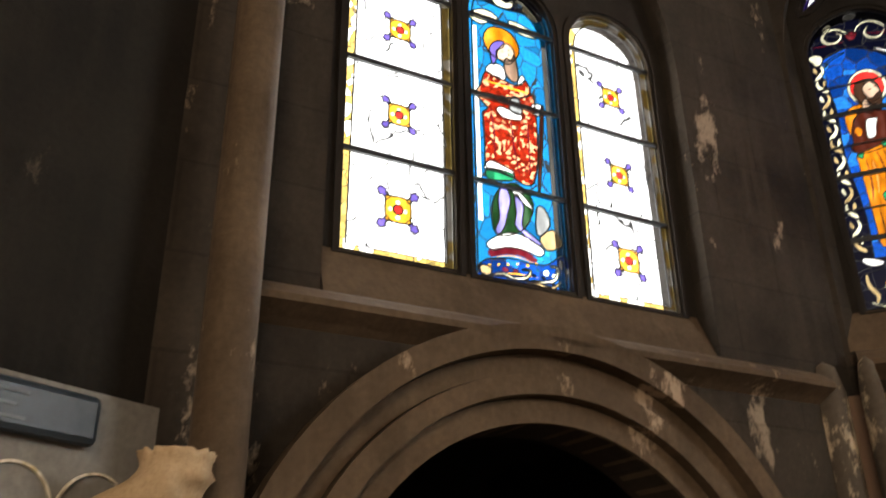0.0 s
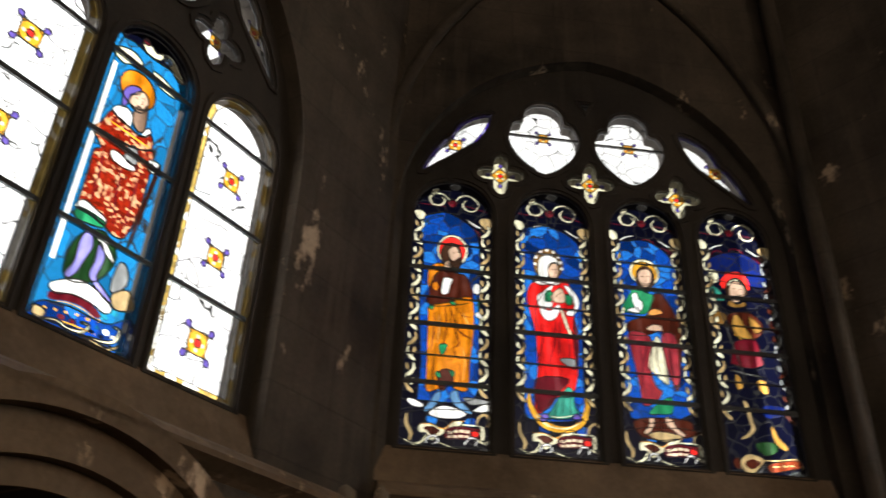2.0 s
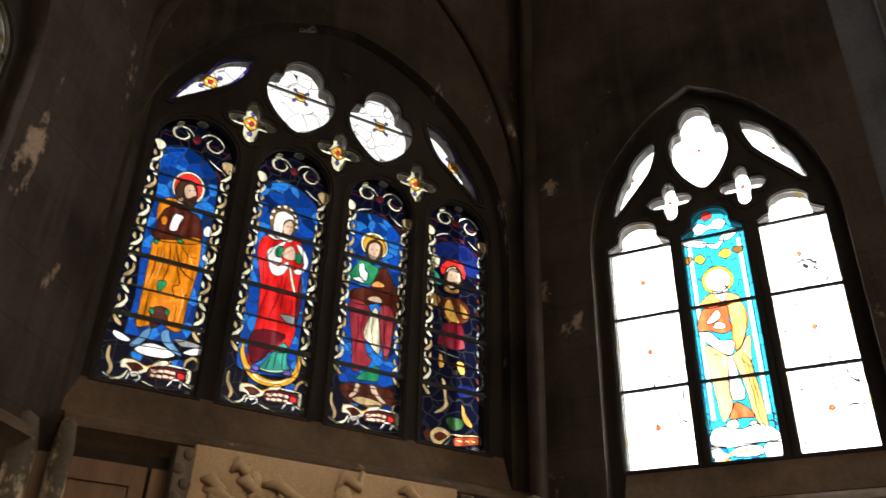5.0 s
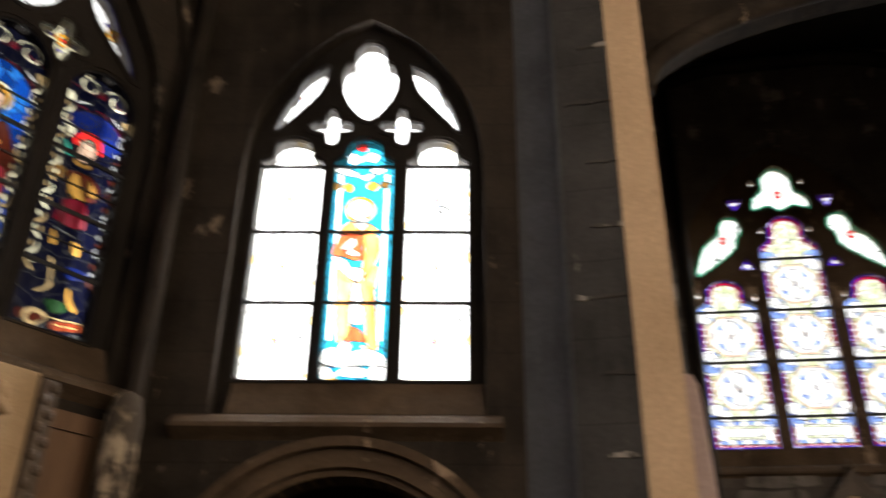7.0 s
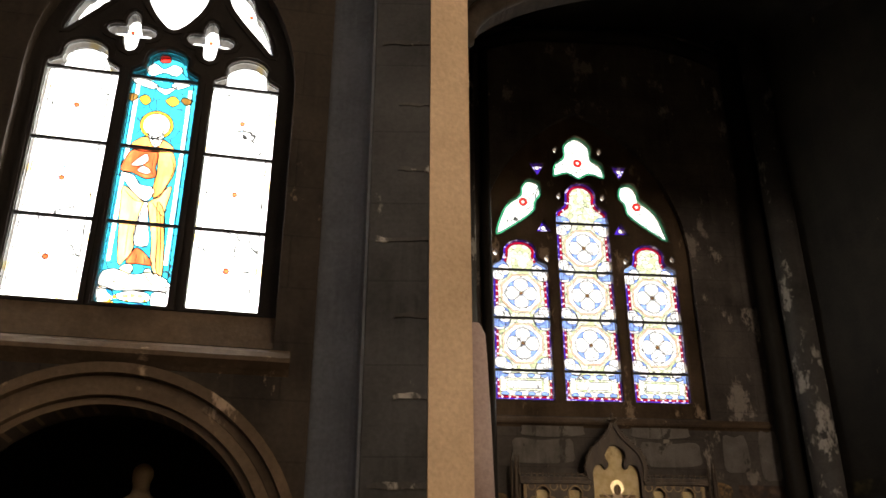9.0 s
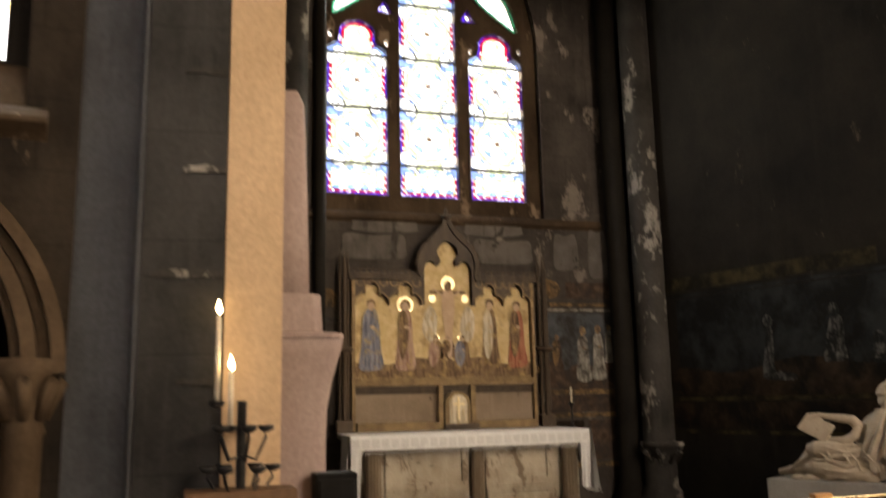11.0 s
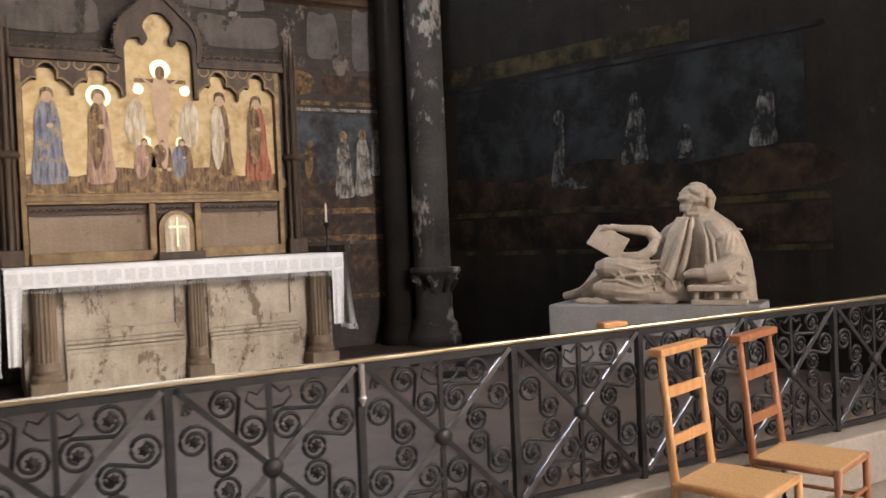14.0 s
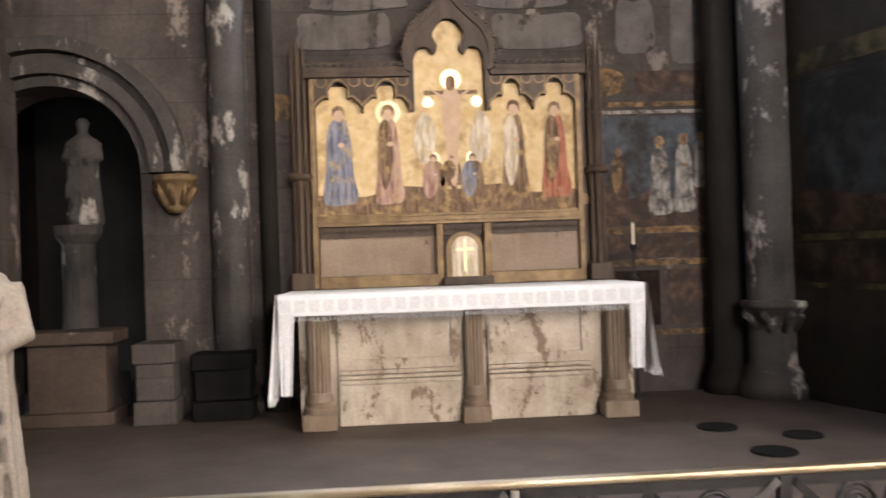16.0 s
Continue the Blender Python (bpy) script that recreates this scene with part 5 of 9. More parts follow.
def gilded_foot(c, z):
    p = Panes(c, z)
    p.pane("back_pane", "blue", (-0.204, 0.063), (-0.078, 0.107), (0.05, 0.106), (0.127, 0.116), (0.218, 0.172), (0.222, 0.014), (-0.172, -0.069))
    p.pane("scroll_pane", "dimpeach", (-0.201, 0.055), (-0.153, 0.053), (-0.161, 0.016), (-0.199, 0.019))
    p.line("scroll_pane", "pearl", 0.007, (-0.161, 0.016), (-0.098, 0.035), (-0.045, 0.024), (0.016, 0.036), (0.038, 0.071), (-0.003, 0.07))
    p.line("scroll_pane", "pearl", 0.007, (0.045, 0.027), (0.106, 0.032), (0.162, 0.054), (0.176, 0.105), (0.14, 0.112))
    p.line("scroll_pane", "dimpeach", 0.007, (0.006, 0.022), (0.069, 0.019), (0.141, 0.01), (0.187, 0.047))
    p.line("scroll_pane", "dimwhite", 0.005, (-0.126, -0.012), (-0.068, -0.015), (-0.01, -0.001), (0.041, -0.014))
    p.line("edge_pane", "gold", 0.003, (-0.122, 0.036), (-0.029, 0.047), (0.073, 0.05))
    p.disc("patch_pane", "wine", (-0.083, 0.057), 0.016, 0.011)
    p.disc("patch_pane", "wine", (-0.034, 0.058), 0.012, 0.009)
    p.disc("patch_pane", "aqua", (0.093, 0.134), 0.02, 0.013)
    p.disc("patch_pane", "aqua", (0.134, 0.17), 0.018, 0.014)
    p.disc("patch_pane", "white", (0.12, 0.078), 0.015, 0.013)
    p.disc("patch_pane", "pearl", (-0.099, -0.021), 0.016, 0.01)
    p.disc("patch_pane", "pearl", (-0.016, -0.022), 0.014, 0.008)
    p.disc("patch_pane", "dimwhite", (0.098, -0.001), 0.015, 0.009)
    p.disc("patch_pane", "azure", (0.205, 0.03), 0.016, 0.018)
    p.disc("patch_pane", "azure", (0.048, -0.019), 0.012, 0.009)
    p.disc("patch_pane", "azure", (-0.168, -0.024), 0.013, 0.01)
    p.disc("patch_pane", "azure", (0.167, 0.157), 0.013, 0.011)
    p.disc("patch_pane", "azure", (0.076, 0.081), 0.01, 0.009)
    p.disc("patch_pane", "dimpeach", (-0.067, -0.04), 0.013, 0.008)
    p.disc("patch_pane", "white", (0.199, 0.132), 0.008, 0.023)
    p.disc("patch_pane", "white", (0.223, 0.101), 0.008, 0.018)
    p.disc("patch_pane", "white", (0.218, 0.061), 0.008, 0.016)
    p.disc("patch_pane", "pearl", (0.161, 0.071), 0.013, 0.009)
    p.disc("patch_pane", "gold", (0.075, 0.11), 0.01, 0.007)
    p.disc("patch_pane", "gold", (0.028, 0.095), 0.01, 0.007)
    p.disc("patch_pane", "gold", (-0.022, 0.093), 0.007, 0.006)
    p.disc("patch_pane", "gold", (-0.069, 0.083), 0.007, 0.006)
    p.disc("patch_pane", "gold", (-0.114, 0.074), 0.007, 0.006)
    p.disc("patch_pane", "gold", (-0.158, 0.064), 0.007, 0.006)
    p.disc("patch_pane", "pearl", (0.148, -0.008), 0.013, 0.007)
    p.disc("patch_pane", "pearl", (-0.148, -0.046), 0.011, 0.006)
    p.disc("patch_pane", "pearl", (0.036, -0.053), 0.012, 0.006)
    p.disc("patch_pane", "pearl", (-0.14, -0.001), 0.011, 0.006)
    p.disc("patch_pane", "night", (-0.048, 0.009), 0.014, 0.008)
    p.disc("patch_pane", "night", (0.055, 0.055), 0.015, 0.009)
    p.disc("patch_pane", "night", (0.103, 0.053), 0.013, 0.009)
    p.disc("patch_pane", "night", (0.015, -0), 0.012, 0.008)
    p.disc("patch_pane", "night", (-0.11, 0.005), 0.013, 0.006)
    p.disc("patch_pane", "night", (0.155, 0.031), 0.013, 0.007)
    p.disc("patch_pane", "night", (0.081, -0.037), 0.012, 0.006)
    p.disc("patch_pane", "night", (-0.036, -0.059), 0.011, 0.006)
    return p.layers


# ---------------------------------------------------------------- windows and their walls
def tracery(win, outer, holes, material, y0=-0.03, y1=0.08):
    bm = bmesh.new()
    plate(bm, outer, holes, y0, y1)
    part("tracery", bm, material, win)
    # rounded roll in front of each light
    bm = bmesh.new()
    for h in holes:
        strip(bm, grown(h, 0.030), 0.012, y0 - 0.012, y0 + 0.002, True)
    part("tracery_roll", bm, material, win)


def pointed(u0, u1, z0, zs, top, n=12):
    """A blunt pointed arch over upright sides."""
    c, w, h = (u0 + u1) / 2, (u1 - u0) / 2, top - zs
    r = (w * w + h * h) / (2 * w)
    amax = math.degrees(math.asin(min(1, h / r)))
    right = arc(u1 - r, zs, r, 0, amax, n)
    left = [(2 * c - u, z) for u, z in right[::-1]]
    return [(u0, z0), (u1, z0), *right, *left[1:]]


def wall_plate(name, m, outer, holes, y0, y1, material, label):
    bm = bmesh.new()
    plate(bm, outer, holes, y0, y1)
    return solid(name, bm, material, m, label, "wall")


TOP = 9.0


def three_light_window(name, m, c, lights, sill, zs, head, heart_z, heart_w, spandrel, star_r, tag, glassy):
    """Three lancets, the middle one with a figure, under a traceried head."""
    win = thing(name, m, tag, "window", kind="structure")
    side1, mid, side2 = (lancet(a, b, sill, zs, head, glassy["shape"]) for a, b in lights)
    hrt = heart(c, heart_z[0], heart_z[1], heart_w)
    (ua, za), (ub, zb) = spandrel
    ml, mr = mouchette(c - ua, za, c - ub, zb, 0.085), [(2 * c - u, z) for u, z in mouchette(c - ua, za, c - ub, zb, 0.085)]
    sl, sr = star(c - glassy["star"][0], glassy["star"][1], star_r), star(c + glassy["star"][0], glassy["star"][1], star_r)
    u0, u1 = lights[0][0], lights[2][1]
    frame_line = pointed(u0 - 0.10, u1 + 0.10, sill - 0.24, zs - 0.05, heart_z[1] + 0.14)
    tracery(win, frame_line, [side1, mid, side2, hrt, ml, mr, sl, sr], TRACERY)
    for line, (a, b) in ((side1, lights[0]), (side2, lights[2])):
        grisaille(win, line, a, b, sill, zs, 3, glassy["rose"], glassy["border"], glassy["strong"], glassy["motif"])
    a, b = lights[1]
    layers = [("border_pane", mid, glassy["bg"]), ("background_pane", grown(mid, -0.03), glassy["bg"])]
    for u in (a + 0.045, b - 0.045):
        layers.append(("band_pane", [(u - 0.010, sill + 0.26), (u + 0.010, sill + 0.26), (u + 0.010, zs - 0.05), (u - 0.010, zs - 0.05)], "white"))
    for drawn in glassy["pieces"]:
        layers += drawn((a + b) / 2, sill)
    glaze(win, mid, layers)
    bars(win, a, b, [sill + (zs - sill) * k / 3 for k in (1, 2, 3)])
    rr = glassy["rose"]
    for line, cc, zz in ((hrt, c, (heart_z[0] + heart_z[1]) / 2 - 0.02), (sl, c - glassy["star"][0], glassy["star"][1]), (sr, c + glassy["star"][0], glassy["star"][1]),
                         (ml, c - (ua + ub) / 2 - 0.01, (za + zb) / 2 + 0.02), (mr, c + (ua + ub) / 2 + 0.01, (za + zb) / 2 + 0.02)):
        glaze(win, line, [("border_pane", line, "clear"), *glassy["motif"](cc, zz, rr * 0.72)])
    return win, frame_line


win_a, hole_a = three_light_window(
    "window_1", WA, 0.805, [(-0.015, 0.478), (0.565, 1.037), (1.13, 1.622)], 2.81, 4.13, 4.38, (4.66, 5.38), 0.42, ((0.70, 4.62), (0.30, 5.10)), 0.165,
    "tall leaded church window, robed figure between clear lights with rosettes",
    dict(shape="round", star=(0.28, 4.61), rose=0.095, strong=True, bg="azure", border="border_gold", motif=rosette, pieces=(gilded_foot, brocade_figure)))
win_c, hole_c = three_light_window(
    "window_3", WC, 0.69, [(-0.015, 0.412), (0.487, 0.893), (0.982, 1.398)], 2.835, 4.35, 4.57, (4.73, 5.43), 0.40, ((0.65, 4.63), (0.30, 5.20)), 0.155,
    "glaring leaded church window, pale robed figure between clear lights",
    dict(shape="trefoil", star=(0.245, 4.68), rose=0.07, strong=True, bg="aqua", border="border_pale", motif=faint_cross, pieces=(lettered_plinth, toga_figure)))

# four-light window with four robed figures
win_b = thing("window_2", WB, "dark stained-glass window with four robed standing figures", "window", kind="structure")
B_LIGHTS = [(0.0, 0.51), (0.65, 1.145), (1.28, 1.755), (1.885, 2.36)]
lines = [lancet(a, b, 2.95, 4.46, 4.74) for a, b in B_LIGHTS]
h1, h2 = heart(0.86, 4.88, 5.49, 0.49), heart(1.47, 4.87, 5.48, 0.49)
ml = mouchette(0.03, 4.80, 0.50, 5.34, 0.10)
mr = [(2.33 - u, z) for u, z in ml]
stars = [star(0.56, 4.84, 0.165), star(1.175, 4.84, 0.165), star(1.775, 4.80, 0.165)]
tri = triangle(1.165, 5.52, 0.05, False)
hole_b = pointed(-0.12, 2.48, 2.72, 4.40, 5.86)
tracery(win_b, hole_b, [*lines, h1, h2, ml, mr, *stars, tri], TRACERY)
for (a, b), line, figure in zip(B_LIGHTS, lines, (amber_figure, crimson_figure, rose_figure, armoured_figure)):
    cc = (a + b) / 2
    last = figure is armoured_figure
    layers = [("border_pane", line, "night")]
    layers += scroll_canopy(cc, 2.95) + (dim_banner if last else lettered_banner)(cc, 2.95)
    layers += figure(cc, 2.95)
    layers += leaf_chain(a + 0.042, 3.26, 4.42, 0.062) + leaf_chain(b - 0.042, 3.26, 4.42, 0.062, *(("dimwhite", "brown") if last else ()))
    glaze(win_b, line, layers, lead=0.0045)
    bars(win_b, a, b, [3.33, 3.70, 4.08], r=0.013)
    bars(win_b, a, b, [3.50, 3.88, 4.26], r=0.004)
for line, cc, zz, r in ((h1, 0.86, 5.2, 0.07), (h2, 1.47, 5.19, 0.07)):
    glaze(win_b, line, [("clear_pane", line, "clear"), *rosette(cc, zz, r)])
    bars(win_b, cc - 0.24, cc + 0.24, [zz], r=0.008)
for line, cc, zz in ((ml, 0.25, 5.06), (mr, 2.08, 5.06)):
    glaze(win_b, line, [("border_pane", line, "border_violet"), ("clear_pane", grown(line, -0.018), "clear"), *rosette(cc, zz, 0.085)])
for s, (cc, zz) in zip(stars, ((0.56, 4.84), (1.175, 4.84), (1.775, 4.80))):
    glaze(win_b, s, [("pearl_pane", s, "pearl"), *rosette(cc, zz, 0.09, 45)])
glaze(win_b, tri, [("clear_pane", tri, "clear")])

# chapel window of three patterned lights
win_d = thing("window_4", WD, "tall chapel window of patterned pale glass with violet edges", "window", kind="structure")
D_LIGHTS = [((0.12, 0.87), 5.48, 5.93), ((1.02, 1.76), 6.30, 6.84), ((1.92, 2.65), 5.48, 5.93)]
d_lines = [lancet(a, b, 3.72, zs, top, "trefoil") for (a, b), zs, top in D_LIGHTS]
d_top = smooth_line([(1.02, 6.93), (1.22, 6.98), (1.385, 6.90), (1.55, 6.98), (1.76, 6.93), (1.74, 7.14), (1.60, 7.26), (1.58, 7.46), (1.385, 7.60), (1.19, 7.46), (1.17, 7.26), (1.04, 7.14)], 4)
d_l = smooth_line([(0.17, 5.99), (0.45, 6.14), (0.72, 6.36), (0.76, 6.52), (0.84, 6.64), (0.80, 6.82), (0.64, 6.86), (0.54, 6.74), (0.52, 6.62), (0.30, 6.42)], 4)
d_r = [(2.77 - u, z) for u, z in d_l]
d_small = [triangle(0.79, 7.06, 0.13, False), triangle(1.98, 7.06, 0.13, False), triangle(0.84, 6.12, 0.12), triangle(1.93, 6.12, 0.12)]
dots = [ellipse(u, z, 0.035, 0.05, 8) for u, z in ((0.16, 5.72), (0.86, 5.66), (1.96, 5.66), (2.62, 5.72), (1.08, 6.62), (1.70, 6.62), (1.06, 7.36), (1.71, 7.36))]
hole_d = pointed(-0.07, 2.84, 3.50, 5.7, 7.95)
tracery(win_d, hole_d, [*d_lines, d_top, d_l, d_r, *d_small, *dots], SOOT_PLAIN)
for ((a, b), zs, top), line in zip(D_LIGHTS, d_lines):
    cc = (a + b) / 2
    layers = [("border_pane", line, "border_violet"), ("beaded_pane", grown(line, -0.034), "ruby_band"), ("clear_pane", grown(line, -0.070), "clear_fine")]
    edge = grown(line, -0.050)
    for k in range(len(edge)):
        (x0, y0), (x1, y1) = edge[k], edge[(k + 1) % len(edge)]
        n_ = int(math.hypot(x1 - x0, y1 - y0) / 0.085)
        for q in range(n_):
            layers.append(("bead_pane", ellipse(x0 + (x1 - x0) * (q + 0.5) / n_, y0 + (y1 - y0) * (q + 0.5) / n_, 0.014, 0.014, 6), "clear"))
    z = 4.46
    while z < zs + 0.1:
        layers.append(("octagon_pane", [(cc + 0.292 * math.cos(math.tau * (k + 0.5) / 8), z + 0.292 * math.sin(math.tau * (k + 0.5) / 8)) for k in range(8)], "peach_tint"))
        layers.append(("octagon_pane", [(cc + 0.268 * math.cos(math.tau * (k + 0.5) / 8), z + 0.268 * math.sin(math.tau * (k + 0.5) / 8)) for k in range(8)], "clear"))
        layers.append(("ring_pane", ellipse(cc, z, 0.205, 0.205, 24), "lilac"))
        for k in range(4):
            q = math.tau * k / 4
            layers.append(("lobe_pane", ellipse(cc + 0.125 * math.cos(q), z + 0.125 * math.sin(q), 0.098, 0.098, 16), "clear"))
        for k in range(6):
            q = math.tau * k / 6
            layers.append(("petal_pane", ellipse(cc + 0.085 * math.cos(q), z + 0.085 * math.sin(q), 0.058, 0.058, 12), "clear"))
        layers.append(("eye_pane", ellipse(cc, z, 0.024, 0.024, 10), "dimgold"))
        for sx in (-1, 1):
            for sz in (-1, 1):
                layers.append(("corner_pane", ellipse(cc + sx * 0.30, z + sz * 0.33, 0.150, 0.150, 18), "lilac"))
                layers.append(("corner_pane", ellipse(cc + sx * 0.30, z + sz * 0.255, 0.080, 0.080, 14), "clear"))
                layers.append(("corner_pane", ellipse(cc + sx * 0.225, z + sz * 0.33, 0.080, 0.080, 14), "clear"))
        z += 0.69
    layers.append(("foot_pane", [(a + 0.07, 3.78), (b - 0.07, 3.78), (b - 0.07, 4.06), (a + 0.07, 4.06)], "clear"))
    for k in range(8):
        layers.append(("corner_pane", ellipse(a + 0.12 + (b - a - 0.24) * (k % 4) / 3, 3.80 if k < 4 else 4.04, 0.05, 0.03, 10), "lilac"))
    layers.append(("frame_pane", [(a + 0.13, 3.84), (b - 0.13, 3.84), (b - 0.13, 4.00), (a + 0.13, 4.00)], "clear_fine"))
    layers.append(("frame_pane", [(a + 0.16, 3.87), (b - 0.16, 3.87), (b - 0.16, 3.97), (a + 0.16, 3.97)], "clear"))
    glaze(win_d, line, layers, lead=0.007)
    bars(win_d, a, b, [4.10, 4.80, 5.48] + ([6.20] if top > 6.5 else []), r=0.018)
for line in (d_top, d_l, d_r):
    cu, cz = sum(p[0] for p in line) / len(line), sum(p[1] for p in line) / len(line)
    glaze(win_d, line, [("border_pane", line, "mint"), ("clear_pane", grown(line, -0.03), "clear_lobed"), ("eye_pane", ellipse(cu, cz, 0.06, 0.06, 10), "halo_red"), ("eye_pane", ellipse(cu, cz, 0.03, 0.03, 8), "white")], lead=0.012)
for line in d_small:
    cu, cz = sum(p[0] for p in line) / 3, sum(p[1] for p in line) / 3
    glaze(win_d, line, [("border_pane", line, "border_violet"), ("eye_pane", ellipse(cu, cz, 0.035, 0.035, 8), "white")], lead=0.01)
for line in dots:
    glaze(win_d, line, [("clear_pane", line, "clear")])


def round_arch_hole(c, cz, r, z0):
    return [(c - r, z0), (c + r, z0), *arc(c, cz, r, 0, 180, 28)[1:-1]]


def opened(u0, z0, u1, z1):
    return [(u0, z0), (u1, z0), (u1, z1), (u0, z1)]


# the three walls of the apse, each with its window and the arch below
arch_a, arch_c = round_arch_hole(0.80, 1.33, 0.88, FLOOR + 0.004), round_arch_hole(0.70, 1.43, 0.81, FLOOR + 0.004)
wall_plate("wall_west", WA, opened(-0.75, FLOOR, 2.72, TOP), [hole_a, arch_a], -0.13, 0.12, SOOT, "soot-blackened ashlar wall with flaked pale patches")
wall_plate("wall_northwest", WB, opened(-0.35, FLOOR, 2.92, TOP), [hole_b], -0.13, 0.12, SOOT, "soot-blackened ashlar wall below a four-light window")
wall_plate("wall_north", WC, opened(-0.75, FLOOR, 1.72, TOP), [hole_c, arch_c], -0.13, 0.12, SOOT, "soot-blackened ashlar wall above a round arch")
wall_plate("wall_chapel", WD, opened(-2.4, PLAT - 0.4, 4.4, TOP + 1), [hole_d, round_arch_hole(-1.72, 1.95, 0.72, PLAT + 0.004)], -0.12, 0.30, CHAPEL_WALL, "stained, once painted ashlar wall behind the altar")


def course(m, name, u0, u1, z, depth=-0.13, out=0.10, h=0.10):
    """A sloped sill with a roll below it."""
    bm = bmesh.new()
    prof = [(0, 0.03), (-out * 0.55, 0.0), (-out, -0.04), (-out, -0.065), (-out * 0.7, -h * 0.8), (-out * 0.3, -h), (0, -h - 0.02)]
    a, b = [bm.verts.new((u0, depth + y, z + zz)) for y, zz in prof], [bm.verts.new((u1, depth + y, z + zz)) for y, zz in prof]
    bm.faces.new(a)
    bm.faces.new(b[::-1])
    for i in range(len(prof)):
        j = (i + 1) % len(prof)
        bm.faces.new((a[i], a[j], b[j], b[i]))
    return solid(name, bm, SOOT_PLAIN, m, "moulded string course of sooty stone under a window", "moulding")


course(WA, "string_course", -0.36, 2.30, 2.56)
course(WB, "string_course", -0.10, 2.62, 2.69)
course(WC, "string_course", -0.30, 1.59, 2.56)
course(WD, "string_course", -0.9, 3.6, 3.46, -0.12, 0.06, 0.08)


def arch_rings(m, name, c, cz, orders, depth=-0.13, material=None, label="moulded round arch of sooty stone"):
    arch = thing(name, m, label, "arch", kind="structure")
    for r0, r1, y0, y1 in orders:
        bm = bmesh.new()
        ring_moulding(bm, c, cz, r0, r1, depth + y0, depth + y1, 0, 180)
        part("arch_order", bm, material or SOOT_PLAIN, arch)
    return arch


arch_rings(WA, "arch", 0.80, 1.33, [(0.88, 0.97, -0.02, 0.2), (0.975, 1.05, -0.07, 0.0), (1.055, 1.13, -0.035, 0.0), (1.135, 1.23, -0.10, 0.0)])
arch_rings(WC, "arch", 0.70, 1.43, [(0.81, 0.845, -0.015, 0.2), (0.85, 0.91, -0.06, 0.0), (0.915, 0.96, -0.03, 0.0), (0.965, 1.02, -0.08, 0.0)])
arch_rings(WD, "arch", -1.72, 1.95, [(0.72, 0.80, -0.03, 0.1), (0.81, 0.92, -0.10, 0.0), (0.93, 0.98, -0.05, 0.0), (0.99, 1.10, -0.14, 0.0)], depth=-0.12, material=SHAFT)


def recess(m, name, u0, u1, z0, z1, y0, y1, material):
    """The space behind an arch, shade painted in: floor, sides, back and top."""
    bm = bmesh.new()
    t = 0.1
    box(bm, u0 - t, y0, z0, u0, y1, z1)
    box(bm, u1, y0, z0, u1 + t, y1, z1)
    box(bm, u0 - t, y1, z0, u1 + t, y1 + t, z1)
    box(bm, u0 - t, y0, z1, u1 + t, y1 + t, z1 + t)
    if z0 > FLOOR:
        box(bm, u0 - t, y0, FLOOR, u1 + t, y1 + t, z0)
    return solid(name, bm, material, m, "side-chapel walls beyond an arch, shade painted near black", "wall")


recess(WA, "wall_recess", -0.3, 1.9, FLOOR, 2.45, 0.122, 2.2, SHADE_BLACK)
recess(WC, "wall_recess", -0.3, 1.50, FLOOR, 2.40, 0.122, 2.0, SHADE_BLACK)
recess(WD, "wall_recess", -2.6, -0.85, PLAT, 3.0, 0.302, 1.8, SHADE_BLACK)


def shaft(name, x, y, r, z0, z1, material, label, cap=None, n=20):
    bm = bmesh.new()
    prof = [(r * 1.5, z0), (r * 1.5, z0 + 0.10), (r * 1.25, z0 + 0.16), (r * 1.3, z0 + 0.2), (r, z0 + 0.26)]
    if cap:
        prof += [(r, cap), (r * 1.12, cap + 0.02), (r * 1.05, cap + 0.06), (r * 1.5, cap + 0.24), (r * 1.6, cap + 0.25), (r * 1.6, cap + 0.31), (r, cap + 0.32)]
    prof += [(r, z1)]
    lathe(bm, prof, n)
    return solid(name, bm, material, pose(x, y, 0), label, "column", smooth=True)


# engaged shafts in the angles of the apse
for (x, y), r in (((-5.497, -5.60), 0.07), ((-4.06, -3.12), 0.055), ((-4.085, -8.125), 0.082)):
    # The shaft beyond y -8 gets the warmer stone with painted glow
    shaft("wall_shaft", x, y, r, FLOOR, TOP, SOOT_PLAIN if y < -8 else SOOT, "slender engaged shaft of blackened stone")

# pale flaked plaster left on the foot of the angle
for x, y, r in ((-5.40, -5.62, 0.085), (-5.30, -5.46, 0.05), (-4.06, -3.19, 0.10)):
    bm = bmesh.new()
    lathe(bm, [(r * 1.3, FLOOR), (r * 1.3, FLOOR + 0.2), (r, FLOOR + 0.3), (r, 2.5), (r * 0.7, 2.62), (0.0, 2.66)], 16)
    solid("wall_shaft", bm, SHAFT_WARM, pose(x, y, 0), "short flaked shaft with pale plaster remains", "column", smooth=True)

# apse vault ribs over the walls
def rib(m, u0, u1, zs, top, depth, r):
    line = pointed(u0, u1, zs, zs, top)[2:]
    bm = bmesh.new()
    tube(bm, [(u, depth, z) for u, z in line], r, 8)
    return solid("wall_rib", bm, SOOT, m, "pointed wall rib of the vault", "rib", smooth=True)


rib(WB, -0.24, 2.62, 4.6, 7.1, -0.16, 0.045)

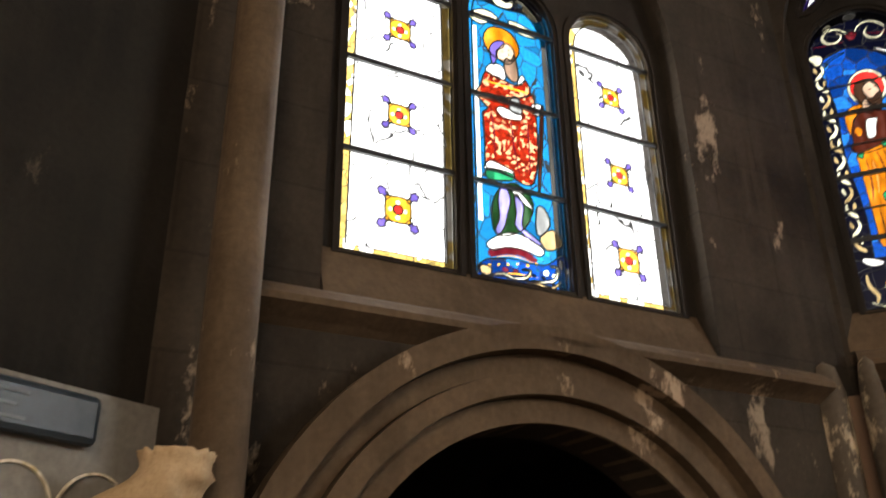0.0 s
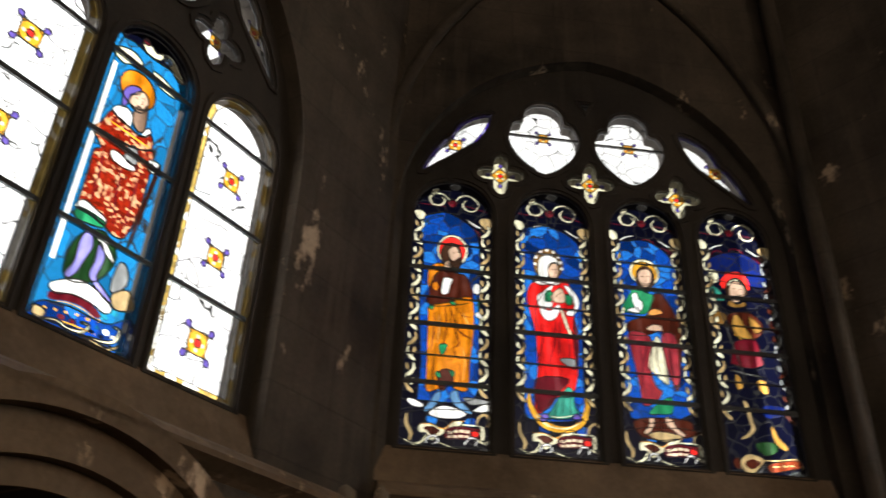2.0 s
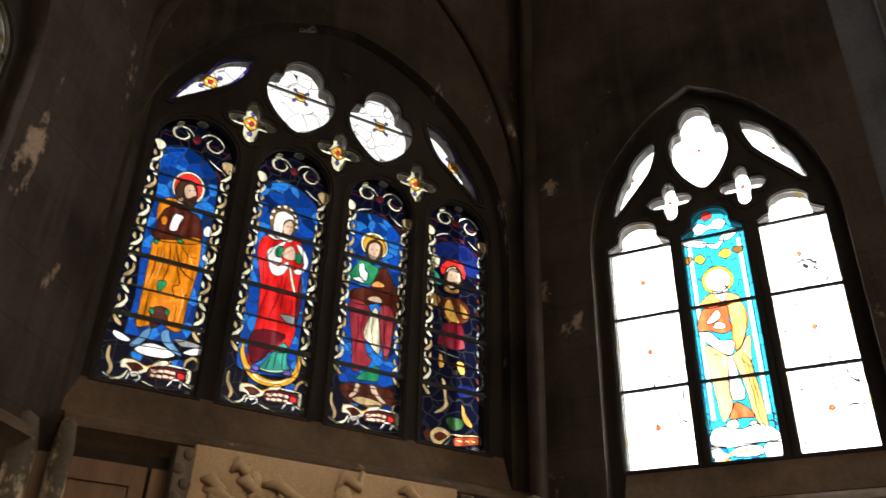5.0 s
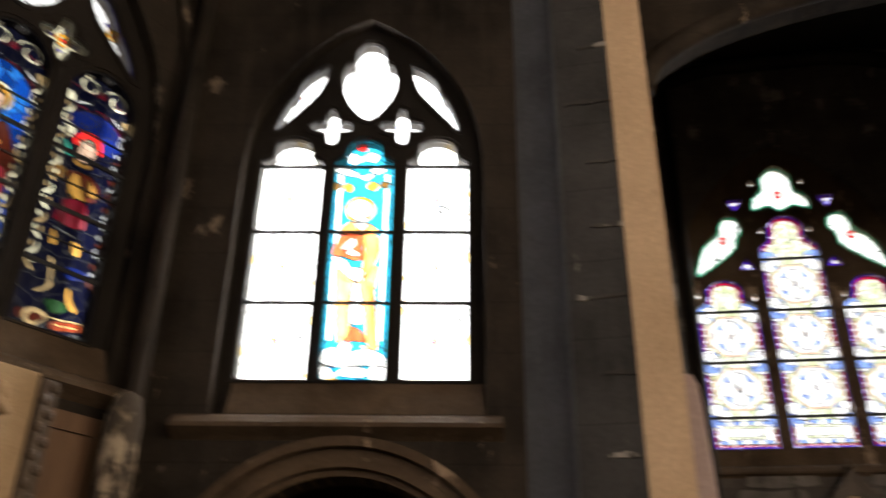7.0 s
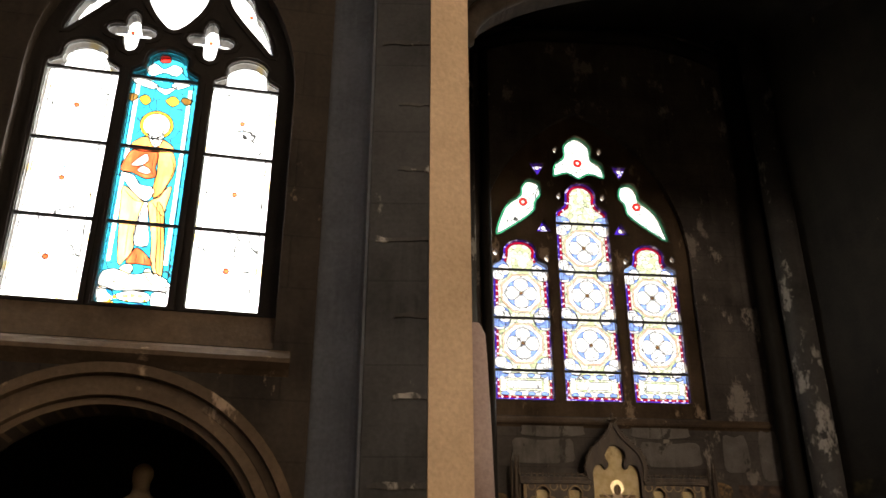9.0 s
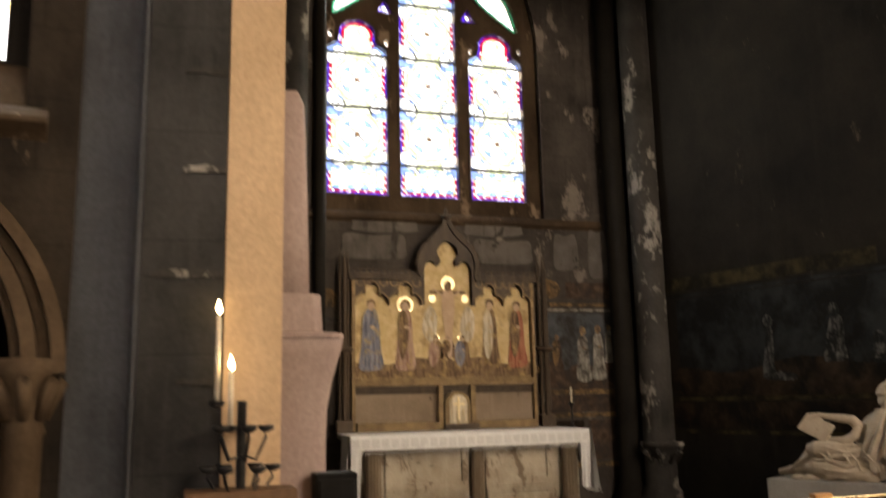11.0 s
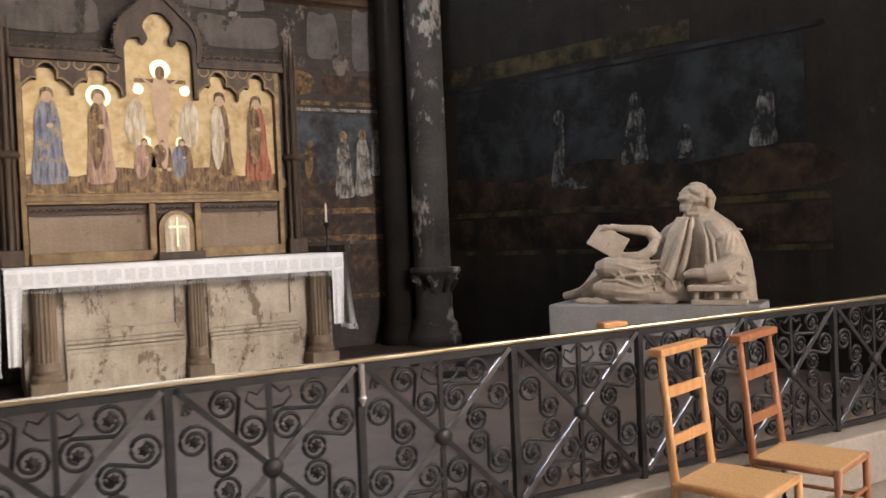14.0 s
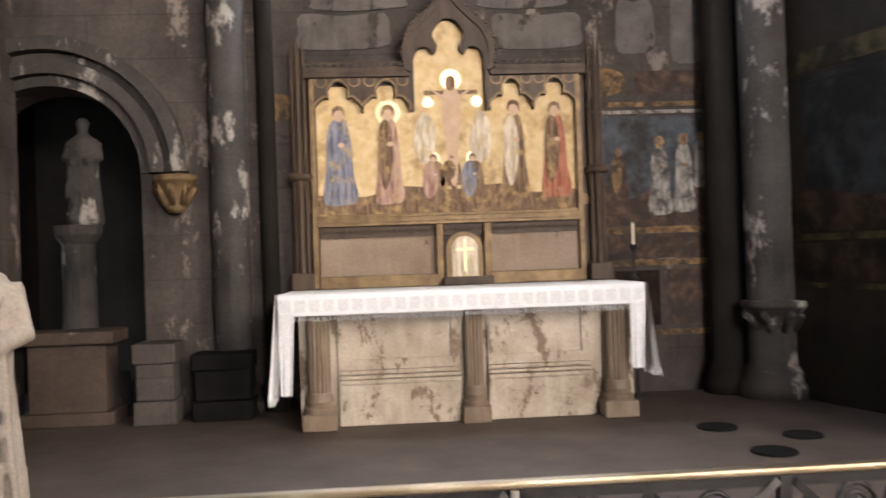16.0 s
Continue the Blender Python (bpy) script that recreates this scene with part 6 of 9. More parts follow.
# floors
bm = bmesh.new()
box(bm, -12, -18, FLOOR - 0.3, 12, 8, FLOOR)
solid("floor", bm, NAVE_FLOOR, pose(0, 0, 0), "worn pale limestone church floor", "floor")
bm = bmesh.new()
prism(bm, [(-2.3, -1.93), (5.72, -1.93), (4.2, 2.9), (-2.3, 2.9)], 0, 0.372)
for v in bm.verts:
    v.co = (v.co.x, v.co.z, v.co.y - 0.372)
solid("floor_chapel", bm, CHAPEL_FLOOR, pose(0, 0, 0), "raised brown stone floor of the chapel", "floor")

# chapel side walls
bm = bmesh.new()
box(bm, -0.2, -0.15, PLAT - 0.38, 5.6, 0.25, TOP + 1)
# Faces away from the nave daylight; that shade is in its colour
wall_e = solid("wall_east", bm, SOOT_SHADE, RIGHT, "soot-stained wall with a faded mural, unlit side painted dark", "wall")
bm = bmesh.new()
box(bm, -2.12, -1.95, FLOOR, -1.97, 2.8, TOP + 1)
solid("wall_chapel_side", bm, CHAPEL_WALL, pose(0, 0, 0), "stained ashlar side wall of the chapel", "wall")

# nave enclosure behind: back, side and return walls are unseen and assumed
bm = bmesh.new()
plate(bm, opened(-3.0, FLOOR, 16.2, TOP + 1), [opened(1.0, 4.0, 8.0, 9.0)], 0.0, 0.4)
solid("wall_nave_back", bm, PALE_PLASTER, wall_frame(5.5 + 3.3, -15.6, 180), "assumed plain nave wall with a wide opening for fill light", "wall")
bm = bmesh.new()
plate(bm, opened(-8.0, FLOOR, 11.0, TOP + 1), [opened(1.0, 3.5, 6.0, 8.0)], 0.0, 0.4)
solid("wall_nave_side", bm, PALE_PLASTER, wall_frame(9.0, -5.0, -90), "assumed plain aisle wall with a high opening for fill light", "wall")
bm = bmesh.new()
box(bm, -9, -0.05, FLOOR, 0.1, 0.3, TOP + 1)
solid("wall_left", bm, SOOT_SHADE, wall_frame(-4.22, -8.40, 145), "near-black aisle wall with flaked patches", "wall")
bm = bmesh.new()
box(bm, 5.6, -2.4, FLOOR, 9.2, -2.0, TOP + 1)
solid("wall_nave_return", bm, PALE_PLASTER, pose(0, 0, 0), "assumed plain wall beside the chapel", "wall")
bm = bmesh.new()
box(bm, -8, -16, TOP + 0.9, 10, -1.9, TOP + 1.2)
# The gloom overhead is put into this slab's near-black colour
solid("ceiling", bm, SHADE_BLACK, pose(0, 0, 0), "vault high above, its shade painted near black", "ceiling")
# wide arch between the aisle and the chapel
bm = bmesh.new()
span = [(2.30 + 3.25 * math.cos(radians(a)), 5.15 + 1.0 * math.sin(radians(a))) for a in range(0, 181, 6)]
prism(bm, [(9.0, 5.15), (9.0, TOP + 1), (-1.0, TOP + 1), (-1.0, 5.15), *span[::-1]], -2.28, -1.96)
solid("wall_chapel_arch", bm, SOOT, pose(0, 0, 0), "sooty wall over the wide arch into the chapel", "wall")
bm = bmesh.new()
tube(bm, [(x, -2.26, z + 0.01) for x, z in span], 0.085, 10)
solid("arch_roll", bm, SOOT, pose(0, 0, 0), "round roll moulding along the chapel arch", "moulding", smooth=True)
# pointed barrel vault over the chapel, its unlit height painted near black
bm = bmesh.new()
outer_arch, inner_arch = pointed(-2.3, 5.9, 6.2, 6.2, 9.8, 14)[2:], pointed(-2.05, 5.65, 6.2, 6.2, 9.5, 14)[2:]
prism(bm, outer_arch + inner_arch[::-1], -2.3, 2.80)
solid("ceiling_chapel", bm, SHADE_BLACK, pose(0, 0, 0), "pointed vault over the chapel, shade painted near black", "ceiling")
for y in (-2.15, 2.72):
    bm = bmesh.new()
    tube(bm, [(u, y, z) for u, z in pointed(-1.9, 5.4, 6.0, 6.0, 9.3, 14)[2:]], 0.11, 8)
    # Ribs use the shade-dark stone: the gloom up there is painted
    solid("vault_rib", bm, SOOT_SHADE, pose(0, 0, 0), "moulded pointed rib of the chapel vault", "rib", smooth=True)


# ---------------------------------------------------------------- sills between tracery and string courses
def sill_slope(m, u0, u1, z0, z1, name="window_sill"):
    bm = bmesh.new()
    prof = [(-0.13, z0), (-0.03, z1), (0.08, z1), (0.08, z0 - 0.05), (-0.13, z0 - 0.05)]
    a, b = [bm.verts.new((u0, y, z)) for y, z in prof], [bm.verts.new((u1, y, z)) for y, z in prof]
    bm.faces.new(a)
    bm.faces.new(b[::-1])
    for i in range(5):
        j = (i + 1) % 5
        bm.faces.new((a[i], a[j], b[j], b[i]))
    solid(name, bm, SOOT_PLAIN, m, "sloped sooty stone sill below the glass", "sill")


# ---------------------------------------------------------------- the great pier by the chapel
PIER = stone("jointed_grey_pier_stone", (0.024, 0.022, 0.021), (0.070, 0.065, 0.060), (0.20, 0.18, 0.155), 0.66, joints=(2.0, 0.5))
pier = thing("pier_1", pose(0, 0, 0), "tall compound pier, lit face painted beige, unlit faces painted dark", "pier", kind="structure")
def upright(name, outline, material, parent, label="", smooth=False):
    """A mass of one plan from the floor to the vault."""
    bm = bmesh.new()
    prism(bm, outline, FLOOR, TOP + 1)
    for v in bm.verts:
        v.co = (v.co.x, v.co.z, v.co.y)
    return part(name, bm, material, parent, label, smooth)


# Unlit body: its shade is put into the dark grey
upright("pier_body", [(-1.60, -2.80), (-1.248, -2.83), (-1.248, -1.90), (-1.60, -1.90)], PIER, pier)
# Warm lamplight on this face is put into its beige colour
upright("pier_face", [(-1.245, -2.833), (-0.985, -2.74), (-0.955, -2.30), (-0.955, -1.90), (-1.245, -1.90)], BEIGE, pier, "beige stone face with warm light painted in")
# hollow moulding that turns from the window wall to the pier's edge
cove = [(-2.02 + 0.40 * math.sin(radians(a)), -2.805 + 0.13 * math.cos(radians(a))) for a in range(0, 91, 9)]
upright("pier_cove", [*cove, (-1.604, -2.805), (-1.604, -2.40), (-2.02, -2.40)], stone("grey_hollow_stone", (0.045, 0.045, 0.046), (0.095, 0.095, 0.097), (0.16, 0.155, 0.15), 0.68), pier, "smooth grey hollow moulding")

# pale mortar showing in the pier's joints
random.seed(7)
for k in range(18):
    z = FLOOR + 0.35 + 0.47 * k
    x0, x1 = -1.44, -1.25
    if k % 3 == 1:
        x0 = -1.56
    pts = []
    for q in range(7):
        x = x0 + (x1 - x0) * q / 6
        pts.append((x, z + random.uniform(0.006, 0.028)))
    for q in range(6, -1, -1):
        x = x0 + (x1 - x0) * q / 6
        pts.append((x, z - random.uniform(0.004, 0.02)))
    bm = bmesh.new()
    prism(bm, pts, 0, 0.01)
    for v in bm.verts:
        v.co.y += -2.812 - 0.085 * (v.co.x + 1.60)
    part("mortar_joint", bm, SHAFT, pier, "pale ragged mortar joint")

# pinkish respond with a flared capital and a broken springer above it
def loft(bm, sections):
    """Rectangular rounded sections (cx, cy, half x, half y, z) joined upward."""
    rings = []
    for cx, cy, hx, hy, z in sections:
        ring = []
        for k in range(16):
            a = math.tau * k / 16
            c, s = math.cos(a), math.sin(a)
            e = 0.45
            ring.append(bm.verts.new((cx + hx * math.copysign(abs(c) ** e, c), cy + hy * math.copysign(abs(s) ** e, s), z)))
        rings.append(ring)
    for a, b in zip(rings, rings[1:]):
        for k in range(16):
            bm.faces.new((a[k], a[(k + 1) % 16], b[(k + 1) % 16], b[k]))
    bm.faces.new(rings[0])
    bm.faces.new(rings[-1])


respond = thing("pier_respond", pose(0.01, -0.06, 0), "pinkish plastered half column with flared capital and cut springer", "column", kind="structure")
bm = bmesh.new()
loft(bm, [(-0.87, -2.12, 0.20, 0.20, FLOOR), (-0.87, -2.12, 0.20, 0.20, 0.2), (-0.88, -2.12, 0.165, 0.17, 0.3), (-0.88, -2.12, 0.165, 0.17, 1.10), (-0.88, -2.12, 0.17, 0.17, 1.25),
          (-0.875, -2.13, 0.19, 0.19, 1.40), (-0.865, -2.14, 0.215, 0.22, 1.53), (-0.86, -2.15, 0.225, 0.23, 1.60)])
part("shaft", bm, PINK, respond, smooth=True)
bm = bmesh.new()
loft(bm, [(-0.86, -2.15, 0.225, 0.23, 1.605), (-0.86, -2.15, 0.225, 0.23, 1.63), (-0.90, -2.15, 0.16, 0.19, 1.64), (-0.905, -2.15, 0.155, 0.18, 1.83)])
part("abacus", bm, PINK, respond)
bm = bmesh.new()
loft(bm, [(-0.93, -2.14, 0.125, 0.15, 1.835), (-0.935, -2.13, 0.12, 0.14, 2.3), (-0.93, -2.10, 0.105, 0.12, 2.75), (-0.915, -2.08, 0.085, 0.10, 2.90), (-0.91, -2.07, 0.05, 0.06, 2.98)])
part("springer", bm, PINK, respond, smooth=True)

bm = bmesh.new()
box(bm, -0.79, -2.46, 0.68, -0.58, -2.30, 0.95, 0.012)
box(bm, -0.77, -2.475, 0.71, -0.60, -2.455, 0.92, 0.006)
ob = solid("loudspeaker", bm, BLACK_BOX, pose(0, 0, 0), "small black box loudspeaker fixed to the pier", "loudspeaker", kind="")
bm = bmesh.new()
box(bm, -0.80, -2.31, 0.72, -0.70, -2.22, 0.9)
part("bracket", bm, IRON, ob)

# ---------------------------------------------------------------- chapel shafts and brackets
def chapel_shaft(x, y, r, material, label):
    return shaft("chapel_shaft", x, y, r, PLAT, TOP + 1, material, label)


chapel_shaft(3.74, 2.64, 0.135, SOOT_SHADE, "black engaged shaft in the chapel corner")
chapel_shaft(4.02, 2.38, 0.20, SHAFT, "flaked grey engaged shaft in the chapel corner")
chapel_shaft(-0.28, 2.70, 0.15, SHAFT, "flaked grey engaged shaft beside the altar")
chapel_shaft(0.02, 2.74, 0.07, SOOT_SHADE, "slender black shaft beside the altar")


def corbel(name, x, y, z, r, material, label, m=None):
    bm = bmesh.new()
    lathe(bm, [(r * 0.35, z - 0.30), (r * 0.5, z - 0.26), (r * 0.45, z - 0.22), (r * 0.75, z - 0.12), (r * 0.95, z - 0.05), (r, z - 0.045), (r, z)], 16, x, y)
    # curled leaves
    for k in range(8):
        a = math.tau * k / 8
        tube(bm, [(x + r * d * math.cos(a), y + r * d * math.sin(a), z - h) for d, h in ((0.5, 0.24), (0.78, 0.14), (1.02, 0.09), (0.98, 0.13))], [0.02, 0.03, 0.028, 0.015], 6)
    return solid(name, bm, material, pose(0, 0, 0), label, "capital", kind="structure", smooth=True)


corbel("wall_corbel", -0.72, 2.74, 1.92, 0.17, GOLD_WOOD, "carved foliate capital with worn gilding")
corbel("wall_corbel", -2.70, 2.74, 1.92, 0.17, SHAFT, "carved foliate capital of flaked stone")
corbel("wall_corbel", 4.0, 2.30, 0.76, 0.26, SHAFT, "broken carved bracket on a flaked shaft")
for u in (-0.17, 1.57):
    bm = bmesh.new()
    lathe(bm, [(0.08, FLOOR), (0.08, 1.17), (0.09, 1.19), (0.08, 1.22), (0.12, 1.42), (0.13, 1.43), (0.13, 1.49)], 16, u, -0.12)
    for k in range(8):
        a = math.tau * k / 8
        tube(bm, [(u + d * math.cos(a), -0.12 + d * math.sin(a), z) for d, z in ((0.08, 1.24), (0.11, 1.33), (0.15, 1.40), (0.14, 1.36))], [0.02, 0.03, 0.025, 0.012], 6)
    solid("arch_capital", bm, SOOT_PLAIN, WC, "short foliate capital carrying a round arch", "capital", smooth=True)
for u in (-0.20, 1.80):
    bm = bmesh.new()
    lathe(bm, [(0.10, FLOOR), (0.10, 0.98), (0.11, 1.0), (0.10, 1.03), (0.18, 1.27), (0.19, 1.28), (0.19, 1.34)], 16, u, -0.12)
    solid("arch_capital", bm, SOOT_PLAIN, WA, "short plain capital carrying a round arch", "capital", smooth=True)

# ---------------------------------------------------------------- murals
PAINT = {
    "sky": plain("faded_slate_blue_paint", (0.045, 0.052, 0.058), (0.085, 0.092, 0.098), 4, 0.7),
    "sky_dark": plain("dimmed_blue_paint", (0.014, 0.018, 0.021), (0.030, 0.036, 0.040), 3, 0.65),
    "ochre": plain("faded_ochre_paint", (0.17, 0.10, 0.045), (0.26, 0.165, 0.08), 9, 0.6),
    "ochre_dark": plain("dimmed_ochre_paint", (0.035, 0.025, 0.012), (0.07, 0.05, 0.022), 6, 0.6),
    "earth": plain("brown_earth_paint", (0.05, 0.032, 0.022), (0.10, 0.066, 0.045), 6, 0.7),
    "earth_dark": plain("dimmed_brown_paint", (0.022, 0.014, 0.009), (0.045, 0.028, 0.018), 5, 0.6),
    "pale": plain("pale_robe_paint", (0.30, 0.275, 0.235), (0.42, 0.39, 0.34), 14, 0.7),
    "ghost": plain("dimmed_pale_paint", (0.06, 0.06, 0.055), (0.14, 0.135, 0.12), 9, 0.7),
    "gold": plain("worn_gold_ground", (0.52, 0.36, 0.135), (0.66, 0.49, 0.22), 7, 0.5, 0.1),
    "shine": plain("bright_gilding", (0.80, 0.64, 0.34), (0.90, 0.76, 0.46), 12, 0.35, 0.4),
    "blue": plain("greyed_blue_paint", (0.16, 0.16, 0.19), (0.25, 0.25, 0.28), 14, 0.6),
    "rose": plain("faded_rose_paint", (0.38, 0.23, 0.17), (0.50, 0.34, 0.26), 14, 0.6),
    "red": plain("brick_red_paint", (0.30, 0.10, 0.06), (0.42, 0.17, 0.10), 14, 0.6),
    "brown": plain("umber_paint", (0.14, 0.085, 0.05), (0.22, 0.14, 0.085), 14, 0.6),
    "flesh": plain("pale_flesh_paint", (0.50, 0.34, 0.21), (0.60, 0.43, 0.29), 14, 0.6),
    "cream": plain("cream_paint", (0.60, 0.52, 0.38), (0.70, 0.62, 0.48), 14, 0.6),
}


def flaky(name, back, c1, c2, cover=0.5, scale=7.0, folds=False):
    """Old paint: two tones, worn through to the ground in patches."""
    m, n, l, b = mat(name, 0.7)
    tone = noise_tex(n, l, coords(n, l, (5, 5, 0.7) if folds else (1, 1, 1)), scale * (0.9 if folds else 2), 5)
    col = ramp(n, l, tone, [(0.36, c1), (0.62, c2)])
    worn = noise_tex(n, l, coords(n, l, (1, 1, 0.8)), scale, 9, 0.7)
    col = mixed(n, l, ramp(n, l, worn, [(cover - 0.05, (1, 1, 1)), (cover + 0.09, (0, 0, 0))]), col, back)
    l.new(col, b.inputs["Base Color"])
    bump(n, l, b, worn, 0.25, 0.004)
    return m


PAINT["pale"] = flaky("pale_robe_paint_worn", (0.07, 0.06, 0.05), (0.16, 0.145, 0.12), (0.38, 0.35, 0.30), 0.46, 11, True)
# ghost and the *_dark paints hold the unlit splayed wall's shade
PAINT["ghost"] = flaky("dimmed_pale_paint_worn", (0.012, 0.012, 0.011), (0.03, 0.03, 0.028), (0.15, 0.145, 0.13), 0.52, 9, True)
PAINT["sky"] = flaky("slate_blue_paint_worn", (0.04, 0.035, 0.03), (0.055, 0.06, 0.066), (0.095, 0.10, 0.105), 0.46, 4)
PAINT["sky_dark"] = flaky("dimmed_blue_paint_worn", (0.007, 0.0065, 0.006), (0.012, 0.0125, 0.0125), (0.022, 0.024, 0.024), 0.48, 2.5)
PAINT["earth_dark"] = flaky("dimmed_brown_paint_worn", (0.006, 0.005, 0.004), (0.014, 0.009, 0.006), (0.032, 0.020, 0.012), 0.48, 3)
PAINT["ochre_dark"] = flaky("dimmed_ochre_paint_worn", (0.010, 0.008, 0.005), (0.022, 0.017, 0.008), (0.050, 0.038, 0.016), 0.48, 4)
PAINT["ochre"] = flaky("ochre_paint_worn", (0.06, 0.045, 0.03), (0.15, 0.09, 0.04), (0.27, 0.17, 0.08), 0.48, 9)
PAINT["earth"] = flaky("earth_paint_worn", (0.045, 0.035, 0.03), (0.05, 0.032, 0.022), (0.11, 0.072, 0.05), 0.48, 7)
for key, back, c1, c2 in (("blue", (0.40, 0.30, 0.15), (0.10, 0.10, 0.13), (0.27, 0.27, 0.31)), ("rose", (0.48, 0.34, 0.16), (0.22, 0.12, 0.09), (0.50, 0.34, 0.27)), ("red", (0.40, 0.24, 0.12), (0.20, 0.06, 0.04), (0.44, 0.18, 0.11)),
                          ("brown", (0.40, 0.27, 0.12), (0.09, 0.055, 0.035), (0.25, 0.165, 0.10)), ("cream", (0.52, 0.38, 0.18), (0.36, 0.29, 0.19), (0.70, 0.62, 0.48))):
    PAINT[key] = flaky(key + "_robe_paint_worn", back, c1, c2, 0.40, 10, True)
PAINT["gold"] = flaky("gold_ground_worn", (0.36, 0.245, 0.12), (0.54, 0.385, 0.18), (0.66, 0.51, 0.28), 0.40, 5)


def painted(parent, name, poly, depth, paint, step=0.004):
    bm = bmesh.new()
    prism(bm, poly, depth, depth + 0.003)
    return part(name, bm, PAINT[paint], parent)


def rect(u0, z0, u1, z1):
    return [(u0, z0), (u1, z0), (u1, z1), (u0, z1)]


def robe_shape(c, z0, h, w, lean=0.0):
    return smooth_line([(c + x * w + lean * y * h, z0 + y * h) for x, y in ((-0.5, 0.0), (-0.42, 0.3), (-0.34, 0.6), (-0.24, 0.8), (0, 0.86), (0.24, 0.8), (0.36, 0.58), (0.40, 0.3), (0.52, 0.02), (0, -0.03))], 3)


def painted_saint(parent, c, z0, h, w, robe, mantle, depth, halo=None, skin="flesh"):
    if halo:
        painted(parent, "painted_halo", ellipse(c, z0 + 0.90 * h, h * 0.125, h * 0.125, 20), depth + 0.004, halo)
        painted(parent, "painted_ground", ellipse(c, z0 + 0.90 * h, h * 0.085, h * 0.085, 18), depth + 0.002, "gold")
    painted(parent, "painted_robe", robe_shape(c, z0, h, w), depth, robe)
    painted(parent, "painted_mantle", smooth_line([(c + x * w, z0 + y * h) for x, y in ((-0.36, 0.34), (-0.36, 0.66), (-0.2, 0.82), (0.05, 0.78), (0.16, 0.5), (0.02, 0.22), (-0.2, 0.12))], 3), depth - 0.004, mantle)
    painted(parent, "painted_hand", ellipse(c + 0.06 * w, z0 + 0.58 * h, 0.035 * h, 0.025 * h, 8), depth - 0.008, skin)
    painted(parent, "painted_head", ellipse(c, z0 + 0.89 * h, h * 0.05, h * 0.072, 14), depth - 0.004, skin)
    painted(parent, "painted_hair", smooth_line([(c + x * h, z0 + (0.89 + y) * h) for x, y in ((-0.062, -0.03), (-0.055, 0.06), (0, 0.09), (0.055, 0.06), (0.062, -0.03), (0.035, 0.03), (0, 0.045), (-0.035, 0.03))], 3), depth - 0.008, "brown")


# beside the altar, on the chapel's back wall (wall face at local y -0.12)
F = -0.124
mural = thing("mural", WD, "faded mural with pale figures and ochre bands on the chapel wall", "mural")
painted(mural, "painted_sky", rect(2.78, 1.42, 3.70, 2.32), F, "sky")
painted(mural, "painted_earth", smooth_line([(2.78, 1.42), (3.70, 1.42), (3.70, 1.72), (3.45, 1.66), (3.2, 1.70), (3.0, 1.62), (2.78, 1.75)], 3), F - 0.004, "earth")
for c, z0, h, w, p in ((3.27, 1.50, 0.66, 0.20, "pale"), (3.48, 1.52, 0.66, 0.19, "pale"), (3.63, 1.72, 0.46, 0.13, "pale"), (2.92, 1.62, 0.44, 0.16, "earth")):
    painted_saint(mural, c, z0, h, w, p, "ochre" if p == "earth" else "pale", F - 0.010, None, "brown")
for z0, z1, p in ((2.34, 2.37, "pale"), (2.40, 2.44, "ochre"), (1.33, 1.39, "ochre"), (1.06, 1.11, "ochre"), (0.47, 0.52, "ochre"), (1.12, 1.32, "earth")):
    painted(mural, "painted_band", rect(2.80, z0, 3.70, z1), F - 0.002, p)
painted(mural, "painted_panel", rect(3.30, 0.56, 3.68, 1.02), F - 0.002, "earth")
painted(mural, "painted_panel", rect(2.86, 0.56, 3.24, 1.02), F - 0.002, "earth_dark")
painted(mural, "painted_scroll", smooth_line([(2.76, 2.50), (2.95, 2.52), (3.00, 2.61), (2.95, 2.70), (2.76, 2.72)], 3), F - 0.002, "ochre")
painted(mural, "painted_panel", rect(3.08, 2.50, 3.70, 2.70), F - 0.002, "earth")
mural2 = thing("mural", WD, "faded ochre scroll painted on the dark chapel wall", "mural")
painted(mural2, "painted_scroll", smooth_line([(-0.02, 2.36), (0.18, 2.36), (0.22, 2.46), (0.18, 2.56), (-0.02, 2.56), (-0.06, 2.46)], 3), F - 0.002, "ochre")
painted(mural2, "painted_band", rect(-0.08, 2.20, 0.24, 2.23), F - 0.002, "sky")
# pale worn stones above the altarpiece
PATCH = stone("worn_grey_block", (0.07, 0.06, 0.052), (0.17, 0.15, 0.13), (0.06, 0.05, 0.042), 0.56, 2.0)
for k, (u0, z0, u1, z1) in enumerate(((0.30, 2.92, 1.02, 3.22), (1.90, 2.90, 2.62, 3.20), (0.42, 3.24, 1.16, 3.40), (1.80, 3.24, 2.50, 3.40), (2.95, 2.85, 3.25, 3.30), (3.42, 2.76, 3.66, 3.36))):
    bm = bmesh.new()
    prism(bm, smooth_line([(u0, z0 + 0.02), ((u0 + u1) / 2, z0), (u1, z0 + 0.03), (u1 + 0.02, (z0 + z1) / 2), (u1 - 0.02, z1), ((u0 + u1) / 2, z1 - 0.02), (u0 + 0.02, z1), (u0 - 0.01, (z0 + z1) / 2)], 3), -0.134, -0.121)
    solid("worn_stone", bm, PATCH, WD, "pale worn stone block showing through the soot", "stone block", kind="structure")

# long mural on the splayed wall, shade painted in (face at local y -0.15)
E_ = -0.154
mural3 = thing("mural", RIGHT, "long mural with faint pale figures, painted dark for shade", "mural")
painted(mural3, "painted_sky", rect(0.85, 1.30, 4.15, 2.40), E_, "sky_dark")
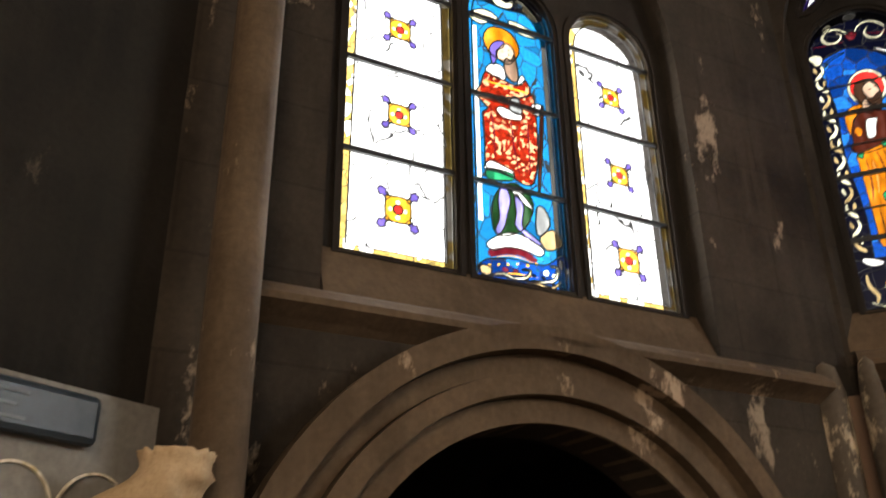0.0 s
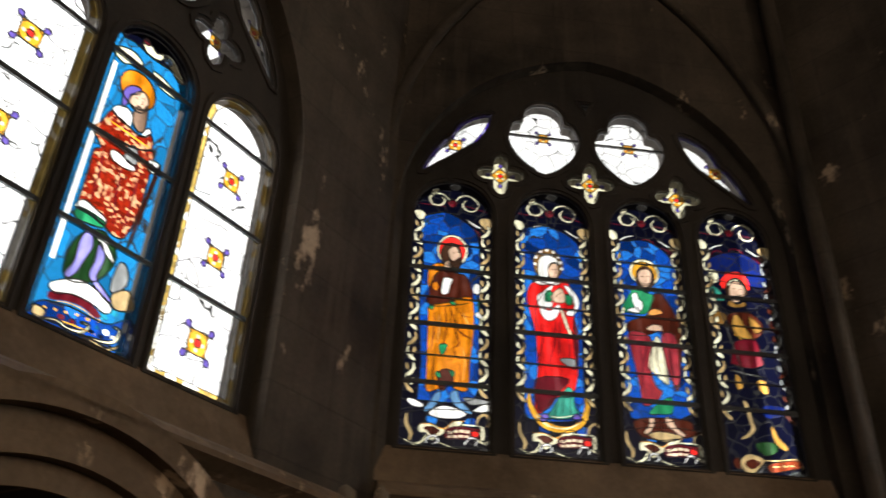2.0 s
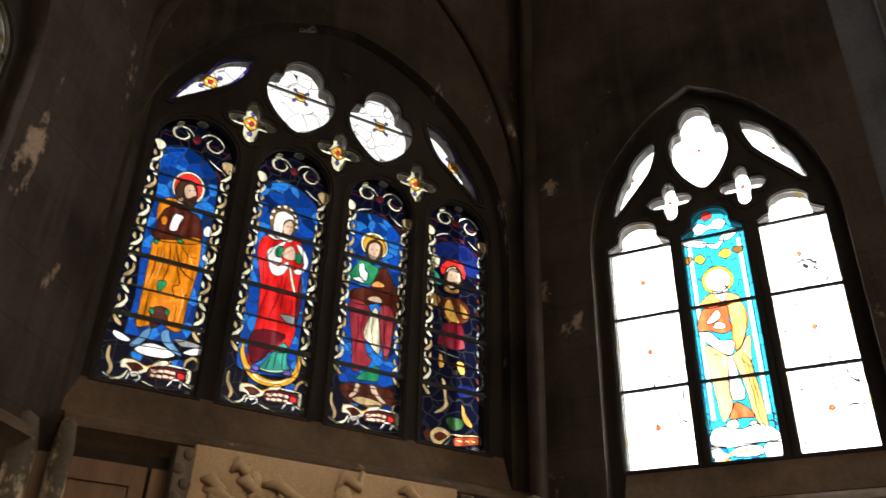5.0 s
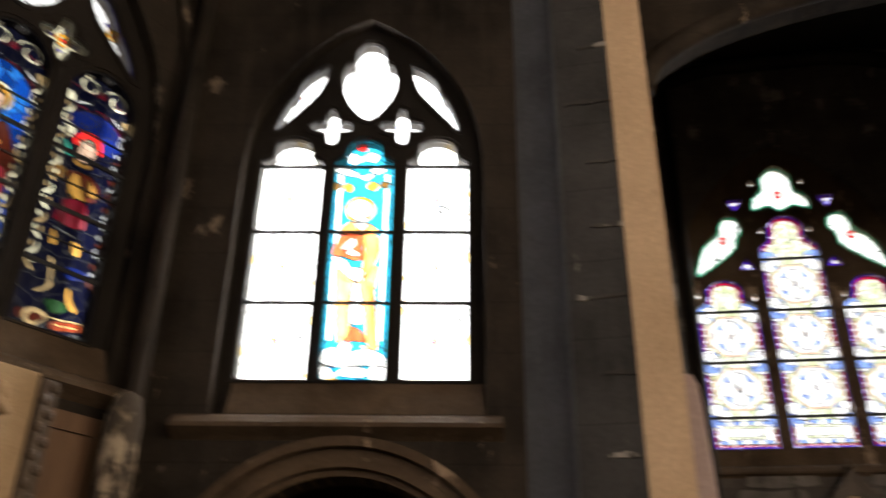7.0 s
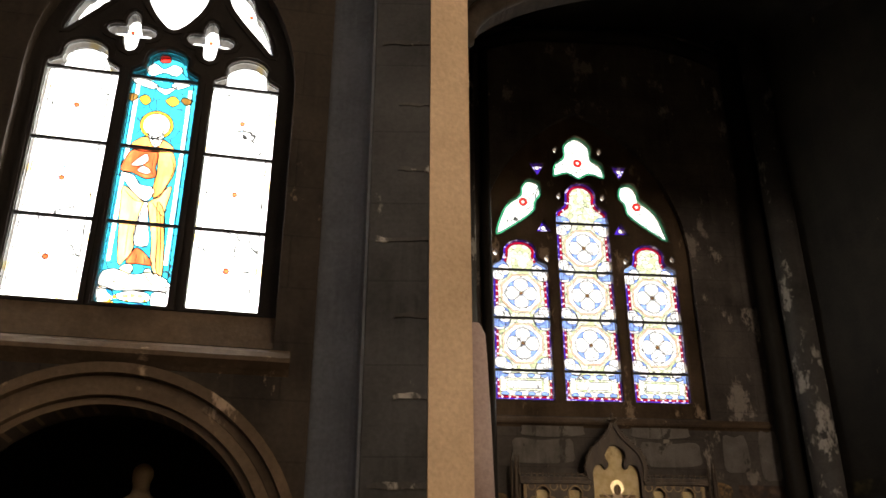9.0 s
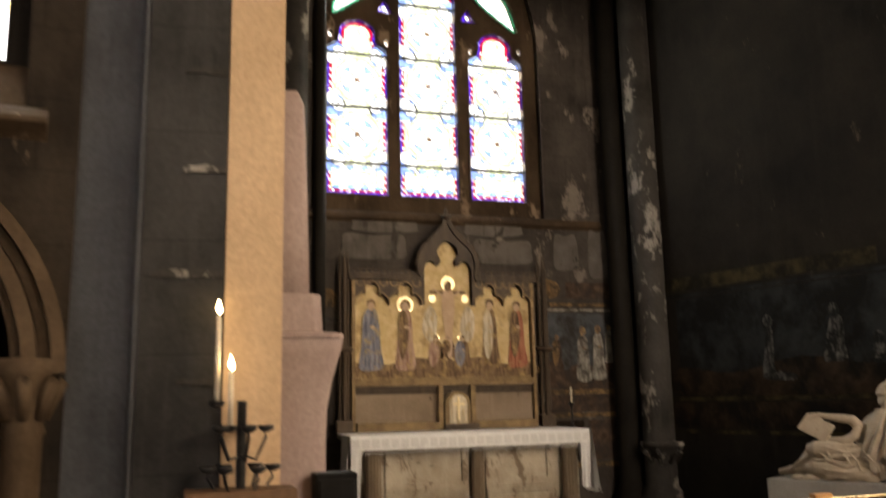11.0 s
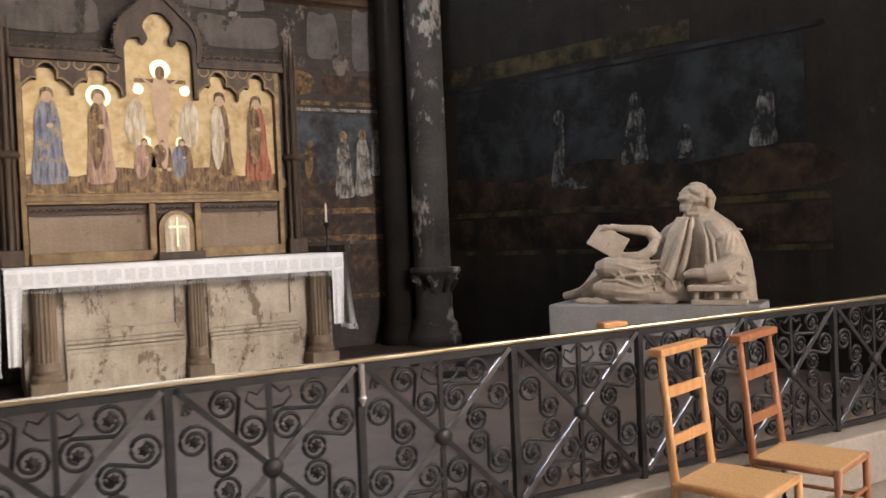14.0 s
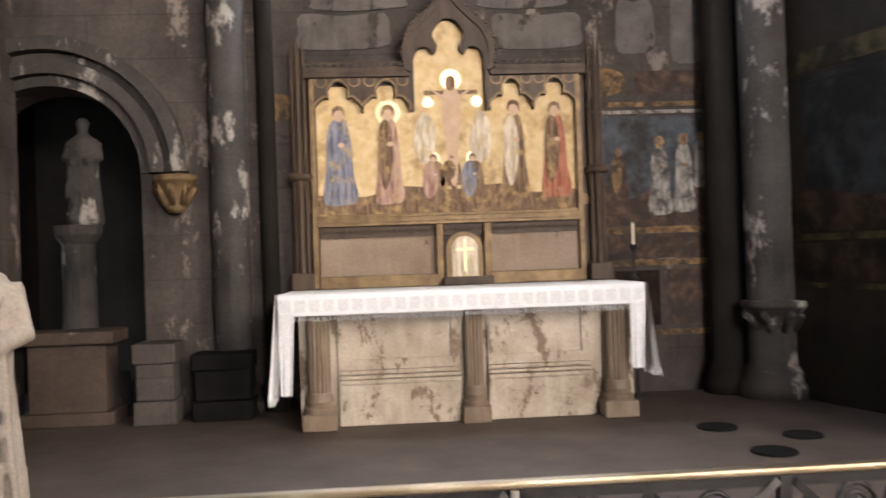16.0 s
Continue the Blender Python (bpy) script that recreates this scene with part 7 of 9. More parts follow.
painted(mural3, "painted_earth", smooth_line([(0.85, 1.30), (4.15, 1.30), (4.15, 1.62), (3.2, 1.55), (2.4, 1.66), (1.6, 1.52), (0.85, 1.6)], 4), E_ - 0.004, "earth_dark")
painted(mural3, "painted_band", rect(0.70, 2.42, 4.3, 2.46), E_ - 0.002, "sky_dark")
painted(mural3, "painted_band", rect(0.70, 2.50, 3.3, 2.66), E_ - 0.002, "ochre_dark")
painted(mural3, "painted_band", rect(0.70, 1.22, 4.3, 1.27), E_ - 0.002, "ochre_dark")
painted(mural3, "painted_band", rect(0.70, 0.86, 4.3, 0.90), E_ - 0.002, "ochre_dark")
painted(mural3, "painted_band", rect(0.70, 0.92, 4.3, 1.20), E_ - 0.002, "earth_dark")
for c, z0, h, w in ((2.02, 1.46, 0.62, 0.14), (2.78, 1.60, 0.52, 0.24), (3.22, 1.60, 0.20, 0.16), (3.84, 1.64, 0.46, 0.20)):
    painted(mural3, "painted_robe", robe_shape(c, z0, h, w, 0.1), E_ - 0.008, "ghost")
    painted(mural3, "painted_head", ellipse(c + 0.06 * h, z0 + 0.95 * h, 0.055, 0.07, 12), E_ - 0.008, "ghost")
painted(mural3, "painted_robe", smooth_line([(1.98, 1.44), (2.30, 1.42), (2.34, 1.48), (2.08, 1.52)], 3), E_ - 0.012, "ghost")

# ---------------------------------------------------------------- altar
altar = thing("altar", pose(0, 0, 0), "cream marble altar with fluted pillars and brown columns", "altar")
bm = bmesh.new()
box(bm, 0.30, 1.98, 0.0, 2.74, 2.55, 0.88)
part("body", bm, ALTAR_STONE, altar)
for x0, x1 in ((0.58, 1.46), (1.66, 2.42)):
    bm = bmesh.new()
    box(bm, x0, 1.93, 0.0, x1, 1.985, 0.30, 0.008)
    part("plinth", bm, ALTAR_STONE, altar)
    bm = bmesh.new()
    for z, out, h in ((0.30, 0.075, 0.03), (0.335, 0.055, 0.025), (0.365, 0.03, 0.03)):
        box(bm, x0 - 0.002, 1.985 - out, z, x1 + 0.002, 1.984, z + h, 0.006)
    part("moulding", bm, ALTAR_STONE, altar)
    bm = bmesh.new()
    plate(bm, rect(x0, 0.40, x1, 0.88), [rect(x0 + 0.06, 0.47, x1 - 0.06, 0.80)], 1.955, 1.982)
    part("panel_frame", bm, ALTAR_STONE, altar)
    # worn low carving scattered over the panel and its plinth
    random.seed(int(x0 * 100))
    for k in range(14):
        cu, cz = random.uniform(x0 + 0.12, x1 - 0.12), random.choice((random.uniform(0.52, 0.75), random.uniform(0.08, 0.24)))
        y = 1.980 if cz > 0.4 else 1.930
        bm = bmesh.new()
        for q in range(random.randint(2, 4)):
            a = random.uniform(0, math.tau)
            tube(bm, [(cu, y, cz), (cu + 0.012 * math.cos(a + 0.6), y - 0.004, cz + 0.012 * math.sin(a + 0.6)), (cu + 0.032 * math.cos(a), y, cz + 0.024 * math.sin(a))], [0.004, 0.008, 0.003], 5)
        part("carved_leaf", bm, ALTAR_STONE, altar, smooth=True)
PILLAR = plain("brown_veined_marble", (0.12, 0.085, 0.055), (0.24, 0.18, 0.12), 7, 0.45, stretch=(1, 1, 0.3))


def altar_pillar(x, y, r):
    bm = bmesh.new()
    rings = []
    for z in (0.26, 0.80):
        rings.append([bm.verts.new((x + (r - (0.010 if k % 2 else 0)) * math.cos(math.tau * k / 32), y + (r - (0.010 if k % 2 else 0)) * math.sin(math.tau * k / 32), z)) for k in range(32)])
    for k in range(32):
        bm.faces.new((rings[0][k], rings[0][(k + 1) % 32], rings[1][(k + 1) % 32], rings[1][k]))
    p = part("pillar", bm, PILLAR, altar, "fluted brown marble pillar")
    bm = bmesh.new()
    box(bm, x - r * 1.5, y - r * 1.5, 0, x + r * 1.5, y + r * 1.5, 0.12, 0.01)
    lathe(bm, [(r * 1.4, 0.12), (r * 1.4, 0.15), (r * 1.15, 0.17), (r * 1.25, 0.20), (r * 1.05, 0.26)], 20, x, y)
    part("base", bm, PILLAR, p)
    bm = bmesh.new()
    lathe(bm, [(r, 0.80), (r * 1.15, 0.815), (r * 1.05, 0.83), (r * 1.25, 0.88), (r * 1.3, 0.905)], 20, x, y)
    part("capital", bm, PILLAR, p)


for x in (0.445, 1.56, 2.60):
    altar_pillar(x, 1.905 if x != 1.56 else 1.925, 0.082 if x != 1.56 else 0.068)
part("tabletop", boxed(0.20, 1.78, 0.905, 2.77, 2.62, 0.955, 0.008), ALTAR_STONE, altar)

# cloth over the altar, with a lace band, fringe and hanging ends
cloth = thing("altar_cloth", pose(0, 0, 0), "white linen altar cloth with lace border and fringe", "cloth")
bm = bmesh.new()
nx = 60
rows = []
for k in range(nx + 1):
    x = 0.185 + (2.785 - 0.185) * k / nx
    wob = 0.004 * math.sin(k * 1.7) + 0.003 * math.sin(k * 0.6)
    rows.append([bm.verts.new((x, y, z)) for y, z in ((2.63, 0.961), (1.775, 0.962), (1.762 + wob * 0.3, 0.95), (1.758 + wob, 0.88), (1.756 + wob * 1.6, 0.815))])
for a, b in zip(rows, rows[1:]):
    for i in range(4):
        bm.faces.new((a[i], a[i + 1], b[i + 1], b[i]))
part("linen", bm, LINEN, cloth, smooth=True)
bm = bmesh.new()
for k in range(26):
    x = 0.20 + 0.1 * k
    prism(bm, rect(x, 0.84, x + 0.074, 0.925), 1.7535, 1.7505)
part("lace_square", bm, LACE, cloth, "openwork lace squares")
bm = bmesh.new()
for k in range(150):
    x = 0.19 + 2.59 * k / 149
    tube(bm, [(x, 1.757, 0.818), (x + random.uniform(-0.004, 0.004), 1.755, 0.79), (x + random.uniform(-0.006, 0.006), 1.757, 0.775 + random.uniform(-0.008, 0.008))], 0.0035, 4)
part("fringe", bm, LACE, cloth, "white thread fringe")
for x, low in ((0.188, 0.27), (2.672, 0.36)):
    bm = bmesh.new()
    rows = [[bm.verts.new((x + 0.11 * i / 10 * (1 - 0.25 * k / 8), 1.752 + 0.014 * k / 8 * math.sin(i * 1.1), 0.83 - (0.83 - low) * k / 8 - 0.012 * (i % 2) * (k == 8))) for i in range(11)] for k in range(9)]
    for a, b in zip(rows, rows[1:]):
        for i in range(10):
            bm.faces.new((a[i], a[i + 1], b[i + 1], b[i]))
    part("hanging_corner", bm, LACE, cloth, "lace corner hanging over the altar front", smooth=True)
for side, x, low in ((-1, 0.18, 0.24), (1, 2.79, 0.34)):
    bm = bmesh.new()
    n = 18
    rows = []
    for k in range(9):
        t = k / 8
        z = 0.962 - (0.962 - low) * t
        row = []
        for i in range(n + 1):
            y = 1.76 + 0.40 * i / n * (1 - 0.25 * t)
            fold = 0.022 * t * math.sin(i * 1.25 + 0.6 * side) 
            row.append(bm.verts.new((x + side * (0.012 + 0.05 * t) + fold, y - 0.04 * t, z)))
        rows.append(row)
    for a, b in zip(rows, rows[1:]):
        for i in range(n):
            bm.faces.new((a[i], a[i + 1], b[i + 1], b[i]))
    end = part("hanging_end", bm, LINEN, cloth, smooth=True)
    bm = bmesh.new()
    for i in range(26):
        y = 1.72 + 0.30 * i / 25
        xx = x + side * 0.062 + 0.02 * math.sin(i * 0.87 + 0.6 * side)
        tube(bm, [(xx, y, low), (xx + random.uniform(-0.01, 0.01), y, low - 0.045)], 0.004, 4)
    part("fringe", bm, LACE, end)

# ---------------------------------------------------------------- altarpiece
Y = 2.70
rere = thing("altarpiece", pose(0, 0, 0), "carved gothic altarpiece, gold painted panel in dark oak tracery", "altarpiece")
part("backboard", boxed(0.30, Y + 0.03, 0.96, 2.64, Y + 0.09, 2.74), DARK_WOOD, rere)
panel_line = [(0.42, 1.55), (2.535, 1.55), (2.535, 2.60), (1.80, 2.60), (1.80, 2.84), (1.74, 3.02), (1.51, 3.22), (1.28, 3.02), (1.22, 2.84), (1.22, 2.60), (0.42, 2.60)]
bm = bmesh.new()
prism(bm, panel_line, Y + 0.012, Y + 0.028)
panel = part("painted_panel", bm, PAINT["gold"], rere, "painting on worn gold ground")
D0 = Y + 0.008
painted(panel, "painted_ground", smooth_line([(0.43, 1.56), (2.52, 1.56), (2.52, 1.72), (2.2, 1.70), (1.9, 1.78), (1.5, 1.74), (1.1, 1.78), (0.8, 1.70), (0.43, 1.72)], 3), D0 + 0.0005, "brown")
for c, z0, h, w, r1, r2, hl in ((0.60, 1.66, 0.80, 0.27, "blue", "blue", None), (1.0, 1.66, 0.80, 0.23, "rose", "brown", "shine"), (2.03, 1.66, 0.82, 0.23, "brown", "cream", "gold"), (2.37, 1.68, 0.78, 0.24, "red", "brown", None),
                             (1.36, 1.62, 0.42, 0.24, "brown", "rose", "shine"), (1.68, 1.62, 0.42, 0.24, "brown", "blue", "shine"), (1.51, 1.78, 0.24, 0.2, "brown", "brown", None)):
    painted_saint(panel, c, z0, h, w, r1, r2, D0 - 0.008, hl)
# central figure on a cross, as plain shapes
painted(panel, "painted_cross", rect(1.50, 1.74, 1.545, 2.72), D0 - 0.001, "brown")
painted(panel, "painted_cross", rect(1.30, 2.52, 1.74, 2.555), D0 - 0.001, "brown")
painted(panel, "painted_halo", ellipse(1.52, 2.64, 0.085, 0.085, 20), D0 - 0.005, "shine")
painted(panel, "painted_body", smooth_line([(1.47, 2.56), (1.44, 2.36), (1.47, 2.10), (1.50, 1.80), (1.55, 1.80), (1.57, 2.10), (1.60, 2.36), (1.57, 2.56)], 3), D0 - 0.009, "flesh")
painted(panel, "painted_head", ellipse(1.52, 2.61, 0.045, 0.062, 14), D0 - 0.012, "brown")
painted(panel, "painted_arm", smooth_line([(1.32, 2.60), (1.47, 2.50), (1.57, 2.50), (1.72, 2.60), (1.57, 2.46), (1.47, 2.46)], 3), D0 - 0.010, "flesh")
for c in (1.30, 1.76):
    painted(panel, "painted_wing", smooth_line([(c - 0.10, 2.10), (c - 0.06, 2.30), (c, 2.38), (c + 0.08, 2.26), (c + 0.06, 2.02), (c - 0.02, 1.96)], 3), D0 - 0.006, "cream")
    painted(panel, "painted_halo", ellipse(c + (0.03 if c < 1.5 else -0.03), 2.46, 0.045, 0.045, 14), D0 - 0.006, "shine")


def trefoil_arch(c, w, z0, top):
    h = top - z0
    return smooth_line([(c - w, z0), (c - w * 0.98, z0 + 0.22 * h), (c - w * 0.62, z0 + 0.48 * h), (c - w * 0.42, z0 + 0.46 * h), (c - w * 0.44, z0 + 0.72 * h), (c - w * 0.2, z0 + 0.95 * h), (c, z0 + h),
                        (c + w * 0.2, z0 + 0.95 * h), (c + w * 0.44, z0 + 0.72 * h), (c + w * 0.42, z0 + 0.46 * h), (c + w * 0.62, z0 + 0.48 * h), (c + w * 0.98, z0 + 0.22 * h), (c + w, z0)], 3, False)


def arcade(parent, u0, u1, cs, w, z0, top, ztop):
    """Carved board whose lower edge is a row of trefoil arches."""
    line = [(u0, ztop), (u0, z0)]
    for c in cs:
        line += trefoil_arch(c, w, z0, top)
    line += [(u1, z0), (u1, ztop)]
    bm = bmesh.new()
    v, f = cdt([line])
    a, b = [bm.verts.new((p.x, Y - 0.045, p.y)) for p in v], [bm.verts.new((p.x, Y + 0.005, p.y)) for p in v]
    for t in f:
        if inside(line, sum(v[i].x for i in t) / 3, sum(v[i].y for i in t) / 3):
            bm.faces.new([a[i] for i in t])
            bm.faces.new([b[i] for i in reversed(t)])
    for i in range(len(line)):
        j = (i + 1) % len(line)
        bm.faces.new((a[i], a[j], b[j], b[i]))
    part("arcade", bm, DARK_WOOD, parent, "dark carved trefoil tracery")
    bm = bmesh.new()
    for c in cs:
        strip(bm, [(c + (u - c) * 1.04, z + 0.012) for u, z in trefoil_arch(c, w, z0, top)], 0.008, Y - 0.055, Y - 0.04)
        for s in (-1, 1):
            strip(bm, ellipse(c + s * w * 0.72, top + 0.005, 0.045, 0.045, 12), 0.006, Y - 0.052, Y - 0.044, True)
    part("arcade_moulding", bm, GOLD_WOOD, parent)


arcade(rere, 0.40, 1.20, (0.605, 0.995), 0.185, 2.38, 2.63, 2.70)
arcade(rere, 1.82, 2.56, (2.015, 2.37), 0.172, 2.38, 2.63, 2.70)
# centre gable: trefoil head under an ogee hood
line = [(1.20, 2.38)] + [(1.22, 2.38), (1.22, 2.80)] + smooth_line([(1.22, 2.80), (1.26, 2.88), (1.34, 2.90), (1.38, 2.84), (1.42, 2.90), (1.38, 3.0), (1.44, 3.10), (1.51, 3.13), (1.58, 3.10), (1.64, 3.0), (1.60, 2.90), (1.64, 2.84), (1.68, 2.90), (1.76, 2.88), (1.80, 2.80)], 3, False) + [(1.80, 2.38), (1.83, 2.38)]
ogee_r = [(1.83, 2.70), (1.85, 2.86), (1.80, 3.02), (1.68, 3.14), (1.57, 3.26), (1.51, 3.38)]
outer_line = line + smooth_line(ogee_r, 4, False) + [(3.02 - u, z) for u, z in smooth_line(ogee_r, 4, False)[::-1]]
bm = bmesh.new()
v, f = cdt([outer_line])
a, b = [bm.verts.new((p.x, Y - 0.06, p.y)) for p in v], [bm.verts.new((p.x, Y + 0.008, p.y)) for p in v]
for t in f:
    if inside(outer_line, sum(v[i].x for i in t) / 3, sum(v[i].y for i in t) / 3):
        bm.faces.new([a[i] for i in t])
        bm.faces.new([b[i] for i in reversed(t)])
part("gable", bm, DARK_WOOD, rere, "dark carved ogee gable")
bm = bmesh.new()
hood = smooth_line(ogee_r, 5, False)
for k, off in enumerate((0.0, 0.03)):
    strip(bm, [(u + off * 0.8, z + off * 0.4) for u, z in hood], 0.012, Y - 0.085, Y - 0.05)
    strip(bm, [(3.02 - u - off * 0.8, z + off * 0.4) for u, z in hood], 0.012, Y - 0.085, Y - 0.05)
part("hood_moulding", bm, DARK_WOOD, rere)
for k in range(7):
    u, z = hood[2 + 3 * k]
    for sx in (u, 3.02 - u):
        bm = bmesh.new()
        s = 1 if sx > 1.51 else -1
        for d in (-35, 0, 35, 70):
            tube(bm, [(sx, Y - 0.05, z), (sx + s * 0.05 * math.cos(radians(d)), Y - 0.07, z + 0.05 * math.sin(radians(d)) + 0.01), (sx + s * 0.065 * math.cos(radians(d)), Y - 0.08, z + 0.06 * math.sin(radians(d)) - 0.005)], [0.012, 0.014, 0.006], 5)
        part("crocket", bm, DARK_WOOD, rere, "curled leaf crocket")
bm = bmesh.new()
lathe(bm, [(0.02, 3.34), (0.025, 3.40), (0.05, 3.43), (0.02, 3.46), (0.022, 3.50), (0.0, 3.56)], 10, 1.51, Y - 0.03)
for k in range(6):
    q = math.tau * k / 6
    tube(bm, [(1.51, Y - 0.03, 3.42), (1.51 + 0.06 * math.cos(q), Y - 0.03 + 0.05 * math.sin(q), 3.45), (1.51 + 0.075 * math.cos(q), Y - 0.03 + 0.06 * math.sin(q), 3.43)], [0.012, 0.015, 0.006], 5)
part("finial", bm, DARK_WOOD, rere)
for u0, u1 in ((0.33, 1.18), (1.84, 2.63)):
    bm = bmesh.new()
    box(bm, u0, Y - 0.08, 2.66, u1, Y + 0.03, 2.70, 0.006)
    box(bm, u0, Y - 0.065, 2.70, u1, Y + 0.03, 2.745, 0.008)
    part("cornice", bm, DARK_WOOD, rere)
    bm = bmesh.new()
    k = u0 + 0.04
    while k < u1 - 0.03:
        strip(bm, arc(k, 2.75, 0.032, 0, 180, 8), 0.006, Y - 0.06, Y - 0.045)
        tube(bm, [(k + 0.035, Y - 0.052, 2.75), (k + 0.035, Y - 0.052, 2.80)], [0.010, 0.004], 5)
        k += 0.07
    part("cresting", bm, DARK_WOOD, rere, "pierced cresting")
for x in (0.285, 2.70):
    bm = bmesh.new()
    for dx, r in ((-0.045, 0.018), (0.0, 0.026), (0.045, 0.018)):
        lathe(bm, [(r * 1.4, 0.98), (r * 1.4, 1.06), (r, 1.10), (r, 1.80), (r * 1.6, 1.83), (r * 1.6, 1.88), (r, 1.91), (r * 0.8, 2.78), (0.004, 3.0)], 10, x + dx, Y - 0.03 - (0.03 if dx == 0 else 0))
    part("buttress", bm, DARK_WOOD, rere, "clustered slender oak shafts", smooth=True)
    part("buttress_base", boxed(x - 0.09, Y - 0.10, 0.962, x + 0.09, Y + 0.03, 1.10, 0.01), DARK_WOOD, rere)
    bm = bmesh.new()
    lathe(bm, [(0.09, 1.84), (0.11, 1.87), (0.09, 1.90)], 12, x, Y - 0.03)
    part("buttress_collar", bm, DARK_WOOD, rere, smooth=True)
for x in (0.39, 2.56):
    bm = bmesh.new()
    box(bm, x - 0.022, Y - 0.05, 0.97, x + 0.022, Y + 0.02, 2.66, 0.006)
    part("stile", bm, GOLD_WOOD, rere)
bm = bmesh.new()
for z0, z1, o in ((1.46, 1.49, 0.07), (1.49, 1.53, 0.05), (1.53, 1.555, 0.035)):
    box(bm, 0.40, Y - o, z0, 2.545, Y + 0.02, z1, 0.005)
part("rail", bm, GOLD_WOOD, rere, "gilded moulded rail")
bm = bmesh.new()
box(bm, 0.42, Y - 0.03, 1.37, 2.53, Y + 0.02, 1.455)
for k in range(42):
    tube(bm, [(0.44 + 0.05 * k, Y - 0.032, 1.40), (0.465 + 0.05 * k, Y - 0.04, 1.425), (0.49 + 0.05 * k, Y - 0.032, 1.40)], 0.008, 5)
part("frieze", bm, DARK_WOOD, rere, "dark carved leaf frieze")
PRED = stone("stained_predella_panel", (0.24, 0.175, 0.12), (0.36, 0.275, 0.20), (0.09, 0.06, 0.045), 0.62, 1.6)
for u0, u1 in ((0.42, 1.37), (1.79, 2.53)):
    part("predella_panel", boxed(u0, Y - 0.005, 0.97, u1, Y + 0.02, 1.37), PRED, rere, "stained brown predella panel")
    part("step", boxed(u0, Y - 0.10, 0.965, u1, Y - 0.008, 1.06, 0.006), GOLD_WOOD, rere)
for x in (1.385, 1.775):
    part("post", boxed(x - 0.03, Y - 0.08, 0.97, x + 0.03, Y + 0.02, 1.46, 0.008), GOLD_WOOD, rere)

tab = thing("tabernacle", pose(0, 0, 0), "small arched gilded tabernacle with a cross on its door", "tabernacle")
bm = bmesh.new()
prism(bm, round_arch_hole(1.58, 1.24, 0.15, 0.965), Y - 0.10, Y - 0.008)
part("body", bm, GOLD_WOOD, tab)
bm = bmesh.new()
prism(bm, round_arch_hole(1.58, 1.25, 0.105, 1.03), Y - 0.112, Y - 0.101)
door = part("door", bm, PAINT["cream"], tab, "pale rounded door")
part("cross", boxed(1.568, Y - 0.124, 1.07, 1.592, Y - 0.113, 1.33, 0.003), PAINT["shine"], door, "gilt cross")
part("cross", boxed(1.51, Y - 0.1235, 1.235, 1.65, Y - 0.1135, 1.26, 0.003), PAINT["shine"], door, "gilt cross")
part("step", boxed(1.40, Y - 0.20, 0.964, 1.80, Y - 0.112, 1.03, 0.008), DARK_WOOD, tab)

stick = thing("candlestick", pose(2.92, 2.45, 0), "thin dark altar candlestick with a short white candle", "candlestick")
bm = bmesh.new()
lathe(bm, [(0.06, 0.0), (0.05, 0.03), (0.015, 0.06), (0.012, 0.9), (0.03, 0.95), (0.012, 1.0), (0.012, 1.18), (0.035, 1.22), (0.035, 1.24)], 12)
part("stem", bm, IRON, stick, smooth=True)
bm = bmesh.new()
lathe(bm, [(0.011, 1.24), (0.011, 1.40), (0.002, 1.42)], 10)
part("candle", bm, WAX, stick)


# ---------------------------------------------------------------- wrought-iron railing
FY, PW, ZC = -2.0, 0.71, 0.265


def spiral(cx, cz, r, start, n=20):
    """A scroll that winds in to its centre from its outer end."""
    return [(cx + r * (1 - 0.60 * k / n) * math.cos(start + 2.9 * math.pi * k / n), 0, cz + r * (1 - 0.60 * k / n) * math.sin(start + 2.9 * math.pi * k / n)) for k in range(n + 1)]


def double_scroll(x0, z0, r0, x1, z1, r1):
    """Two scrolls joined by an S-shaped stem."""
    way = math.atan2(z1 - z0, x1 - x0)
    return spiral(x0, z0, r0, way + 1.1)[::-1] + spiral(x1, z1, r1, way + 1.1 - math.pi)


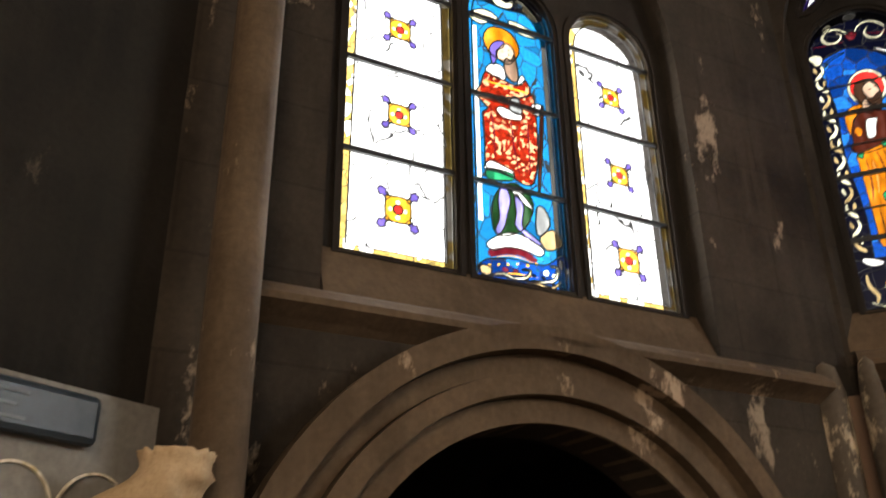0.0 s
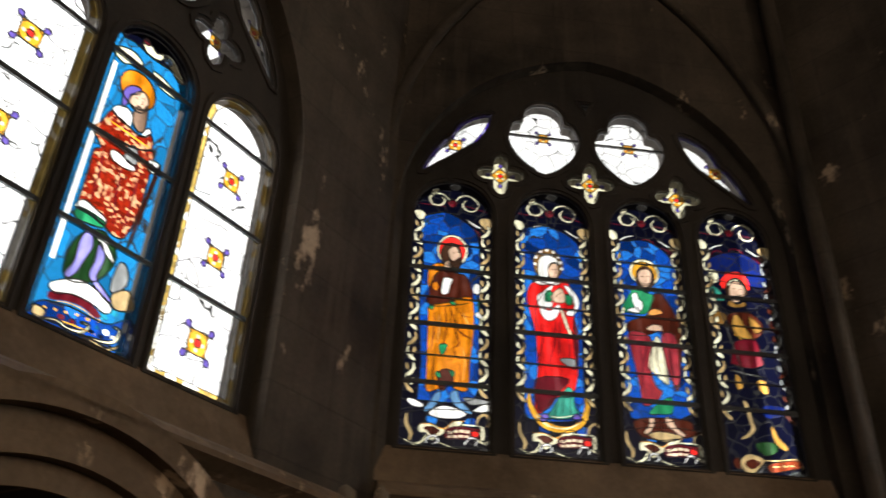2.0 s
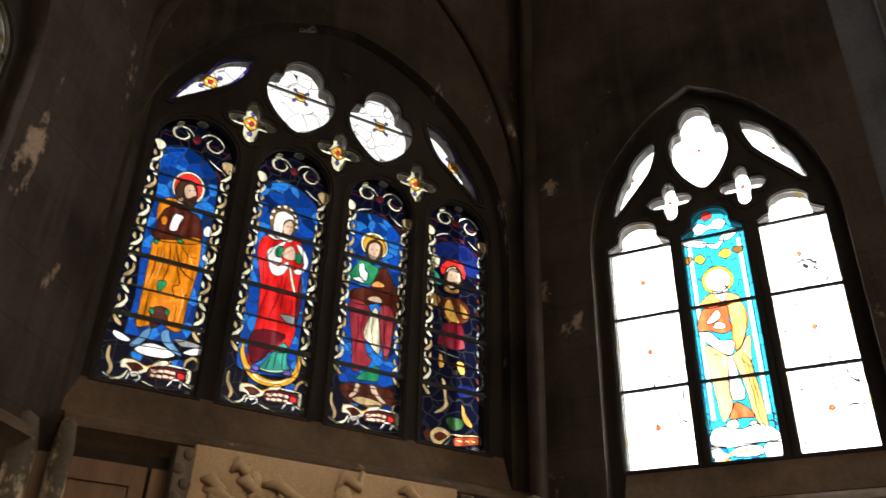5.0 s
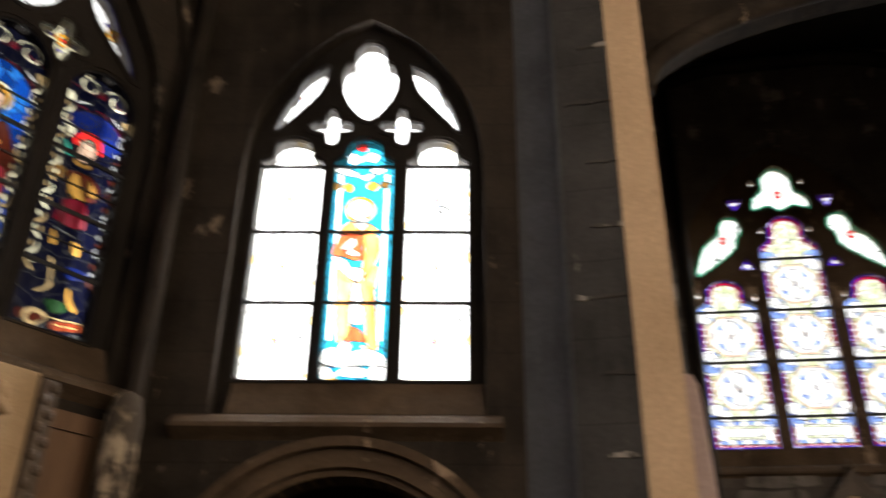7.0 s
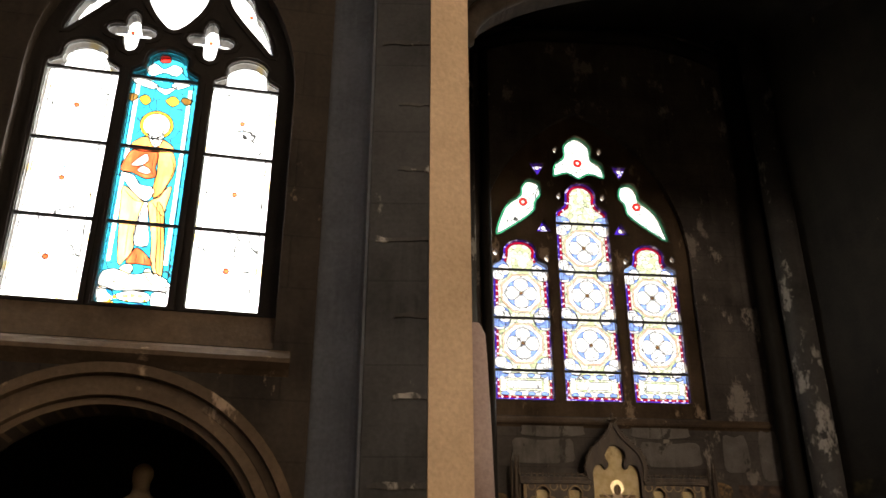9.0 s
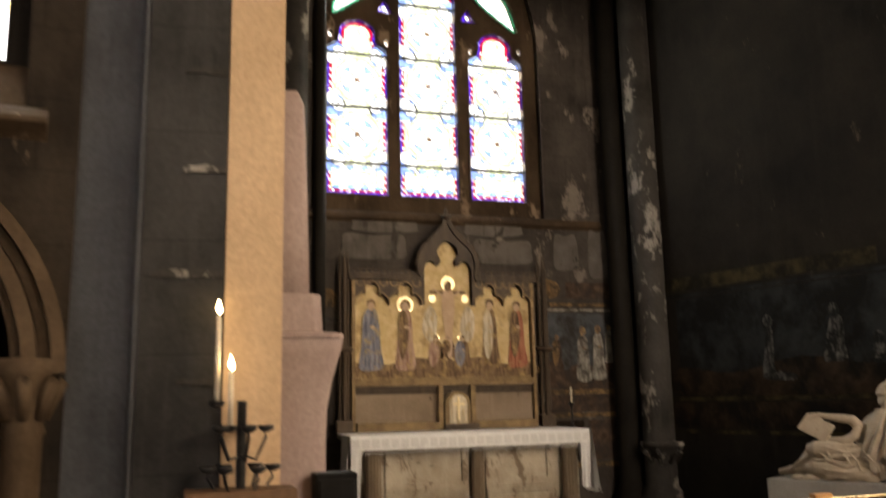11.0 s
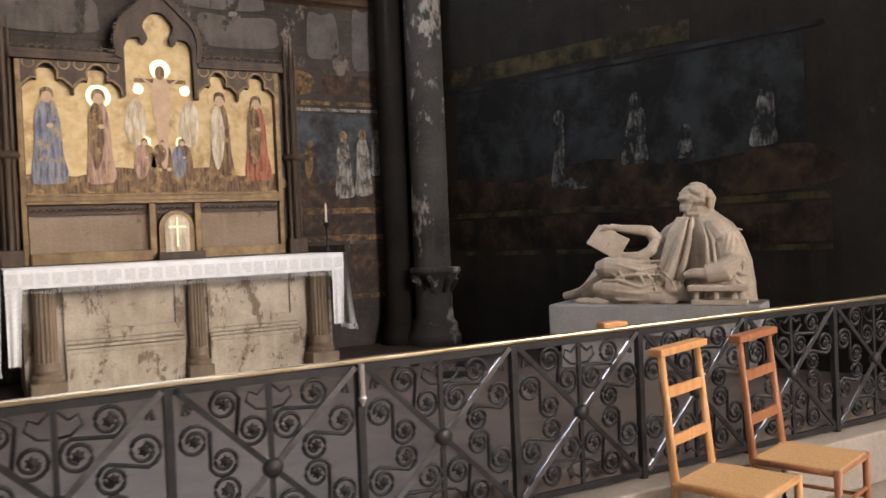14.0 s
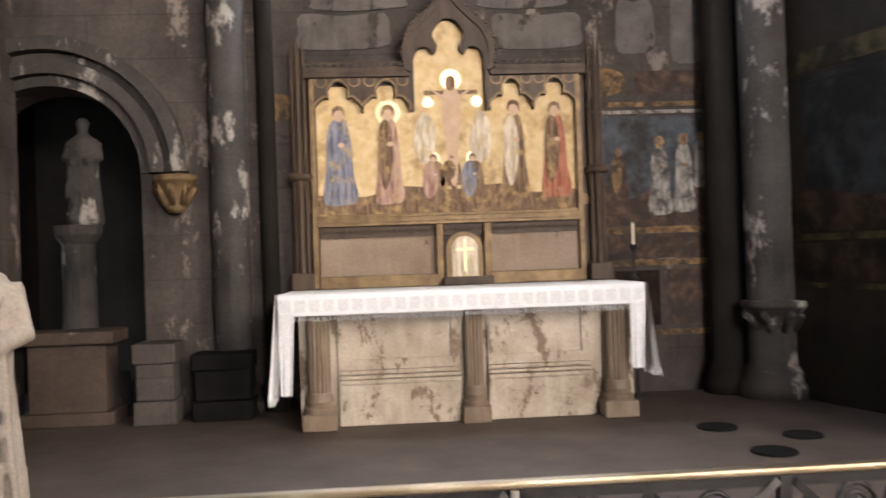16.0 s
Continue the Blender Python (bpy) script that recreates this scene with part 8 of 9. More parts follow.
def railing_panel():
    p = thing("railing_panel", pose(-0.885, FY, 0), "black wrought-iron railing panel of scrolls and crossed bars", "railing", "railing panels before the chapel")
    h = 0.335
    part("post", boxed(-0.016, -0.016, -0.10, 0.016, 0.016, 0.60, 0.003), IRON, p)
    bm = bmesh.new()
    box(bm, 0.017, -0.010, -0.085, PW - 0.017, 0.010, -0.06)
    part("bottom_bar", bm, IRON, p)
    bm = bmesh.new()
    box(bm, 0.017, -0.010, 0.572, PW - 0.017, 0.010, 0.60)
    part("top_bar", bm, IRON, p)
    c = PW / 2
    for s in (-1, 1):
        bm = bmesh.new()
        strip(bm, [(c - s * 0.335, ZC - 0.325), (c, ZC), (c + s * 0.335, ZC + 0.325)], 0.011, -0.014 - 0.004 * s, -0.003 - 0.004 * s)
        part("diagonal_bar", bm, IRON if s < 0 else STEEL_IRON, p)
    bm = bmesh.new()
    box(bm, c - 0.010, -0.006, -0.06, c + 0.010, 0.008, 0.572)
    part("upright_bar", bm, IRON, p)
    bm = bmesh.new()
    lathe(bm, [(0.0, -0.03), (0.022, -0.028), (0.038, -0.018), (0.038, 0.006), (0.0, 0.008)], 12)
    for v in bm.verts:
        v.co = (v.co.x + c, v.co.z, v.co.y + ZC)
    part("boss", bm, IRON, p, smooth=True)
    for up in (-1, 1):
        for s in (-1, 1):
            for ends in (((0.068, 0.150, 0.060), (0.165, 0.250, 0.058)), ((0.272, 0.135, 0.060), (0.170, 0.052, 0.054))):
                ends = [(c + s * dx, ZC + up * dz, r) for dx, dz, r in ends]
                bm = bmesh.new()
                tube(bm, double_scroll(*ends[0], *ends[1]), 0.0085, 6)
                sc = part("scroll", bm, IRON, p, smooth=True)
                for x, z, r in ends:
                    bm = bmesh.new()
                    rim = [bm.verts.new((x + (0.024 if k % 2 else 0.016) * math.cos(math.tau * k / 12), -0.008, z + (0.024 if k % 2 else 0.016) * math.sin(math.tau * k / 12))) for k in range(12)]
                    eye, back = bm.verts.new((x, -0.022, z)), bm.verts.new((x, 0.006, z))
                    for k in range(12):
                        bm.faces.new((rim[k], rim[(k + 1) % 12], eye))
                        bm.faces.new((rim[(k + 1) % 12], rim[k], back))
                    part("rosette", bm, IRON, sc)
            # leafy sprig in each corner and a curved link to the upright
            bm = bmesh.new()
            x, z = c + s * 0.30, ZC + up * 0.27
            for k in range(4):
                q = radians(40 * k - 20)
                tube(bm, [(x, 0, z), (x - s * 0.03 * math.cos(q), 0, z - up * 0.03 * math.sin(q) - up * 0.01)], [0.005, 0.009], 5)
            part("leaf", bm, IRON, p)
            bm = bmesh.new()
            tube(bm, [(c + s * d, 0, ZC + up * e) for d, e in ((0.01, 0.30), (0.045, 0.27), (0.075, 0.285), (0.085, 0.25), (0.05, 0.22), (0.012, 0.215))], 0.006, 6)
            part("link", bm, IRON, p, smooth=True)
    return p


STEEL_IRON = plain("rubbed_iron_bar", (0.05, 0.048, 0.045), (0.20, 0.19, 0.18), 5, 0.32, 0.85)
first = railing_panel()
for k in range(1, 9):
    copy_thing(first, pose(-0.885 + PW * k, FY, 0))
railtop = thing("handrail", pose(0, FY, 0), "worn brass handrail along the iron railing", "handrail")
bm = bmesh.new()
box(bm, -0.72, -0.020, 0.602, 5.56, 0.020, 0.621, 0.006)
part("rail", bm, BRASS, railtop)
bm = bmesh.new()
lathe(bm, [(0.012, 0.602), (0.012, 0.48), (0.017, 0.47), (0.004, 0.44)], 8, 1.245, -0.028)
part("latch", bm, BARE_STEEL, railtop, "small bright steel latch pin")
bm = bmesh.new()
box(bm, 2.44, -0.030, 0.622, 2.58, 0.030, 0.648, 0.006)
solid("wood_block", bm, CHAIR_WOOD, pose(0, FY, 0), "small orange wooden block on the handrail", "block", kind="")
bm = bmesh.new()
box(bm, -0.75, -2.14, FLOOR, 5.7, -1.935, -0.10, 0.012)
solid("kerb", bm, NAVE_FLOOR, pose(0, 0, 0), "pale stone kerb under the railing", "kerb")

# ---------------------------------------------------------------- church chairs
def church_chair(m, wood, label):
    ch = thing("church_chair", m, label, "chair", "church chairs by the railing")
    w, d, seat_h, top = 0.19, 0.38, 0.355, 0.93
    for s in (-1, 1):
        bm = bmesh.new()
        tube(bm, [(s * (w - 0.02), 0.0, 0), (s * (w - 0.015), 0.0, seat_h), (s * (w - 0.025), 0.05, top - 0.03)], [0.017, 0.019, 0.016], 8)
        part("back_leg", bm, wood, ch, smooth=True)
        bm = bmesh.new()
        tube(bm, [(s * w, -d, 0), (s * w, -d, seat_h + 0.01)], [0.015, 0.019], 8)
        part("front_leg", bm, wood, ch, smooth=True)
        bm = bmesh.new()
        tube(bm, [(s * (w - 0.015), 0, 0.16), (s * w, -d, 0.16)], 0.010, 6)
        part("stretcher", bm, wood, ch, smooth=True)
    for y in (-0.004, -d):
        bm = bmesh.new()
        tube(bm, [(-w, y, 0.2), (w, y, 0.2)], 0.010, 6)
        part("stretcher", bm, wood, ch, smooth=True)
    for z, hh in ((0.53, 0.024), (0.735, 0.024)):
        y = 0.05 * (z - seat_h) / (top - seat_h)
        part("slat", boxed(-w + 0.035, y - 0.009, z - hh, w - 0.035, y + 0.009, z + hh, 0.004), wood, ch)
    part("top_rail", boxed(-w - 0.025, 0.02, top - 0.035, w + 0.025, 0.085, top, 0.007), wood, ch)
    bm = bmesh.new()
    box(bm, -w - 0.005, -d - 0.01, seat_h - 0.025, w + 0.005, 0.005, seat_h + 0.012, 0.012)
    seat = part("seat", bm, RUSH, ch, "woven rush seat")
    for k, a in enumerate(((-w, -d, w, -d), (-w, 0, w, 0), (-w, -d, -w, 0), (w, -d, w, 0))):
        bm = bmesh.new()
        tube(bm, [(a[0], a[1], seat_h - 0.005), (a[2], a[3], seat_h - 0.005)], 0.014, 6)
        part("seat_rail", bm, wood, seat, smooth=True)
    return ch


church_chair(pose(2.715, -2.27, FLOOR, 0, 0, 17), CHAIR_WOOD, "honey-coloured ladder-back chair with rush seat by the railing")
church_chair(pose(3.26, -2.22, FLOOR, 0, 0, 17), CHAIR_DARK, "reddish ladder-back church chair with a worn rush seat")

# ---------------------------------------------------------------- carved figures
def ball(bm, x, y, z, rx, ry, rz, turn=0.0, tilt=0.0, n=14):
    m = pose(x, y, z, 0, tilt, turn) @ Matrix.Diagonal((rx, ry, rz, 1))
    bmesh.ops.create_uvsphere(bm, u_segments=n, v_segments=n // 2 + 2, radius=1, matrix=m)


def sculpt(name, bm, material, m, label, category, voxel, soft=1):
    ob = solid(name, bm, material, m, label, category, kind="", smooth=True)
    r = ob.modifiers.new("merge", "REMESH")
    r.mode, r.voxel_size, r.use_smooth_shade = "VOXEL", voxel, True
    s = ob.modifiers.new("soften", "SMOOTH")
    s.factor, s.iterations = 0.5, soft
    return ob


def drapery(bm, rings, depth, folds, twist=0.0, along="z", n=84):
    """A closed cloth body through elliptical rings (x, y, z, r1, r2), its folds deeper towards the last ring."""
    rows = []
    for i, (x, y, z, r1, r2) in enumerate(rings):
        row = []
        for k in range(n):
            a = math.tau * k / n
            w = a + twist * i
            wave = 0.6 * math.sin(folds * w) + 0.4 * math.sin((folds * 2 + 1) * w + 1.3) - 0.3 * abs(math.sin(1.5 * w + 0.4))
            f = 1 + depth * wave * (0.35 + 0.65 * i / (len(rings) - 1))
            p, q = r1 * f * math.cos(a), r2 * f * math.sin(a)
            row.append(bm.verts.new((x + p, y + q, z) if along == "z" else (x, y + p, z + q)))
        rows.append(row)
    for lo, hi in zip(rows, rows[1:]):
        for k in range(n):
            bm.faces.new((lo[k], lo[(k + 1) % n], hi[(k + 1) % n], hi[k]))
    bm.faces.new(rows[0][::-1])
    bm.faces.new(rows[-1])


SEAT = wall_frame(3.96, 0.35, -57.7)
bm = bmesh.new()
# robe over the outstretched legs, toe first
drapery(bm, [(0.20, 0.16, 0.58, 0.07, 0.06), (0.30, 0.16, 0.64, 0.13, 0.12), (0.40, 0.15, 0.67, 0.17, 0.155), (0.55, 0.14, 0.67, 0.19, 0.165), (0.72, 0.14, 0.65, 0.19, 0.15), (0.92, 0.15, 0.64, 0.18, 0.14)], 0.095, 7, 0.12, "x")
tube(bm, [(0.03, 0.14, 0.545), (0.10, 0.14, 0.555), (0.18, 0.15, 0.575), (0.26, 0.15, 0.60)], [0.028, 0.038, 0.045, 0.06], 10)
# thigh and shin under the cloth
tube(bm, [(0.37, 0.00, 0.765), (0.44, -0.02, 0.775), (0.60, -0.01, 0.765), (0.76, 0.04, 0.74), (0.95, 0.12, 0.72)], [0.055, 0.078, 0.085, 0.085, 0.09], 14)
tube(bm, [(0.36, -0.03, 0.605), (0.43, -0.05, 0.615), (0.60, -0.055, 0.60), (0.78, -0.05, 0.57), (0.95, -0.02, 0.54)], [0.055, 0.078, 0.082, 0.07, 0.04], 14)
for k in (1, 3, 4, 6):
    t = k / 6
    tube(bm, [(0.46 + 0.09 * k * 0.7, -0.085 + 0.01 * k * 0.7, 0.80 - 0.03 * t), (0.52 + 0.07 * k, -0.105, 0.70 - 0.02 * t), (0.54 + 0.075 * k, -0.115 + 0.01 * k * 0.5, 0.57 - 0.03 * t)], [0.004, 0.011, 0.005], 6)
for k in range(5):
    tube(bm, [(0.16 + 0.03 * k, 0.06, 0.58 + 0.012 * k), (0.27 + 0.03 * k, 0.02 - 0.01 * k, 0.66 + 0.03 * k * 0.6), (0.40 + 0.03 * k, -0.01, 0.70 + 0.02 * k)], [0.008, 0.016, 0.008], 6)
for x, z, r in ((0.26, 0.52, 0.05), (0.40, 0.515, 0.07), (0.56, 0.515, 0.06), (0.72, 0.52, 0.075), (0.88, 0.52, 0.06)):
    ball(bm, x, -0.02, z, r * 1.5, r, r * 0.6, 10)
# wide cloak from collar to seat
drapery(bm, [(1.09, 0.19, 1.235, 0.080, 0.085), (1.11, 0.19, 1.18, 0.125, 0.125), (1.15, 0.19, 1.09, 0.185, 0.165), (1.18, 0.19, 0.96, 0.225, 0.19), (1.21, 0.19, 0.80, 0.245, 0.205), (1.23, 0.19, 0.64, 0.245, 0.215), (1.23, 0.19, 0.50, 0.255, 0.215)], 0.115, 8, 0.07)
# second fall of cloth over the chest and between the arms
drapery(bm, [(1.00, 0.12, 1.16, 0.055, 0.05), (0.98, 0.08, 1.05, 0.085, 0.07), (0.96, 0.05, 0.92, 0.095, 0.085), (0.93, 0.04, 0.78, 0.105, 0.095), (0.90, 0.03, 0.64, 0.10, 0.085), (0.92, 0.02, 0.52, 0.13, 0.08)], 0.17, 5, 0.16)
for x0, x1, y in ((1.00, 0.86, -0.02), (1.04, 0.93, -0.055), (1.07, 1.02, -0.05)):
    tube(bm, [(x0, 0.06, 1.15), (0.5 * (x0 + x1) + 0.02, y + 0.02, 0.96), (x1, y, 0.78), (x1 - 0.05, y + 0.01, 0.68), (x1 - 0.10, y + 0.04, 0.70)], [0.010, 0.020, 0.024, 0.020, 0.008], 6)
# near sleeve and its hand on a low support
tube(bm, [(1.22, 0.06, 1.10), (1.31, 0.01, 0.97), (1.36, -0.01, 0.83), (1.30, -0.05, 0.74), (1.18, -0.07, 0.72)], [0.075, 0.10, 0.105, 0.085, 0.065], 14)
for k in range(6):
    t = k / 5
    tube(bm, [(1.15 + 0.12 * t, 0.02 + 0.02 * t, 1.13 - 0.03 * t), (1.19 + 0.20 * t, -0.075 + 0.04 * t, 0.96), (1.20 + 0.235 * t, -0.095 + 0.05 * t, 0.80), (1.20 + 0.22 * t, -0.10 + 0.05 * t, 0.69)], [0.006, 0.015, 0.018, 0.008], 6)
tube(bm, [(1.18, -0.08, 0.72), (1.09, -0.085, 0.725), (1.03, -0.08, 0.71)], [0.045, 0.035, 0.026], 8)
# far arm: full sleeve, bent elbow, forearm lying along the book
tube(bm, [(1.00, 0.22, 1.10), (0.90, 0.20, 1.02), (0.82, 0.15, 0.92), (0.76, 0.09, 0.86)], [0.075, 0.085, 0.08, 0.06], 12)
tube(bm, [(0.82, 0.12, 0.90), (0.80, 0.08, 0.98), (0.75, 0.06, 1.05), (0.67, 0.04, 1.065), (0.56, 0.02, 1.08), (0.47, 0.01, 1.105)], [0.055, 0.058, 0.052, 0.045, 0.034, 0.026], 12)
tube(bm, [(0.80, 0.05, 0.97), (0.77, 0.02, 0.89), (0.69, 0.0, 0.845), (0.58, 0.0, 0.85), (0.54, 0.01, 0.87)], [0.035, 0.042, 0.045, 0.038, 0.02], 10)
ball(bm, 0.445, 0.005, 1.10, 0.050, 0.03, 0.022, 0, 12)
for k in range(4):
    tube(bm, [(0.44 + 0.012 * k, -0.02 + 0.008 * k, 1.10), (0.40 + 0.012 * k, -0.022, 1.075)], [0.010, 0.007], 5)
# neck, bowed head with curls and beard
tube(bm, [(1.09, 0.19, 1.20), (1.06, 0.18, 1.28)], [0.072, 0.062], 10)
ball(bm, 1.055, 0.17, 1.325, 0.088, 0.088, 0.105, 0, -12)
ball(bm, 1.09, 0.18, 1.325, 0.10, 0.10, 0.105)
ball(bm, 0.976, 0.16, 1.315, 0.018, 0.016, 0.026, 0, 20)
ball(bm, 0.988, 0.155, 1.36, 0.026, 0.045, 0.016)
random.seed(4)
for k in range(64):
    a, e = random.uniform(-1.9, 1.9), random.uniform(-0.5, 1.45)
    ball(bm, 1.075 + 0.105 * math.cos(a) * math.cos(e), 0.175 + 0.102 * math.sin(a) * math.cos(e), 1.325 + 0.105 * math.sin(e), 0.029, 0.026, 0.024, random.uniform(0, 180), 0, 8)
for k in range(14):
    ball(bm, 1.01 + random.uniform(-0.022, 0.035), 0.15 + random.uniform(-0.045, 0.04), 1.245 + random.uniform(-0.04, 0.035), 0.020, 0.018, 0.024, 0, 0, 8)
# long hair falling to the collar, and the turned-down collar itself
for k in range(26):
    a = radians(-30 + 11 * k)
    x, y = 1.085 + 0.10 * math.cos(a), 0.18 + 0.10 * math.sin(a)
    tube(bm, [(x, y, 1.37), (x + 0.02 * math.cos(a), y + 0.02 * math.sin(a), 1.31), (x + 0.012 * math.cos(a + 1), y + 0.012 * math.sin(a + 1), 1.25), (x + 0.022 * math.cos(a), y + 0.022 * math.sin(a), 1.20)], [0.016, 0.024, 0.022, 0.008], 6)
for k in range(9):
    a = radians(-100 + 25 * k)
    ball(bm, 1.09 + 0.115 * math.cos(a), 0.19 + 0.115 * math.sin(a), 1.175, 0.05, 0.035, 0.022, math.degrees(a) + 90, 0, 8)
# long creases from the knee back to the seat
for k, (z, y) in enumerate(((0.84, -0.05), (0.795, -0.085), (0.735, -0.10), (0.68, -0.12), (0.615, -0.13), (0.56, -0.115))):
    w = 0.02 * math.sin(2.4 * k)
    tube(bm, [(0.42 + 0.03 * (k % 3), y + 0.02, z), (0.55, y, z - 0.012 + w), (0.70 + w, y + 0.005, z - 0.035 - w), (0.88 - 0.03 * (k % 2), y + 0.035, z - 0.02)], [0.004, 0.013, 0.015, 0.004], 6)
for k in range(7):
    z = 1.10 - 0.085 * k
    tube(bm, [(1.27 + 0.02 * k, 0.00, z), (1.35 + 0.012 * k, 0.02, z - 0.05), (1.42 + 0.008 * k, 0.08, z - 0.07)], [0.006, 0.018, 0.006], 6)
# low carved support under the hand
box(bm, 1.06, -0.15, 0.60, 1.47, -0.02, 0.64)
box(bm, 1.08, -0.14, 0.50, 1.46, -0.03, 0.535)
for x in (1.11, 1.25, 1.42):
    tube(bm, [(x, -0.10, 0.51), (x, -0.10, 0.62)], 0.022, 6)
# open book
book_m = pose(0.455, -0.01, 0.975, -12, 30, 0)
q = bmesh.new()
box(q, -0.135, -0.018, -0.095, 0.135, 0.018, 0.095)
me = bpy.data.meshes.new("book_block")
q.transform(book_m)
q.to_mesh(me)
q.free()
bm.from_mesh(me)
bpy.data.meshes.remove(me)
for v in bm.verts:
    if v.co.z > 0.95:
        v.co.z = 0.95 + (v.co.z - 0.95) * 0.87
sculpt("statue", bm, MARBLE, SEAT, "cream marble statue of a seated robed reader with book", "statue", 0.006, 1)
bm = bmesh.new()
box(bm, 0.0, -0.13, 0.27, 1.55, 0.46, 0.50, 0.012)
box(bm, 0.05, -0.02, 0.0, 1.45, 0.40, 0.275, 0.01)
solid("plinth", bm, GREY_BASE, SEAT, "grey stone slab base under a marble statue", "base", kind="")


RELIEF_GREY = stone("weathered_cream_stone", (0.20, 0.165, 0.13), (0.36, 0.31, 0.25), (0.13, 0.10, 0.08), 0.6, 2.0)


def standing_statue(x, y, z0, h, material, label, turn=0.0, crown=False):
    bm = bmesh.new()
    prof = [(0.15, 0.0), (0.155, 0.06), (0.14, 0.3), (0.125, 0.5), (0.13, 0.62), (0.14, 0.74), (0.115, 0.80), (0.05, 0.84), (0.045, 0.87)]
    rings = []
    for r, t in prof:
        rings.append([bm.verts.new((h * r * (1 + (0.10 * math.sin(7 * a) + 0.05 * math.sin(11 * a + 3 * t)) * (1 - t)) * math.cos(a), h * r * 0.8 * (1 + 0.1 * math.sin(7 * a) * (1 - t)) * math.sin(a), t * h)) for a in (math.tau * k / 40 for k in range(40))])
    for a, b in zip(rings, rings[1:]):
        for k in range(40):
            bm.faces.new((a[k], a[(k + 1) % 40], b[(k + 1) % 40], b[k]))
    bm.faces.new(rings[0])
    bm.faces.new(rings[-1])
    ball(bm, 0, -0.01 * h, 0.925 * h, 0.052 * h, 0.058 * h, 0.072 * h)
    ball(bm, 0, 0.008 * h, 0.945 * h, 0.058 * h, 0.062 * h, 0.060 * h)
    if crown:
        lathe(bm, [(0.064 * h, 0.955 * h), (0.074 * h, 0.985 * h), (0.076 * h, 1.015 * h), (0.05 * h, 1.02 * h), (0.04 * h, 0.98 * h)], 20)
        for k in range(14):
            for z in (0.972, 1.022):
                ball(bm, 0.078 * h * math.cos(math.tau * k / 14), 0.078 * h * math.sin(math.tau * k / 14), z * h, 0.0125 * h, 0.0125 * h, 0.0135 * h, n=8)
        # veil falling aside from the crown
        for k in range(5):
            q = 0.02 * h * (k - 2)
            tube(bm, [(q, -q, 0.96 * h), (-0.13 * h + q, -0.075 * h - q, 0.88 * h), (-0.24 * h + q, -0.14 * h - q, 0.77 * h), (-0.27 * h + q, -0.155 * h - q, 0.55 * h)], [0.045 * h, 0.05 * h, 0.05 * h, 0.03 * h], 8)
    for s in (-1, 1):
        tube(bm, [(s * 0.12 * h, 0, 0.77 * h), (s * 0.155 * h, -0.03 * h, 0.62 * h), (s * 0.06 * h, -0.14 * h, 0.58 * h)], [0.045 * h, 0.042 * h, 0.03 * h], 8)
    for k in range(7):
        tube(bm, [(-0.10 * h + 0.035 * h * k, -0.10 * h, 0.56 * h), (-0.12 * h + 0.04 * h * k, -0.125 * h, 0.3 * h), (-0.13 * h + 0.045 * h * k, -0.13 * h, 0.03 * h)], 0.014 * h, 6)
    return sculpt("statue", bm, material, pose(x, y, z0, 0, 0, turn), label, "statue", 0.016)


def pedestal(x, y, z0, z1, r, material, label):
    bm = bmesh.new()
    box(bm, x - r, y - r, z0, x + r, y + r, z0 + 0.1, 0.01)
    box(bm, x - r * 0.85, y - r * 0.85, z0 + 0.1, x + r * 0.85, y + r * 0.85, z1 - 0.07, 0.008)
    box(bm, x - r, y - r, z1 - 0.07, x + r, y + r, z1, 0.012)
    solid("pedestal", bm, material, pose(0, 0, 0), label, "pedestal", kind="")


standing_statue(-0.86, -0.42, 0.03, 1.44, RELIEF_GREY, "pale stone statue of a robed figure standing on a plinth", 20)
bm = bmesh.new()
box(bm, -1.10, -0.68, 0.0, -0.62, -0.16, 0.032, 0.006)
solid("plinth", bm, GREY_BASE, pose(0, 0, 0), "low grey stone plinth under a standing statue", "plinth", kind="")
# in the recess under the second arch
standing_statue(-2.90, -1.95, 0.96, 1.12, RELIEF_STONE, "weathered stone statue standing in a dark arch", 0)
pedestal(-2.90, -1.95, FLOOR, 0.97, 0.2, SOOT_PLAIN, "sooty stone pedestal inside a dark arch")
# crowned statue by the first wall
standing_statue(-3.94, -8.20, 0.72, 1.20, RELIEF_STONE, "warm pale crowned stone statue beside a blackened shaft", 60, True)
pedestal(-3.94, -8.20, FLOOR, 0.73, 0.2, SOOT_PLAIN, "sooty stone pedestal beside a shaft")
# monument in the arch beside the altar
bm = bmesh.new()
lathe(bm, [(0.20, 0.30), (0.20, 0.36), (0.14, 0.40), (0.13, 1.40), (0.18, 1.48), (0.19, 1.56)], 16, -1.62, 3.1)
box(bm, -1.90, 2.92, 0.0, -1.30, 3.35, 0.30, 0.015)
ob = solid("monument", bm, SHAFT, pose(0, 0, 0), "flaked stone monument standing in a side arch", "monument", kind="", smooth=False)
standing_statue(-1.55, 3.08, 1.56, 0.9, SHAFT, "dusty grey stone bust on a monument", 0)
bm = bmesh.new()
box(bm, -1.86, 2.42, 0.0, -1.16, 2.78, 0.10, 0.01)
box(bm, -1.80, 2.46, 0.10, -1.22, 2.76, 0.62, 0.01)
box(bm, -1.88, 2.40, 0.62, -1.14, 2.79, 0.72, 0.015)
solid("stone_chest", bm, stone("dark_brown_stone", (0.05, 0.035, 0.026), (0.10, 0.075, 0.058), (0.20, 0.16, 0.13), 0.62), pose(0, 0, 0), "dark moulded stone chest below a side arch", "chest", kind="")
